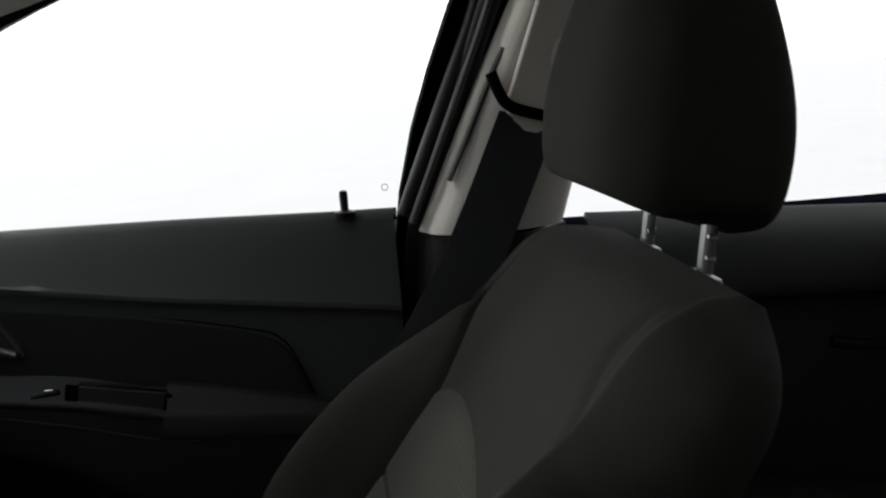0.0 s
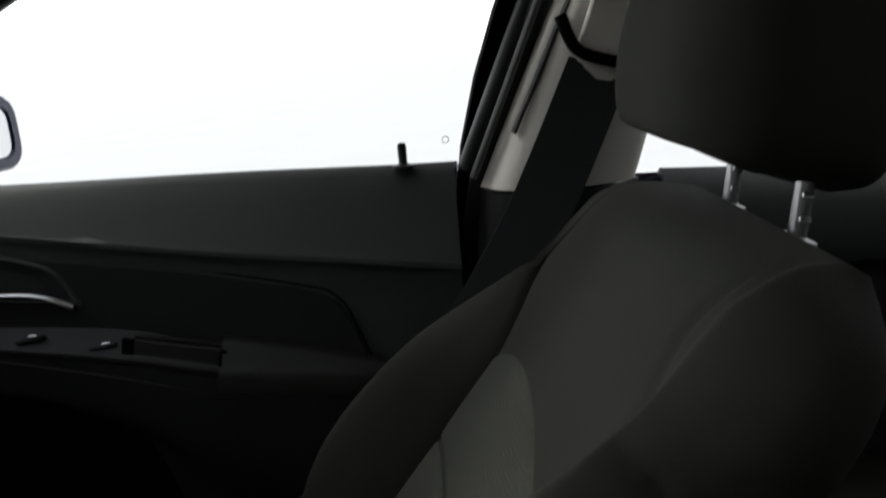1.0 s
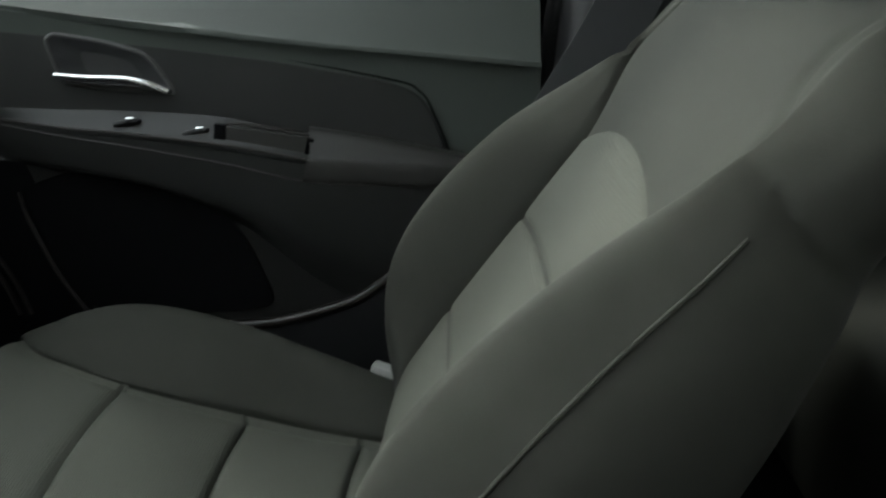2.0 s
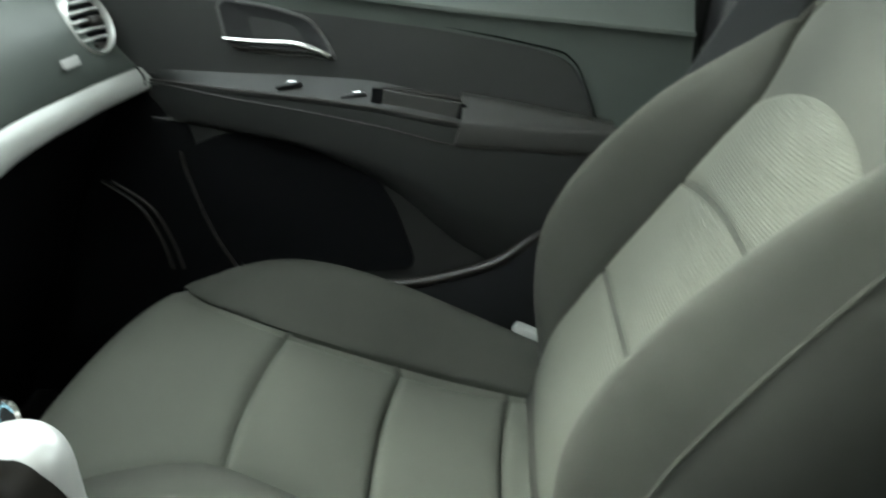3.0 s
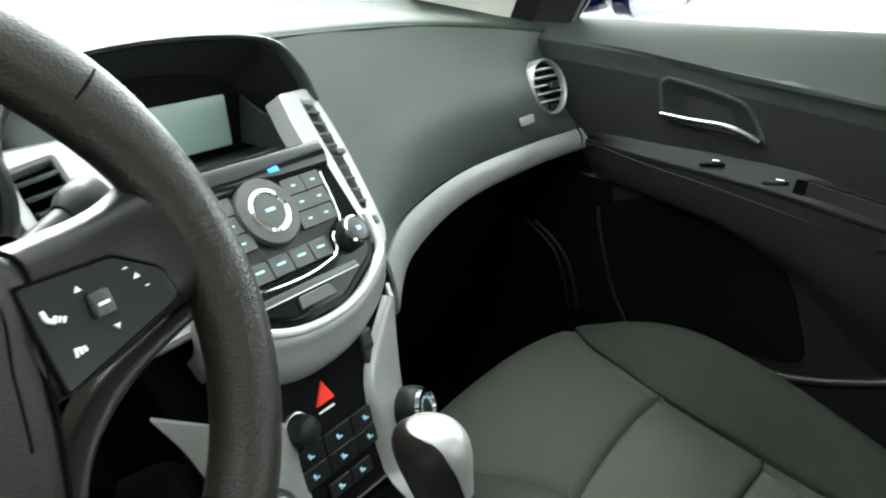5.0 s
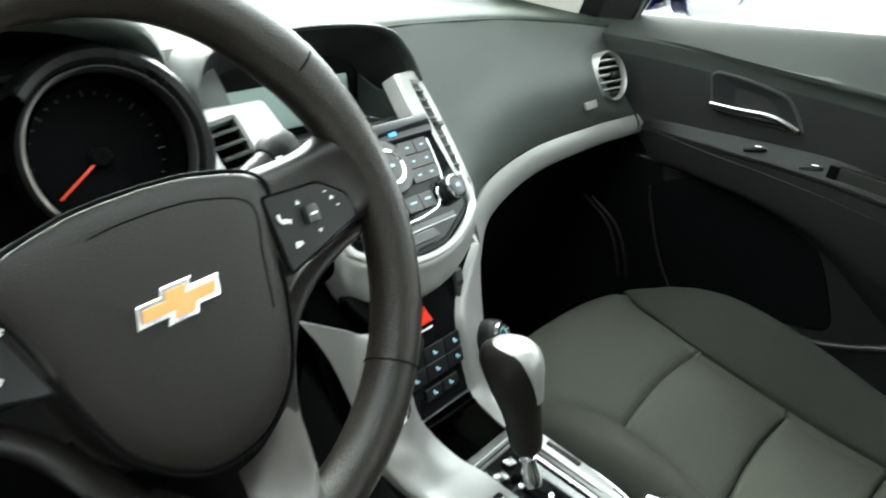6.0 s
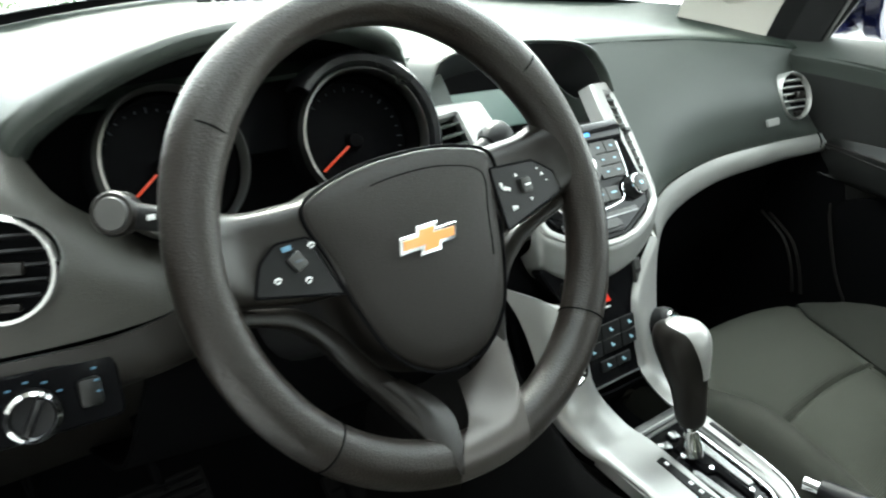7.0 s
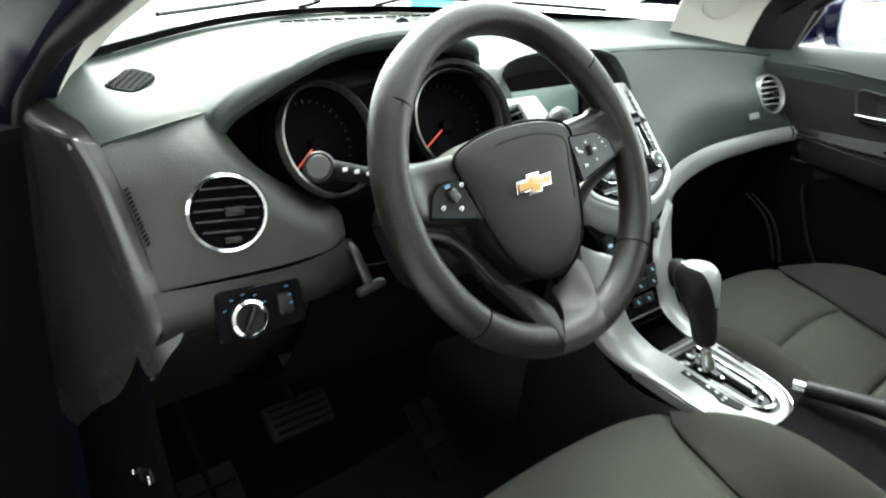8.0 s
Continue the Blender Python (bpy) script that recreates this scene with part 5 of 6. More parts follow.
# pointed foot over the rim: ribbon and wide folded plate, shaded and lit by colour
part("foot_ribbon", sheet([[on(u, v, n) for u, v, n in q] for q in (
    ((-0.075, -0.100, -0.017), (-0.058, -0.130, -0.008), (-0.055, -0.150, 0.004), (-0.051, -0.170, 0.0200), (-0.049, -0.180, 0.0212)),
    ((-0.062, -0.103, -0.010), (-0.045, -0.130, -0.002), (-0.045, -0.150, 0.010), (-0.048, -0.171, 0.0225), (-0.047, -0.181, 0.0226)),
    ((-0.050, -0.105, -0.016), (-0.030, -0.128, -0.010), (-0.027, -0.147, 0.004), (-0.042, -0.170, 0.0215), (-0.046, -0.181, 0.0222)))], 30, 12, 0.004), SATIN, wheel, "pointed spoke ribbon, shaded side coloured dark")
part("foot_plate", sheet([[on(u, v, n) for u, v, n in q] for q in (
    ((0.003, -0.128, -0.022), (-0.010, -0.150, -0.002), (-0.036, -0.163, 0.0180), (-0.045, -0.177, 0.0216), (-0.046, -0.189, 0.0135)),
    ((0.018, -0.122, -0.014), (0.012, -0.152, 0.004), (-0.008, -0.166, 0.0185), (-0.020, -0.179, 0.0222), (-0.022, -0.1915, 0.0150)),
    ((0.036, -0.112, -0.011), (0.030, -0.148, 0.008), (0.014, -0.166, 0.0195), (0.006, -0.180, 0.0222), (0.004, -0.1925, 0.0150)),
    ((0.058, -0.102, -0.015), (0.044, -0.136, 0.001), (0.032, -0.154, 0.0140), (0.024, -0.178, 0.0216), (0.022, -0.1915, 0.0150)))], 36, 18, 0.003), FOOT, wheel, "folded satin lower spoke plate, lit side coloured bright")
part("hub", turned([(0.070, -0.02), (0.062, -0.04), (0.045, -0.06), (0.04, -0.11)], W @ pose(0, -0.025, 0), 32), BLACK, wheel)

column = thing("steering_column", "black steering column shroud with two stalks", "column")
part("shroud", sheet([[on(-0.065, 0.0, -0.06), on(-0.05, 0.02, -0.06), on(0, 0.026, -0.06), on(0.05, 0.02, -0.06), on(0.065, 0.0, -0.06), on(0.05, -0.06, -0.06), on(0, -0.075, -0.06), on(-0.05, -0.06, -0.06), on(-0.065, 0.0, -0.06)],
                      [on(-0.075, 0.0, -0.20), on(-0.06, 0.02, -0.20), on(0, 0.026, -0.20), on(0.06, 0.02, -0.20), on(0.075, 0.0, -0.20), on(0.06, -0.075, -0.20), on(0, -0.09, -0.20), on(-0.06, -0.075, -0.20), on(-0.075, 0.0, -0.20)]], 40, 8, 0.004), BLACK, column)
for s in (-1, 1):
    a, b = on(s * 0.06, 0.02, -0.075), Vector((-0.541, 1.278, 0.965)) if s < 0 else Vector((-0.175, 1.262, 0.974))
    st = part("stalk", tube([a, a.lerp(b, 0.5), a.lerp(b, 0.75), b], (0.008, 0.0105), 20, 14), BLACK, column, "black column stalk")
    d = (b - a).normalized()
    e = Vector((-0.62, -0.72, 0.25)).normalized() if s < 0 else d
    part("tip", turned([(0.0115, -0.020), (0.0160, -0.012), (0.0168, 0.004), (0.015, 0.007), (0.001, 0.008)], Matrix.Translation(b) @ e.to_track_quat("Z", "Y").to_matrix().to_4x4(), 24), SATIN if s < 0 else BLACK, st)
    if s < 0:
        part("end_disc", turned([(0.0125, 0.0075), (0.0115, 0.0095), (0.001, 0.010)], Matrix.Translation(b) @ e.to_track_quat("Z", "Y").to_matrix().to_4x4(), 24), BEZEL, st)
    m = Matrix.Translation(b) @ d.to_track_quat("Z", "Y").to_matrix().to_4x4()
    for k in range(3):
        part("symbol", block((0.006, 0.004, 0.001), Matrix.Translation(a.lerp(b, 0.66 + 0.1 * k) + Vector((0, -0.0135 + 0.001 * (2 - k), 0.003))) @ pose(0, 0, 0, 80), 0.0003), WHITE, st)
part("tilt_lever", tube([Vector((-0.452, 1.43, 0.842)), Vector((-0.457, 1.352, 0.845)), Vector((-0.451, 1.338, 0.820)), Vector((-0.444, 1.333, 0.797))], (0.0055, 0.0065), 20, 10), BUTTON, column, "short tilt lever")
part("tilt_grip", block((0.044, 0.014, 0.011), pose(-0.443, 1.330, 0.794, 0, -6, 6), 0.005), BUTTON, column)

# pedals
for x, y, z, w, h, nm in ((-0.475, 1.47, 0.575, 0.10, 0.05, "brake pedal with a ribbed rubber pad"), (-0.235, 1.46, 0.44, 0.055, 0.13, "long black accelerator pedal"), (-0.58, 1.52, 0.42, 0.09, 0.16, "black rubber foot rest pad")):
    pd = thing("pedal", nm, "pedal")
    P0 = pose(x, y, z, 50, 0, 0)
    part("pad", block((w, h, 0.014), P0, 0.005), CARPET, pd)
    for k in range(4):
        part("rib", block((w * 0.85, 0.004, 0.004), P0 @ pose(0, h * (-0.33 + 0.22 * k), 0.008), 0.001), VOID, pd)
    part("arm", tube([(x, y + 0.006, z + 0.01), (x, y + 0.08, z + 0.1), (x, y + 0.20, z + 0.26)], 0.007, 12, 8), VOID, pd)
mat = thing("floor_mat", "black ribbed rubber floor mat", "floor mat")
part("sheet", block((0.42, 0.62, 0.008), pose(-0.40, 1.12, 0.306, 1, 0, 0), 0.003), MAT, mat)
for k in range(12):
    part("rib", block((0.36, 0.006, 0.004), pose(-0.40, 0.86 + 0.047 * k, 0.3125 + 0.0008 * k, 1, 0, 0), 0.001), MAT, mat)
mat2 = copy_thing(mat, pose(0.80, 0, 0))


# ---- seats ----
def table(rows, v):
    """A row of numbers read smoothly from rows at the share v."""
    s = max(0.0, min(1.0, v)) * (len(rows) - 1)
    i = min(int(s), len(rows) - 2)
    q = [rows[max(0, min(len(rows) - 1, j))] for j in (i - 1, i, i + 1, i + 2)]
    u = s - i
    return [0.5 * (2 * B + (C - A) * u + (2 * A - 5 * B + 4 * C - D) * u * u + (3 * B - A - 3 * C + D) * u ** 3) for A, B, C, D in zip(*q)]


def ramp(pts, x):
    """Straight runs between (x, value) pairs, eased at the joints."""
    if x <= pts[0][0]:
        return pts[0][1]
    for (a, p), (b, q) in zip(pts, pts[1:]):
        if x <= b:
            return p + (q - p) * (x - a) / (b - a)
    return pts[-1][1]


def eased(pts, x, h=0.018):
    return sum(ramp(pts, x + h * k / 3) for k in range(-3, 4)) / 7


STEPS = (0, 0.012, 0.03, 0.06, 0.1, 0.16, 0.24, 0.33, 0.42, 0.5, 0.58, 0.67, 0.76, 0.84, 0.90, 0.94, 0.97, 0.988, 1)


def panel(F, u0, u1, v0, v1, puff=0.004, drop=0.012, thick=0.006, free="", lift=0.0, along=STEPS):
    """A padded cloth panel on the surface F(u, v) with its edges drawn into the seams. u0, u1 are functions of v, v0, v1 of u's share."""
    rows = []
    for b in along:
        row = []
        for a in STEPS:
            vv = v0(a) + (v1(a) - v0(a)) * b
            uu = u0(vv) + (u1(vv) - u0(vv)) * a
            p = F(uu, vv)
            n = (F(uu + 0.004, vv) - F(uu - 0.004, vv)).cross(F(uu, vv + 0.004) - F(uu, vv - 0.004)).normalized() * F.sign
            w, h = (F(u1(vv), vv) - F(u0(vv), vv)).length, (F(uu, v1(a)) - F(uu, v0(a))).length
            e = min([1.0] + [d for d, side in ((a * w, "l"), ((1 - a) * w, "r"), (b * h, "b"), ((1 - b) * h, "t")) if side not in free])
            row.append(p + n * (lift + puff * 4 * a * (1 - a) * 4 * b * (1 - b) - drop * math.exp(-e / 0.0034)))
        rows.append(row)
    return shell(rows, thick, F(0, 0.3) + F.out)


# cushion stations, rear to front and over the nose: y, height at the seam, height of the bolster's ridge, half width of the centre, half width
CUSHION = [(0.70, 0.452, 0.460, 0.140, 0.255), (0.80, 0.458, 0.500, 0.140, 0.258), (0.90, 0.478, 0.548, 0.139, 0.260), (0.98, 0.507, 0.585, 0.134, 0.262), (1.06, 0.545, 0.614, 0.124, 0.262),
           (1.12, 0.572, 0.624, 0.122, 0.262), (1.18, 0.584, 0.619, 0.142, 0.262), (1.235, 0.588, 0.604, 0.172, 0.260), (1.28, 0.584, 0.590, 0.212, 0.257), (1.308, 0.568, 0.570, 0.236, 0.252),
           (1.325, 0.540, 0.538, 0.240, 0.250), (1.332, 0.490, 0.488, 0.240, 0.248), (1.322, 0.425, 0.424, 0.236, 0.244), (1.30, 0.37, 0.37, 0.23, 0.24)]


def cushion(u, v):
    """A point of the cushion at u metres from its middle line and the share v from rear to front."""
    y, zs, zr, us, w = table(CUSHION, v)
    a = min(abs(u), w)
    ur = w - 0.040
    if a < us:
        z = zs + 0.008 * (1 - (a / us) ** 2)
    elif a < ur:
        z = zs + (zr - zs) * smooth(us - 0.02, ur, a) ** 0.8
    else:
        z = zr - 0.075 * ((a - ur) / (w - ur)) ** 2.4
    return Vector((math.copysign(a, u), y - 0.030 * (a / w) ** 5 * smooth(0.4, 0.7, v), z))


# backrest, along its slope s from the lumbar seam: UP and FRONT span its side view
UP, FRONT, ROOT = Vector((0, -0.587, 0.810)), Vector((0, 0.810, 0.587)), Vector((0, 0.725, 0.638))
SEAM_U = [(-0.20, 0.158), (0.0, 0.166), (0.135, 0.166), (0.20, 0.154), (0.248, 0.141), (0.29, 0.157), (0.335, 0.183), (0.36, 0.178), (0.40, 0.156), (0.44, 0.160), (0.484, 0.120)]
CREST_U = [(-0.20, 0.205), (0.0, 0.212), (0.20, 0.210), (0.25, 0.205), (0.30, 0.196), (0.340, 0.187), (0.40, 0.186), (0.45, 0.176), (0.470, 0.155), (0.481, 0.125)]
CREST_D = [(-0.22, -0.07), (-0.161, -0.025), (-0.095, 0.034), (-0.044, 0.066), (-0.006, 0.081), (0.044, 0.088), (0.098, 0.086), (0.151, 0.078), (0.202, 0.066), (0.246, 0.049), (0.289, 0.031), (0.326, 0.016), (0.354, 0.005), (0.41, 0.000), (0.43, -0.005), (0.448, -0.016), (0.464, -0.033), (0.475, -0.052), (0.481, -0.067)]
OUTER_U = [(-0.20, 0.245), (0.0, 0.262), (0.12, 0.260), (0.20, 0.250), (0.28, 0.230), (0.325, 0.208), (0.345, 0.212), (0.39, 0.222), (0.43, 0.216), (0.452, 0.198), (0.470, 0.168), (0.481, 0.132)]
FACE_D = [(-0.20, -0.030), (-0.10, 0.0), (0.0, 0.0), (0.135, -0.004), (0.25, 0.0), (0.35, 0.004), (0.41, 0.002), (0.43, -0.003), (0.448, -0.014), (0.464, -0.031), (0.475, -0.050), (0.481, -0.066)]
REAR_D = [(-0.20, -0.150), (0.08, -0.143), (0.287, -0.122), (0.44, -0.106), (0.465, -0.102), (0.475, -0.094), (0.481, -0.078)]


def half_section(s):
    """Knots (u, depth) of one half of the backrest at s: the inner wall over the crest to the rear."""
    us, uc, uo = eased(SEAM_U, s), eased(CREST_U, s), eased(OUTER_U, s)
    h = 0.018 if s < 0.42 else 0.006
    dc, d0, r = eased(CREST_D, s, h), eased(FACE_D, s, h), eased(REAR_D, s, h)
    us = min(us, uc - 0.002)
    m = uc - us
    return d0, [(us, d0), (us + 0.30 * m, d0 + 0.48 * (dc - d0)), (us + 0.62 * m, d0 + 0.86 * (dc - d0)), (uc, dc), (uc + 0.55 * (uo - uc), dc - 0.16 * (dc - r)), (uo, dc - 0.42 * (dc - r)), (uo - 0.002, dc - 0.70 * (dc - r)), (uo - 0.022, r + 0.012), (uo * 0.62, r), (0.0, r - 0.004)]


def face(u, s):
    """A point of the backrest's front between the seams."""
    d0, knots = half_section(s)
    us = knots[0][0]
    return ROOT + UP * s + FRONT * (d0 + 0.006 * max(0.0, 1 - (u / us) ** 2)) + Vector((u, 0, 0))


def backrest_body():
    """The closed backrest: every row runs over the front, the crests and round the plain rear, with the seams drawn in."""
    rows = []
    stops = [-0.20 + 0.62 * k / 84 for k in range(85)] + [0.427, 0.434, 0.441, 0.448, 0.454, 0.460, 0.466, 0.470, 0.474, 0.477, 0.479, 0.481]
    inner = (0, 0.2, 0.4, 0.55, 0.68, 0.78, 0.86, 0.915, 0.95, 0.975)
    for s in stops:
        d0, knots = half_section(s)
        us = knots[0][0]
        groove = 0.007 * smooth(-0.2, -0.1, s) * (1 - smooth(0.42, 0.46, s)) * (1 - 0.45 * smooth(0.335, 0.37, s))
        side = [Vector((us * q, d0 + 0.006 * (1 - q * q) - groove * math.exp(-((1 - q) * us / 0.0042) ** 2))) for q in inner]
        outer = [Vector((p.x, p.y)) for p in spline([(u, d, 0) for u, d in knots], 47)]
        run = 0.0
        for k, p in enumerate(outer):
            run += (p - outer[k - 1]).length if k else 0.0
            side.append(p - Vector((-0.35, 0.9)) * groove * math.exp(-(run / 0.0042) ** 2))
        # piped seam down the outer face of the bolster
        flip = [Vector((-p.x, p.y)) for p in side[1:-1]]
        ring = flip[::-1] + side
        rows.append([ROOT + UP * s + FRONT * p.y + Vector((p.x, 0, 0)) for p in ring])
    # the cross seam where the bolsters end under the wings
    for j, s in enumerate(stops):
        for i, p in enumerate(rows[j]):
            u = abs(p.x)
            if u > 0.183 and s > 0.25:
                line = 0.338 - 0.35 * max(0.0, u - 0.186) - 0.25 * max(0.0, -0.005 - (p - ROOT - UP * s).dot(FRONT))
                rows[j][i] = p - (FRONT * 0.45 + Vector((math.copysign(0.9, p.x), 0, 0))) * 0.006 * math.exp(-((s - line) / 0.005) ** 2) * smooth(-0.12, -0.06, (p - ROOT).dot(FRONT))
    return skin(rows, wrap=True, caps=True)


cushion.sign, cushion.out = 1, Vector((0, 0, 1))
face.sign, face.out = -1, Vector((0, 1, 0.6))


def full(F, v0, v1, nu=40, nv=48, sink=0.012):
    rows = []
    for j in range(nv + 1):
        v = v0 + (v1 - v0) * j / nv
        w = table(CUSHION, v)[4]
        row = []
        for i in range(nu + 1):
            u = w * (-1 + 2 * i / nu)
            p = F(u, v)
            n = (F(u + 0.004, v) - F(u - 0.004, v)).cross(F(u, v + 0.004) - F(u, v - 0.004)).normalized()
            row.append(p - n * F.sign * sink)
        rows.append(row)
    return shell(rows, 0.01, F(0, 0.3) + F.out)


def const(c):
    return lambda _: c


def bow(a):
    return 4 * a * (1 - a)


seat = thing("front_seat", "charcoal cloth front seat with ribbed grey centre panels", "car seat", (0.330, 0, 0), group="front seats")
cu = part("cushion", full(cushion, 0.0, 1.0), FABRIC, seat)
US = lambda v: table(CUSHION, v)[3]
WS = lambda v: table(CUSHION, v)[4]
for s in (-1, 1):
    bm = panel(cushion, US if s > 0 else (lambda v: -WS(v)), WS if s > 0 else (lambda v: -US(v)), const(0.0), const(0.98), 0.0, drop=0.010, free="rbt" if s > 0 else "lbt", along=[i / 60 for i in range(61)])
    part("side_bolster", bm, FABRIC, cu, "plain charcoal side bolster")
J = (0.0, 0.108, 0.226, 0.370, 0.98)
for k in range(4):
    bm = panel(cushion, lambda v: -US(v), US, (lambda a, k=k: J[k] + (0.006 * bow(a) if k else 0)), (lambda a, k=k: J[k + 1] + (0.006 * bow(a) if k < 3 else 0)), (0.004, 0.010, 0.012, 0.010)[k], drop=0.010, free="b" if k == 0 else "t" if k == 3 else "", lift=0.002, along=STEPS if k < 3 else sorted(set(STEPS[:8]) | {i / 40 for i in range(10, 41)}))
    part("seat_panel", bm, CENTRE, cu, "ribbed grey centre panel")
for s in (-1, 1):
    rows = [[cushion(s * 9, 0.98 * i / 30) * (1 - k / 4) + Vector((s * 0.238, cushion(s * 9, 0.98 * i / 30).y * 0.94 + 0.06, 0.36)) * (k / 4) for k in range(5)] for i in range(31)]
    part("skirt", shell(rows, 0.004, Vector((s * 2, 1.0, 0.4))), FABRIC, cu)
ba = part("backrest", backrest_body(), FABRIC, seat, smooth=60)
VB = (-0.17, -0.004, 0.135, 0.248)
for k in range(3):
    rise = (0.0, 0.006, 0.018, 0.039)
    bm = panel(face, lambda v: -eased(SEAM_U, v) + 0.001, lambda v: eased(SEAM_U, v) - 0.001, (lambda a, k=k: VB[k] + rise[k] * bow(a)), (lambda a, k=k: VB[k + 1] + rise[k + 1] * bow(a)), 0.005, drop=0.008, lift=0.003)
    part("back_panel", bm, INSERT, ba, "ribbed grey centre panel")
# stitched seam along the outer face of each bolster
for s in (-1, 1):
    pts = []
    for k in range(15):
        q = -0.15 + 0.45 * k / 14
        _, knots = half_section(q)
        c = spline([(u, d, 0) for u, d in knots], 46)
        p = c[22]
        pts.append(ROOT + UP * q + FRONT * p.y + Vector((s * (p.x + 0.0002), 0, 0)))
    part("stitched_seam", tube(pts, 0.0016, 70, 6), FABRIC, ba)
# head restraint on two notched chrome posts
rows = []
HRP = [(0.0, 0.086, 0.044), (0.004, 0.106, 0.058), (0.018, 0.119, 0.064), (0.045, 0.126, 0.066), (0.080, 0.127, 0.064), (0.120, 0.121, 0.057), (0.160, 0.110, 0.047), (0.200, 0.092, 0.037), (0.226, 0.066, 0.027), (0.234, 0.03, 0.012)]
for i in range(41):
    z, wx, wy = table(HRP, i / 40)
    c = Vector((0, 0.414, 1.034)) + Vector((0, -0.10, 1.0)) * z
    row = []
    for k in range(56):
        t = k * math.tau / 56
        ct, st = math.cos(t), math.sin(t)
        depth = wy * abs(st) ** 0.5 * (1 if st > 0 else -1.25)
        narrow = 0.86 + 0.14 * smooth(-1.0, 0.75, depth / wy)
        row.append(c + Vector((wx * narrow * abs(ct) ** 0.40 * (1 if ct > 0 else -1), depth - 0.012 * (wx * abs(ct) / 0.13) ** 2, 0.022 * st * (1 - z / 0.238))))
    rows.append(row)
part("head_restraint", skin(rows, wrap=True, caps=True), FABRIC, seat, "charcoal cloth head restraint", smooth=70)
for s in (-1, 1):
    x = s * 0.062
    po = part("post", tube([(x, 0.390, 0.955), (x, 0.380, 1.03), (x, 0.372, 1.08)], 0.0062, 10, 16), STEEL, seat, "notched chrome post")
    for k in range(3):
        part("notch", block((0.0042, 0.0075, 0.0045), pose(x - 0.0062, 0.3835 - 0.0018 * k, 1.000 + 0.016 * k, 9, 25, 0), 0.001), STEEL, po)
    part("sleeve", turned([(0.014, -0.008), (0.0160, -0.001), (0.0145, 0.002), (0.009, 0.003), (0.0064, 0.003)], pose(x, 0.387, 0.986, 20, 0, 0) @ Matrix.Diagonal((1.35, 0.85, 1, 1)), 24), BEZEL, seat, "grey plastic post sleeve")
# base
part("hinge_cover", block((0.022, 0.050, 0.020), pose(0.238, 0.812, 0.503, 25, 0, 0), 0.007), STRIP, seat, "grey plastic hinge cover")
part("side_cover", plate(rounded([(-1.20, 0.36), (-0.70, 0.34), (-0.66, 0.41), (-0.80, 0.43), (-1.18, 0.42)], 0.03), 0.02, basis((-0.262, 0, 0), (0, -1, 0), (0, 0, 1)), 0.005), BLACK, seat)
part("side_cover", plate(rounded([(0.66, 0.41), (0.70, 0.34), (1.20, 0.36), (1.18, 0.42), (0.80, 0.43)], 0.03), 0.02, basis((0.262, 0, 0), (0, 1, 0), (0, 0, 1)), 0.005), BLACK, seat)
for s in (-1, 1):
    part("rail", block((0.04, 0.55, 0.07), pose(s * 0.2, 0.95, 0.33), 0.006), VOID, seat)
part("under_pan", block((0.44, 0.5, 0.06), pose(0, 0.98, 0.40), 0.02), VOID, seat)
copy_thing(seat, pose(-0.340, -0.168, 0.0))

rear = thing("rear_seat", "charcoal cloth rear bench seat", "car seat", (0, 0.16, 0))
part("cushion", sheet([[(-0.64, 0.12, 0.34), (0, 0.12, 0.34), (0.64, 0.12, 0.34)], [(-0.64, 0.14, 0.56), (0, 0.14, 0.57), (0.64, 0.14, 0.56)], [(-0.64, 0.06, 0.62), (0, 0.06, 0.62), (0.64, 0.06, 0.62)], [(-0.64, -0.30, 0.56), (0, -0.30, 0.57), (0.64, -0.30, 0.56)]], 16, 20, 0.02), FABRIC, rear)
part("backrest", sheet([[(-0.62, -0.30, 0.55), (0, -0.28, 0.55), (0.62, -0.30, 0.55)], [(-0.62, -0.42, 0.80), (0, -0.40, 0.80), (0.62, -0.42, 0.80)], [(-0.60, -0.50, 0.98), (0, -0.48, 0.98), (0.60, -0.50, 0.98)], [(-0.60, -0.62, 0.98), (0, -0.60, 0.98), (0.60, -0.62, 0.98)]], 16, 18, 0.02), FABRIC, rear)


# ---- passenger door ----
door = thing("passenger_door", "closed charcoal passenger door with grab shelf and map pocket", "door")
D = basis((0.672, 0, 0), (0, -1, 0), (0, 0, 1))
YD = (1.44, 1.30, 1.10, 0.90, 0.74, 0.605)


def yrow(x, zs, ys=YD):
    return [((x[i] if isinstance(x, tuple) else x), y, z) for i, (y, z) in enumerate(zip(ys, zs))]


BELT = (1.018, 1.015, 1.009, 1.004, 0.998, 0.992)
CREASE = (0.990, 0.977, 0.951, 0.921, 0.900, 0.882)
part("upper_pad", sheet([yrow(0.726, [z - 0.012 for z in BELT]), yrow(0.718, [z - 0.001 for z in BELT]), yrow(0.700, [z - 0.006 for z in BELT]), yrow(0.664, [z + 0.004 for z in CREASE]), yrow(0.660, CREASE), yrow(0.661, [z - 0.006 for z in CREASE]), yrow(0.668, [z - 0.05 for z in CREASE]), yrow(0.672, [0.75] * 6), yrow(0.674, [0.52] * 6)], 40, 40, 0.006), DASH, door, "soft charcoal upper door pad")
ins = [(-1.42, 0.972), (-1.26, 0.954), (-1.00, 0.914), (-0.80, 0.870), (-0.755, 0.850), (-0.735, 0.81), (-0.718, 0.758), (-0.9, 0.775), (-1.02, 0.82), (-1.2, 0.84), (-1.40, 0.85)]
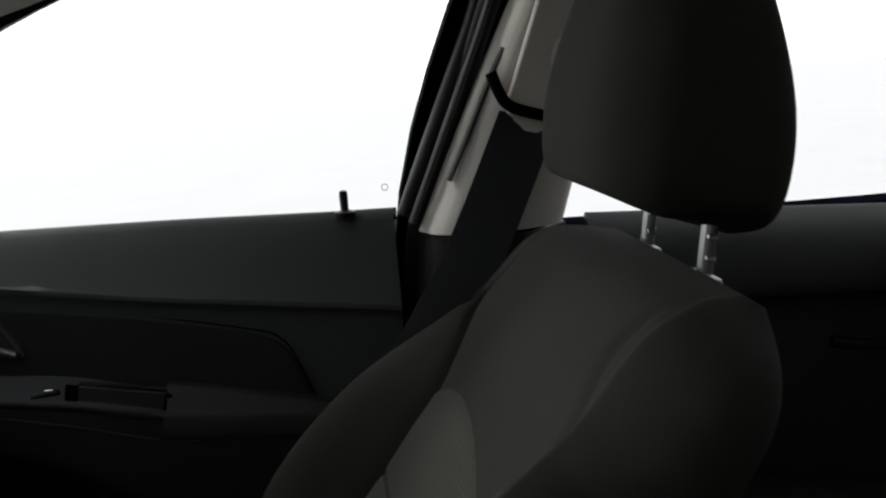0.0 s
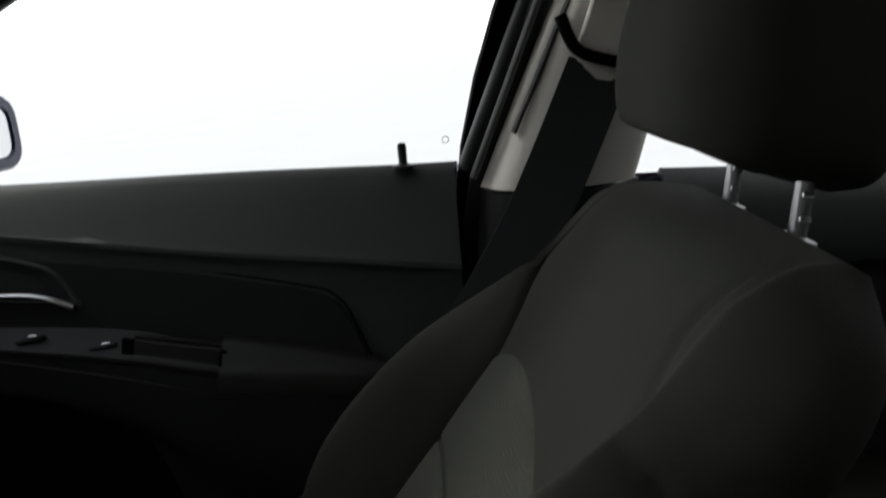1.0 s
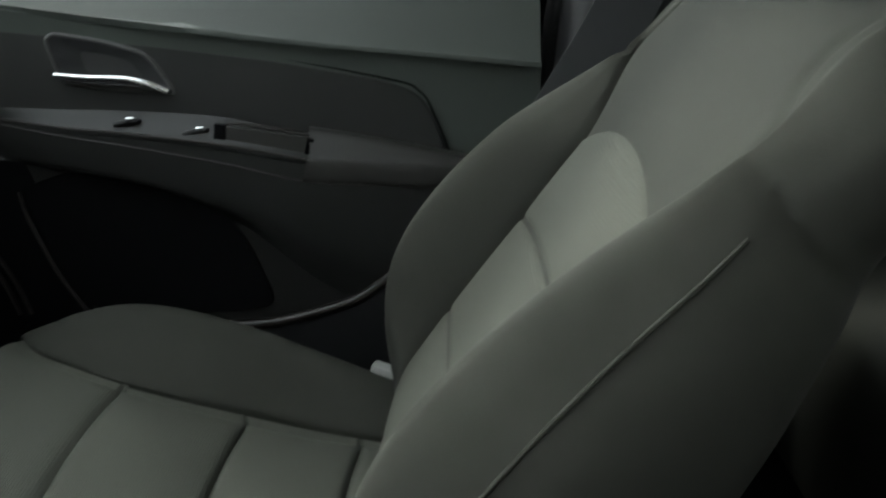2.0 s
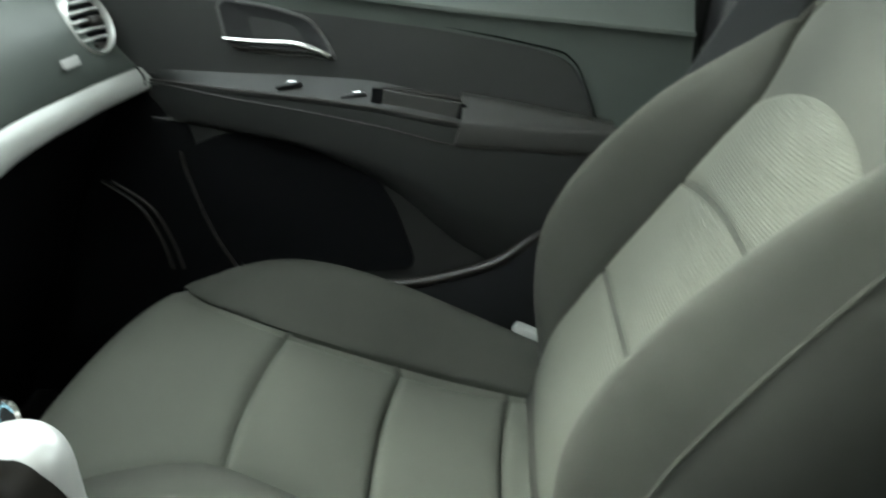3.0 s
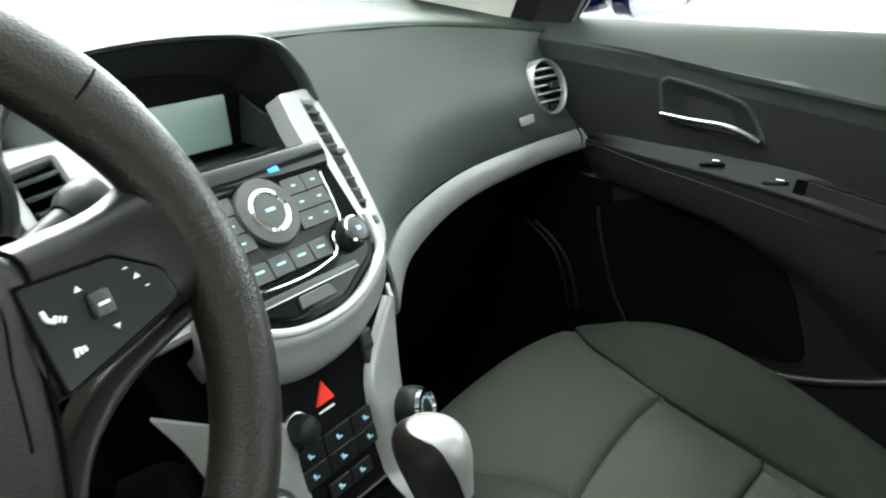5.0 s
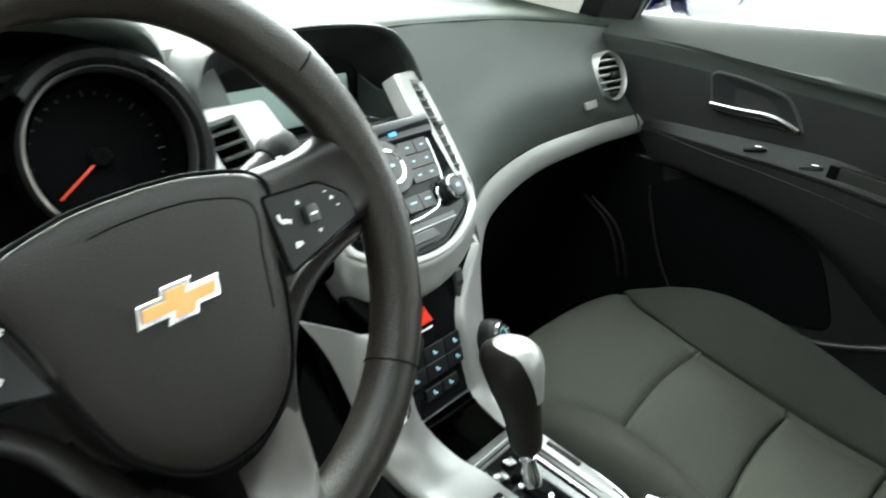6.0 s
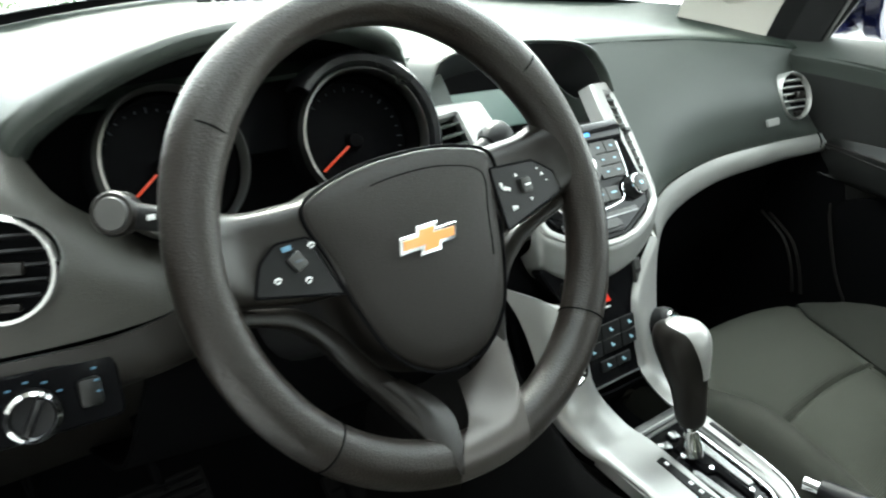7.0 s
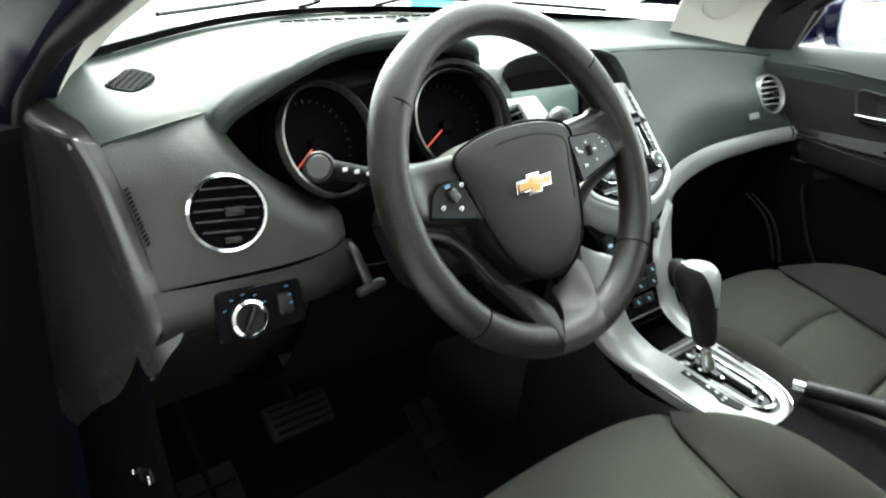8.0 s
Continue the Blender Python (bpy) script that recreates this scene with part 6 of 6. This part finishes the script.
part("insert_panel", plate(rounded(ins, 0.02, 4), 0.012, basis((0.666, 0, 0), (0, -1, 0), (0, 0, 1)), 0.004), DARK, door, "dark textured door insert")
part("insert_groove", tube([(0.6665, -y, z) for y, z in ins[:7]], 0.0013, 60, 6), VOID, door)
# lower trim with armrest shelf
YA = (1.325, 1.28, 1.20, 1.11, 1.0, 0.905, 0.82, 0.70)
BACKL = (0.862, 0.861, 0.855, 0.849, 0.836, 0.808, 0.790, 0.762)
EDGE = (0.842, 0.836, 0.820, 0.803, 0.778, 0.752, 0.742, 0.728)
XE = (0.668, 0.655, 0.645, 0.640, 0.637, 0.635, 0.640, 0.648)
DROP = (0.045, 0.048, 0.050, 0.054, 0.070, 0.10, 0.12, 0.13)
RIM = tuple(z + 0.027 * min(1.0, (1.325 - y) / 0.40) for z, y in zip(EDGE, YA))
part("armrest", sheet([yrow(0.672, BACKL, YA), yrow(0.666, [z - 0.008 for z in BACKL], YA), [(x + 0.006, y, z - 0.002) for x, y, z in yrow(XE, RIM, YA)], [(x + 0.002, y, z) for x, y, z in yrow(XE, RIM, YA)], [(x, y, z - 0.003) for x, y, z in yrow(XE, RIM, YA)], [(x, y, z - 0.004) for x, y, z in yrow(XE, EDGE, YA)],
                       [(x + 0.002, y, z - 0.5 * d) for (x, y, z), d in zip(yrow(XE, EDGE, YA), DROP)], [(x + 0.008, y, z - d) for (x, y, z), d in zip(yrow(XE, EDGE, YA), DROP)], [(0.667, y, z - d - f) for (x, y, z), d, f in zip(yrow(XE, EDGE, YA), DROP, (0.008, 0.008, 0.008, 0.010, 0.030, 0.06, 0.07, 0.07))]], 50, 36, 0.005), SHELF, door, "charcoal armrest shelf")
part("shelf_glint", tube([(x + 0.001, y, z - 0.0005) for x, y, z in yrow(XE, RIM, YA)][:6], 0.0020, 30, 8), SATIN, door)
part("shelf_seam", tube([(x - 0.0004, y, z - 0.003) for x, y, z in yrow(XE, EDGE, YA)], 0.0010, 40, 6), SATIN, door)
part("shelf_cap", sheet([[(0.668, y, b + 0.007), (0.656, y, b + 0.004), (x + 0.004, y, r + 0.007), (x - 0.003, y + 0.003, r - 0.001), (x - 0.003, y + 0.010, e + 0.002), (x + 0.004, y + 0.010, e - 0.004)] for y, b, r, e, x in ((0.898, 0.806, 0.778, 0.751, 0.635), (0.82, 0.790, 0.769, 0.742, 0.640), (0.70, 0.762, 0.755, 0.728, 0.648))], 24, 14, 0.006), ARM, door, "padded armrest end")
# grab recess: a lighter plate for its lit wall, black plates for shade
gr = part("grab_recess", plate(rounded([(-1.003, 0.800), (-0.905, 0.772), (-0.895, 0.802), (-1.0, 0.823)], 0.005), 0.004, basis((0.648, 0, 0), (0, -1, 0), (0, 0, 1)), 0.001), ARM, door, "grab recess drawn on the shelf, lit wall and dark ends")
part("recess_end", plate(rounded([(-1.018, 0.806), (-1.003, 0.802), (-1.0, 0.823), (-1.014, 0.826)], 0.002, 3), 0.004, basis((0.6475, 0, 0), (0, -1, 0), (0, 0, 1)), 0.001), VOID, gr)
part("recess_end", plate(rounded([(-0.909, 0.772), (-0.901, 0.770), (-0.891, 0.800), (-0.899, 0.803)], 0.002, 3), 0.004, basis((0.6470, 0, 0), (0, -1, 0), (0, 0, 1)), 0.001), VOID, gr)
part("lip", tube([(0.660, 1.002, 0.822), (0.660, 0.95, 0.814), (0.660, 0.898, 0.803)], 0.003, 12, 8), SATIN, gr)
for y, z in ((1.125, 0.834), (1.040, 0.818)):
    sw = part("switch", block((0.014, 0.034, 0.006), pose(0.655, y, z - 0.0045, 0, 30, 0) @ pose(0, 0, 0, -8), 0.003), BLACK, door)
    part("chrome_edge", block((0.003, 0.010, 0.002), pose(0.650, y - 0.006, z + 0.0024, 0, 30, 0), 0.0006), CHROME, sw)
# inner handle in its bezel
bo = [(-1.212, 0.935), (-1.20, 0.944), (-1.14, 0.932), (-1.092, 0.916), (-1.076, 0.897), (-1.062, 0.868), (-1.062, 0.859), (-1.10, 0.864), (-1.17, 0.872), (-1.205, 0.882)]
bo = rounded(bo, 0.018, 5)
M = basis((0.663, 0, 0), (0, -1, 0), (0, 0, 1))
bz = part("handle_bezel", plate(bo, 0.008, M, 0.002, hole=inset(bo, 0.006)), BUTTON, door, "grey rimmed handle bowl")
part("bowl", plate(inset(bo, 0.004), 0.003, M @ pose(0, 0, -0.0005), 0.0008, dome=-0.0035), BLACK, bz)
part("bowl_floor", plate(inset(rounded([(-1.20, 0.884), (-1.08, 0.872), (-1.07, 0.866), (-1.19, 0.876)], 0.004), 0.0005), 0.004, M @ pose(0, 0, 0.001), 0.001), SATIN, bz)
part("lever", tube([(0.657, 1.203, 0.893), (0.652, 1.16, 0.889), (0.650, 1.115, 0.886), (0.654, 1.09, 0.878), (0.661, 1.07, 0.866)], (0.0045, 0.007), 24, 12, flat=0.8), CHROME, bz, "chrome release lever")
# map pocket: a flat near-black plate stands in for its shaded inside
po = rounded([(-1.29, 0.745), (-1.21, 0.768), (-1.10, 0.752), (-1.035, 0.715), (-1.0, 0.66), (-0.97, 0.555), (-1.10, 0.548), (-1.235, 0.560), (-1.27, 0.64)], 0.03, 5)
pk = part("map_pocket", plate(po, 0.003, basis((0.668, 0, 0), (0, -1, 0), (0, 0, 1)), 0.001), VOID, door, "map pocket, a flat plate coloured as its shaded inside")
part("lower_trim", plate(rounded([(-1.305, 0.80), (-0.62, 0.74), (-0.62, 0.34), (-1.20, 0.34), (-1.25, 0.60)], 0.02), 0.01, basis((0.671, 0, 0), (0, -1, 0), (0, 0, 1)), 0.003), LOWER, door)
# near-black sheet that puts in the darkness ahead of the door
part("front_filler", plate(rounded([(-1.62, 0.86), (-1.29, 0.845), (-1.24, 0.60), (-1.19, 0.34), (-1.62, 0.34)], 0.01), 0.008, basis((0.6695, 0, 0), (0, -1, 0), (0, 0, 1)), 0.002), VOID, door, "kick panel edge with the shade in its colour")
part("front_rim", tube([(0.664, 1.292, 0.74), (0.660, 1.285, 0.70), (0.657, 1.262, 0.62), (0.655, 1.232, 0.56)], 0.0024, 24, 8), SATIN, door)
part("pocket_rim", tube([(0.658, 1.24, 0.555), (0.652, 1.12, 0.542), (0.648, 1.03, 0.540), (0.648, 0.97, 0.543), (0.650, 0.90, 0.558), (0.652, 0.845, 0.578), (0.655, 0.79, 0.622), (0.658, 0.76, 0.66)], 0.007, 40, 10), SATIN, door, "pale pocket rim")
part("pocket_wall", sheet([[(0.653, 1.24, 0.555), (0.645, 1.03, 0.540), (0.648, 0.845, 0.578), (0.655, 0.77, 0.65)], [(0.655, 1.24, 0.46), (0.648, 1.03, 0.46), (0.652, 0.845, 0.47), (0.658, 0.77, 0.50)], [(0.668, 1.24, 0.42), (0.668, 1.03, 0.42), (0.668, 0.845, 0.42), (0.668, 0.77, 0.44)]], 20, 8, 0.004), BLACK, door)
# lock pin, window frame, glass, outer skin
part("lock_pin", turned([(0.013, -0.006), (0.013, 0.0), (0.006, 0.002), (0.0052, 0.003), (0.0055, 0.022), (0.0045, 0.026), (0.001, 0.027)], pose(0.700, 0.665, 0.998), 18), BLACK, door, "black lock pin")
part("window_frame", tube([(0.712, 0.589, 0.985), (0.702, 0.530, 1.12), (0.690, 0.480, 1.24), (0.655, 0.46, 1.34), (0.640, 0.60, 1.37), (0.655, 0.95, 1.28), (0.695, 1.25, 1.14), (0.715, 1.40, 1.045)], 0.013, 60, 10), BLACK, door, "black window frame")
part("frame_strip", tube([(0.690, 0.583, 0.978), (0.677, 0.526, 1.11), (0.662, 0.473, 1.237), (0.650, 0.45, 1.325)], 0.0045, 30, 8), BEZEL, door)
part("corner_sail", plate(rounded([(-1.56, 0.99), (-1.372, 0.99), (-1.302, 1.135), (-1.36, 1.10)], 0.008), 0.012, basis((0.694, 0, 0), (0, -1, 0), (0, 0, 1)), 0.003), BLACK, door, "black mirror corner cover")
part("frame_corner", sheet([[(0.676, 1.462, 1.000), (0.682, 1.416, 1.100), (0.677, 1.335, 1.141)], [(0.700, 1.42, 0.998), (0.702, 1.36, 1.085), (0.693, 1.312, 1.128)], [(0.708, 1.37, 0.994), (0.706, 1.315, 1.078), (0.699, 1.295, 1.112)]], 20, 8, 0.004), BLACK, door, "black window frame corner")
part("corner_strip", tube([(0.700, 1.368, 0.996), (0.700, 1.335, 1.065), (0.700, 1.300, 1.130)], 0.0035, 16, 8), BEZEL, door, "thin grey edge of the corner cover")
part("etched_mark", tube([(0.7135, 0.6125 + a, 1.023 + b) for a, b in ((-0.003, -0.003), (0.003, -0.003), (0.003, 0.003), (-0.003, 0.003))], 0.0005, 24, 5, closed=True, up=(1, 0, 0)), DARK, door)
pane("window", [(0.716, 1.37, 1.0), (0.716, 0.60, 0.98), (0.668, 0.48, 1.27), (0.648, 0.50, 1.35), (0.650, 0.66, 1.36), (0.665, 0.98, 1.255)], door, "clear side window")
part("outer_skin", sheet([[(0.735, 1.60, 1.0), (0.735, 1.1, 0.995), (0.735, 0.60, 0.985)], [(0.835, 1.60, 0.86), (0.84, 1.1, 0.86), (0.84, 0.60, 0.86)], [(0.85, 1.60, 0.5), (0.86, 1.1, 0.5), (0.86, 0.60, 0.5)], [(0.83, 1.60, 0.32), (0.84, 1.1, 0.32), (0.84, 0.60, 0.32)]], 16, 14, 0.01), PAINT, door, "dark blue painted outer skin")

mi = thing("wing_mirror", "dark blue wing mirror on the passenger door", "mirror")
bm = bmesh.new()
bmesh.ops.create_uvsphere(bm, u_segments=28, v_segments=16, radius=1, matrix=pose(0.92, 1.387, 1.060) @ Matrix.Diagonal((0.108, 0.07, 0.056, 1)))
part("shell", bm, PAINT, mi, "dark blue mirror shell")
part("mirror_glass", plate(rect(0.190, 0.082, 0.028, 6), 0.006, basis((0.92, 1.303, 1.060), (1, -0.2, 0), (0, 0, 1)), 0.002), CHROME, mi, "mirror glass")
part("bezel", plate(rect(0.222, 0.116, 0.042, 6), 0.03, basis((0.92, 1.299, 1.060), (1, -0.2, 0), (0, 0, 1)), 0.004, hole=rect(0.180, 0.076, 0.026, 6)), PAINT, mi)
part("foot", tube([(0.74, 1.40, 1.02), (0.80, 1.395, 1.02), (0.87, 1.385, 1.03)], 0.022, 12, 10), PAINT, mi)

rdoor = thing("rear_door", "closed charcoal rear passenger door", "door")
for s in (1, -1):
    part("upper_pad", sheet([[(s * 0.705, 0.36, 0.962), (s * 0.705, 0.0, 0.944), (s * 0.695, -0.5, 0.916)], [(s * 0.695, 0.36, 0.970), (s * 0.695, 0.0, 0.950), (s * 0.685, -0.5, 0.921)], [(s * 0.655, 0.36, 0.935), (s * 0.655, 0.0, 0.916), (s * 0.645, -0.5, 0.890)],
                             [(s * 0.642, 0.36, 0.87), (s * 0.642, 0.0, 0.85), (s * 0.632, -0.5, 0.83)], [(s * 0.668, 0.36, 0.80), (s * 0.668, 0.0, 0.79), (s * 0.66, -0.5, 0.79)], [(s * 0.668, 0.36, 0.4), (s * 0.668, 0.0, 0.4), (s * 0.66, -0.5, 0.4)]], 20, 24, 0.006), DASH, rdoor if s > 0 else (rdoor2 := thing("rear_door", "closed charcoal rear driver's side door", "door")), "charcoal rear door pad")
    rd_ = rdoor if s > 0 else rdoor2
    part("outer_skin", sheet([[(s * 0.735, 0.59, 0.955), (s * 0.735, 0.0, 0.945), (s * 0.735, -0.55, 0.95)], [(s * 0.84, 0.59, 0.86), (s * 0.845, 0.0, 0.86), (s * 0.84, -0.55, 0.86)], [(s * 0.86, 0.59, 0.5), (s * 0.86, 0.0, 0.5), (s * 0.85, -0.55, 0.5)], [(s * 0.84, 0.59, 0.32), (s * 0.84, 0.0, 0.32), (s * 0.84, -0.55, 0.32)]], 14, 12, 0.01), PAINT, rd_)
    pane("window", [(s * 0.715, 0.36, 0.97), (s * 0.70, -0.5, 0.975), (s * 0.60, -0.6, 1.33), (s * 0.64, 0.2, 1.36)], rd_, "clear rear side window")
    part("pull", tube([(s * 0.652, 0.05, 0.78), (s * 0.64, -0.05, 0.77), (s * 0.652, -0.25, 0.775)], 0.008, 20, 10), SATIN, rd_)

# driver's door, swung wide open beside the front wing
ddoor = thing("driver_door", "open driver's door swung forwards from the opening", "door", (-0.80, 1.63, 0))
for nm, x, mat_, zs in (("outer_skin", 0.0, PAINT, (0.32, 1.0)), ("inner_trim", 0.12, VOID, (0.36, 1.01))):
    part(nm, sheet([[(x, 0.02, zs[1]), (x, -0.5, zs[1]), (x, -1.0, zs[1] - 0.01)], [(x - 0.03 + 0.1 * x, 0.02, 0.7), (x - 0.03 + 0.1 * x, -0.5, 0.7), (x - 0.03 + 0.1 * x, -1.0, 0.7)], [(x, 0.02, zs[0]), (x, -0.5, zs[0]), (x, -1.0, zs[0])]], 12, 10, 0.05), mat_, ddoor)
part("window_frame", tube([(0.06, -1.0, 1.0), (0.09, -1.08, 1.2), (0.13, -1.1, 1.36), (0.13, -0.9, 1.37), (0.08, -0.3, 1.16), (0.06, -0.05, 1.02)], 0.016, 40, 8), BLACK, ddoor)
ddoor.matrix_basis = pose(-0.84, 1.66, 0, 0, 0, -66)

# ---- seat belt ----
belt = thing("seat_belt", "black seat belt hanging from the centre pillar", "seat belt")
part("webbing", sheet([[(0.640, 0.472, 1.110), (0.640, 0.405, 1.088)], [(0.630, 0.550, 0.95), (0.628, 0.478, 0.935)], [(0.622, 0.640, 0.80), (0.620, 0.560, 0.79)], [(0.640, 0.70, 0.62), (0.638, 0.63, 0.60)], [(0.650, 0.74, 0.45), (0.650, 0.68, 0.43)]], 4, 30, 0.002), STRAP, belt, "black belt webbing")
part("guide_slot", tube([(0.634, 0.481, 1.153), (0.631, 0.473, 1.130), (0.629, 0.463, 1.115), (0.627, 0.44, 1.105), (0.625, 0.40, 1.095), (0.625, 0.36, 1.09)], 0.007, 24, 10), VOID, belt, "dark guide loop")
part("buckle", block((0.02, 0.05, 0.10), pose(0.095, 0.78, 0.55, -25, 0, 0), 0.006), BLACK, belt)
part("adjuster_cover", plate(rounded([(-0.47, 1.10), (-0.36, 1.09), (-0.31, 1.26), (-0.41, 1.28)], 0.02), 0.010, basis((0.633, 0, 1.1), (0, -1, 0), (-0.17, 0, 1)) @ pose(0, -1.1, 0), 0.002), PILLAR, belt, "light grey belt adjuster cover")
part("release_button", plate(rounded([(-0.415, 1.155), (-0.355, 1.15), (-0.345, 1.185), (-0.405, 1.19)], 0.012, 5), 0.008, basis((0.630, 0, 1.1), (0, -1, 0), (-0.17, 0, 1)) @ pose(0, -1.1, 0.003), 0.002), PILLAR, belt)
# dark grey bar draws the shadow of the groove in the trim
part("trim_slot", tube([(0.648, 0.462, 1.181), (0.652, 0.478, 1.15), (0.655, 0.494, 1.116), (0.658, 0.514, 1.073), (0.662, 0.535, 1.030)], 0.0036, 40, 8), BEZEL, belt, "narrow pillar trim groove, its shadow drawn as a dark bar")


# ---- the yard beyond the windscreen ----
rng = random.Random(7)
LEAF = material("pale_green_leaves", (0.09, 0.12, 0.06), 0.6, spread=0.4, blotch=3)
hedge = thing("hedge", "low clipped green hedge across the yard", "hedge", kind="stuff")
verts, faces = [], []
for k in range(2600):
    x, h = rng.uniform(-1.5, 3.3), rng.random() ** 0.6
    top = 0.78 + 0.06 * math.sin(5 * x) + 0.04 * math.sin(13 * x + 1)
    c = Vector((x, 12.3 + rng.uniform(-0.35, 0.35) * (1 - 0.3 * h), top * h))
    a, b = Vector((rng.uniform(-1, 1), rng.uniform(-1, 1), rng.uniform(-1, 1))).normalized() * 0.045, Vector((rng.uniform(-1, 1), rng.uniform(-1, 1), rng.uniform(-1, 1))).normalized() * 0.028
    n = len(verts)
    verts += [c - a, c + b, c + a, c - b]
    faces.append((n, n + 1, n + 2, n + 3))
me = bpy.data.meshes.new("leaves")
me.from_pydata(verts, [], faces)
me.materials.append(LEAF)
ob = new("leaves", me)
ob.parent = hedge
for k in range(9):
    part("stem", tube([(-1.3 + 0.55 * k, 12.3, 0), (-1.28 + 0.55 * k, 12.32, 0.3), (-1.25 + 0.55 * k, 12.28, 0.6)], (0.018, 0.006), 8, 6), material("hedge_bark", (0.08, 0.06, 0.04), 0.9) if k == 0 else bpy.data.materials["hedge_bark"], hedge)
sign = thing("signboard", "turquoise signboard on two posts across the yard", "sign")
part("panel", block((1.05, 0.05, 0.75), pose(9.25, 12, 1.25), 0.01), material("turquoise_board", (0.05, 0.42, 0.55), 0.5), sign, "turquoise panel")
for x in (8.85, 9.65):
    part("post", tube([(x, 12.04, 0), (x, 12.04, 0.8), (x, 12.04, 1.5)], 0.03, 4, 10), STEEL, sign)
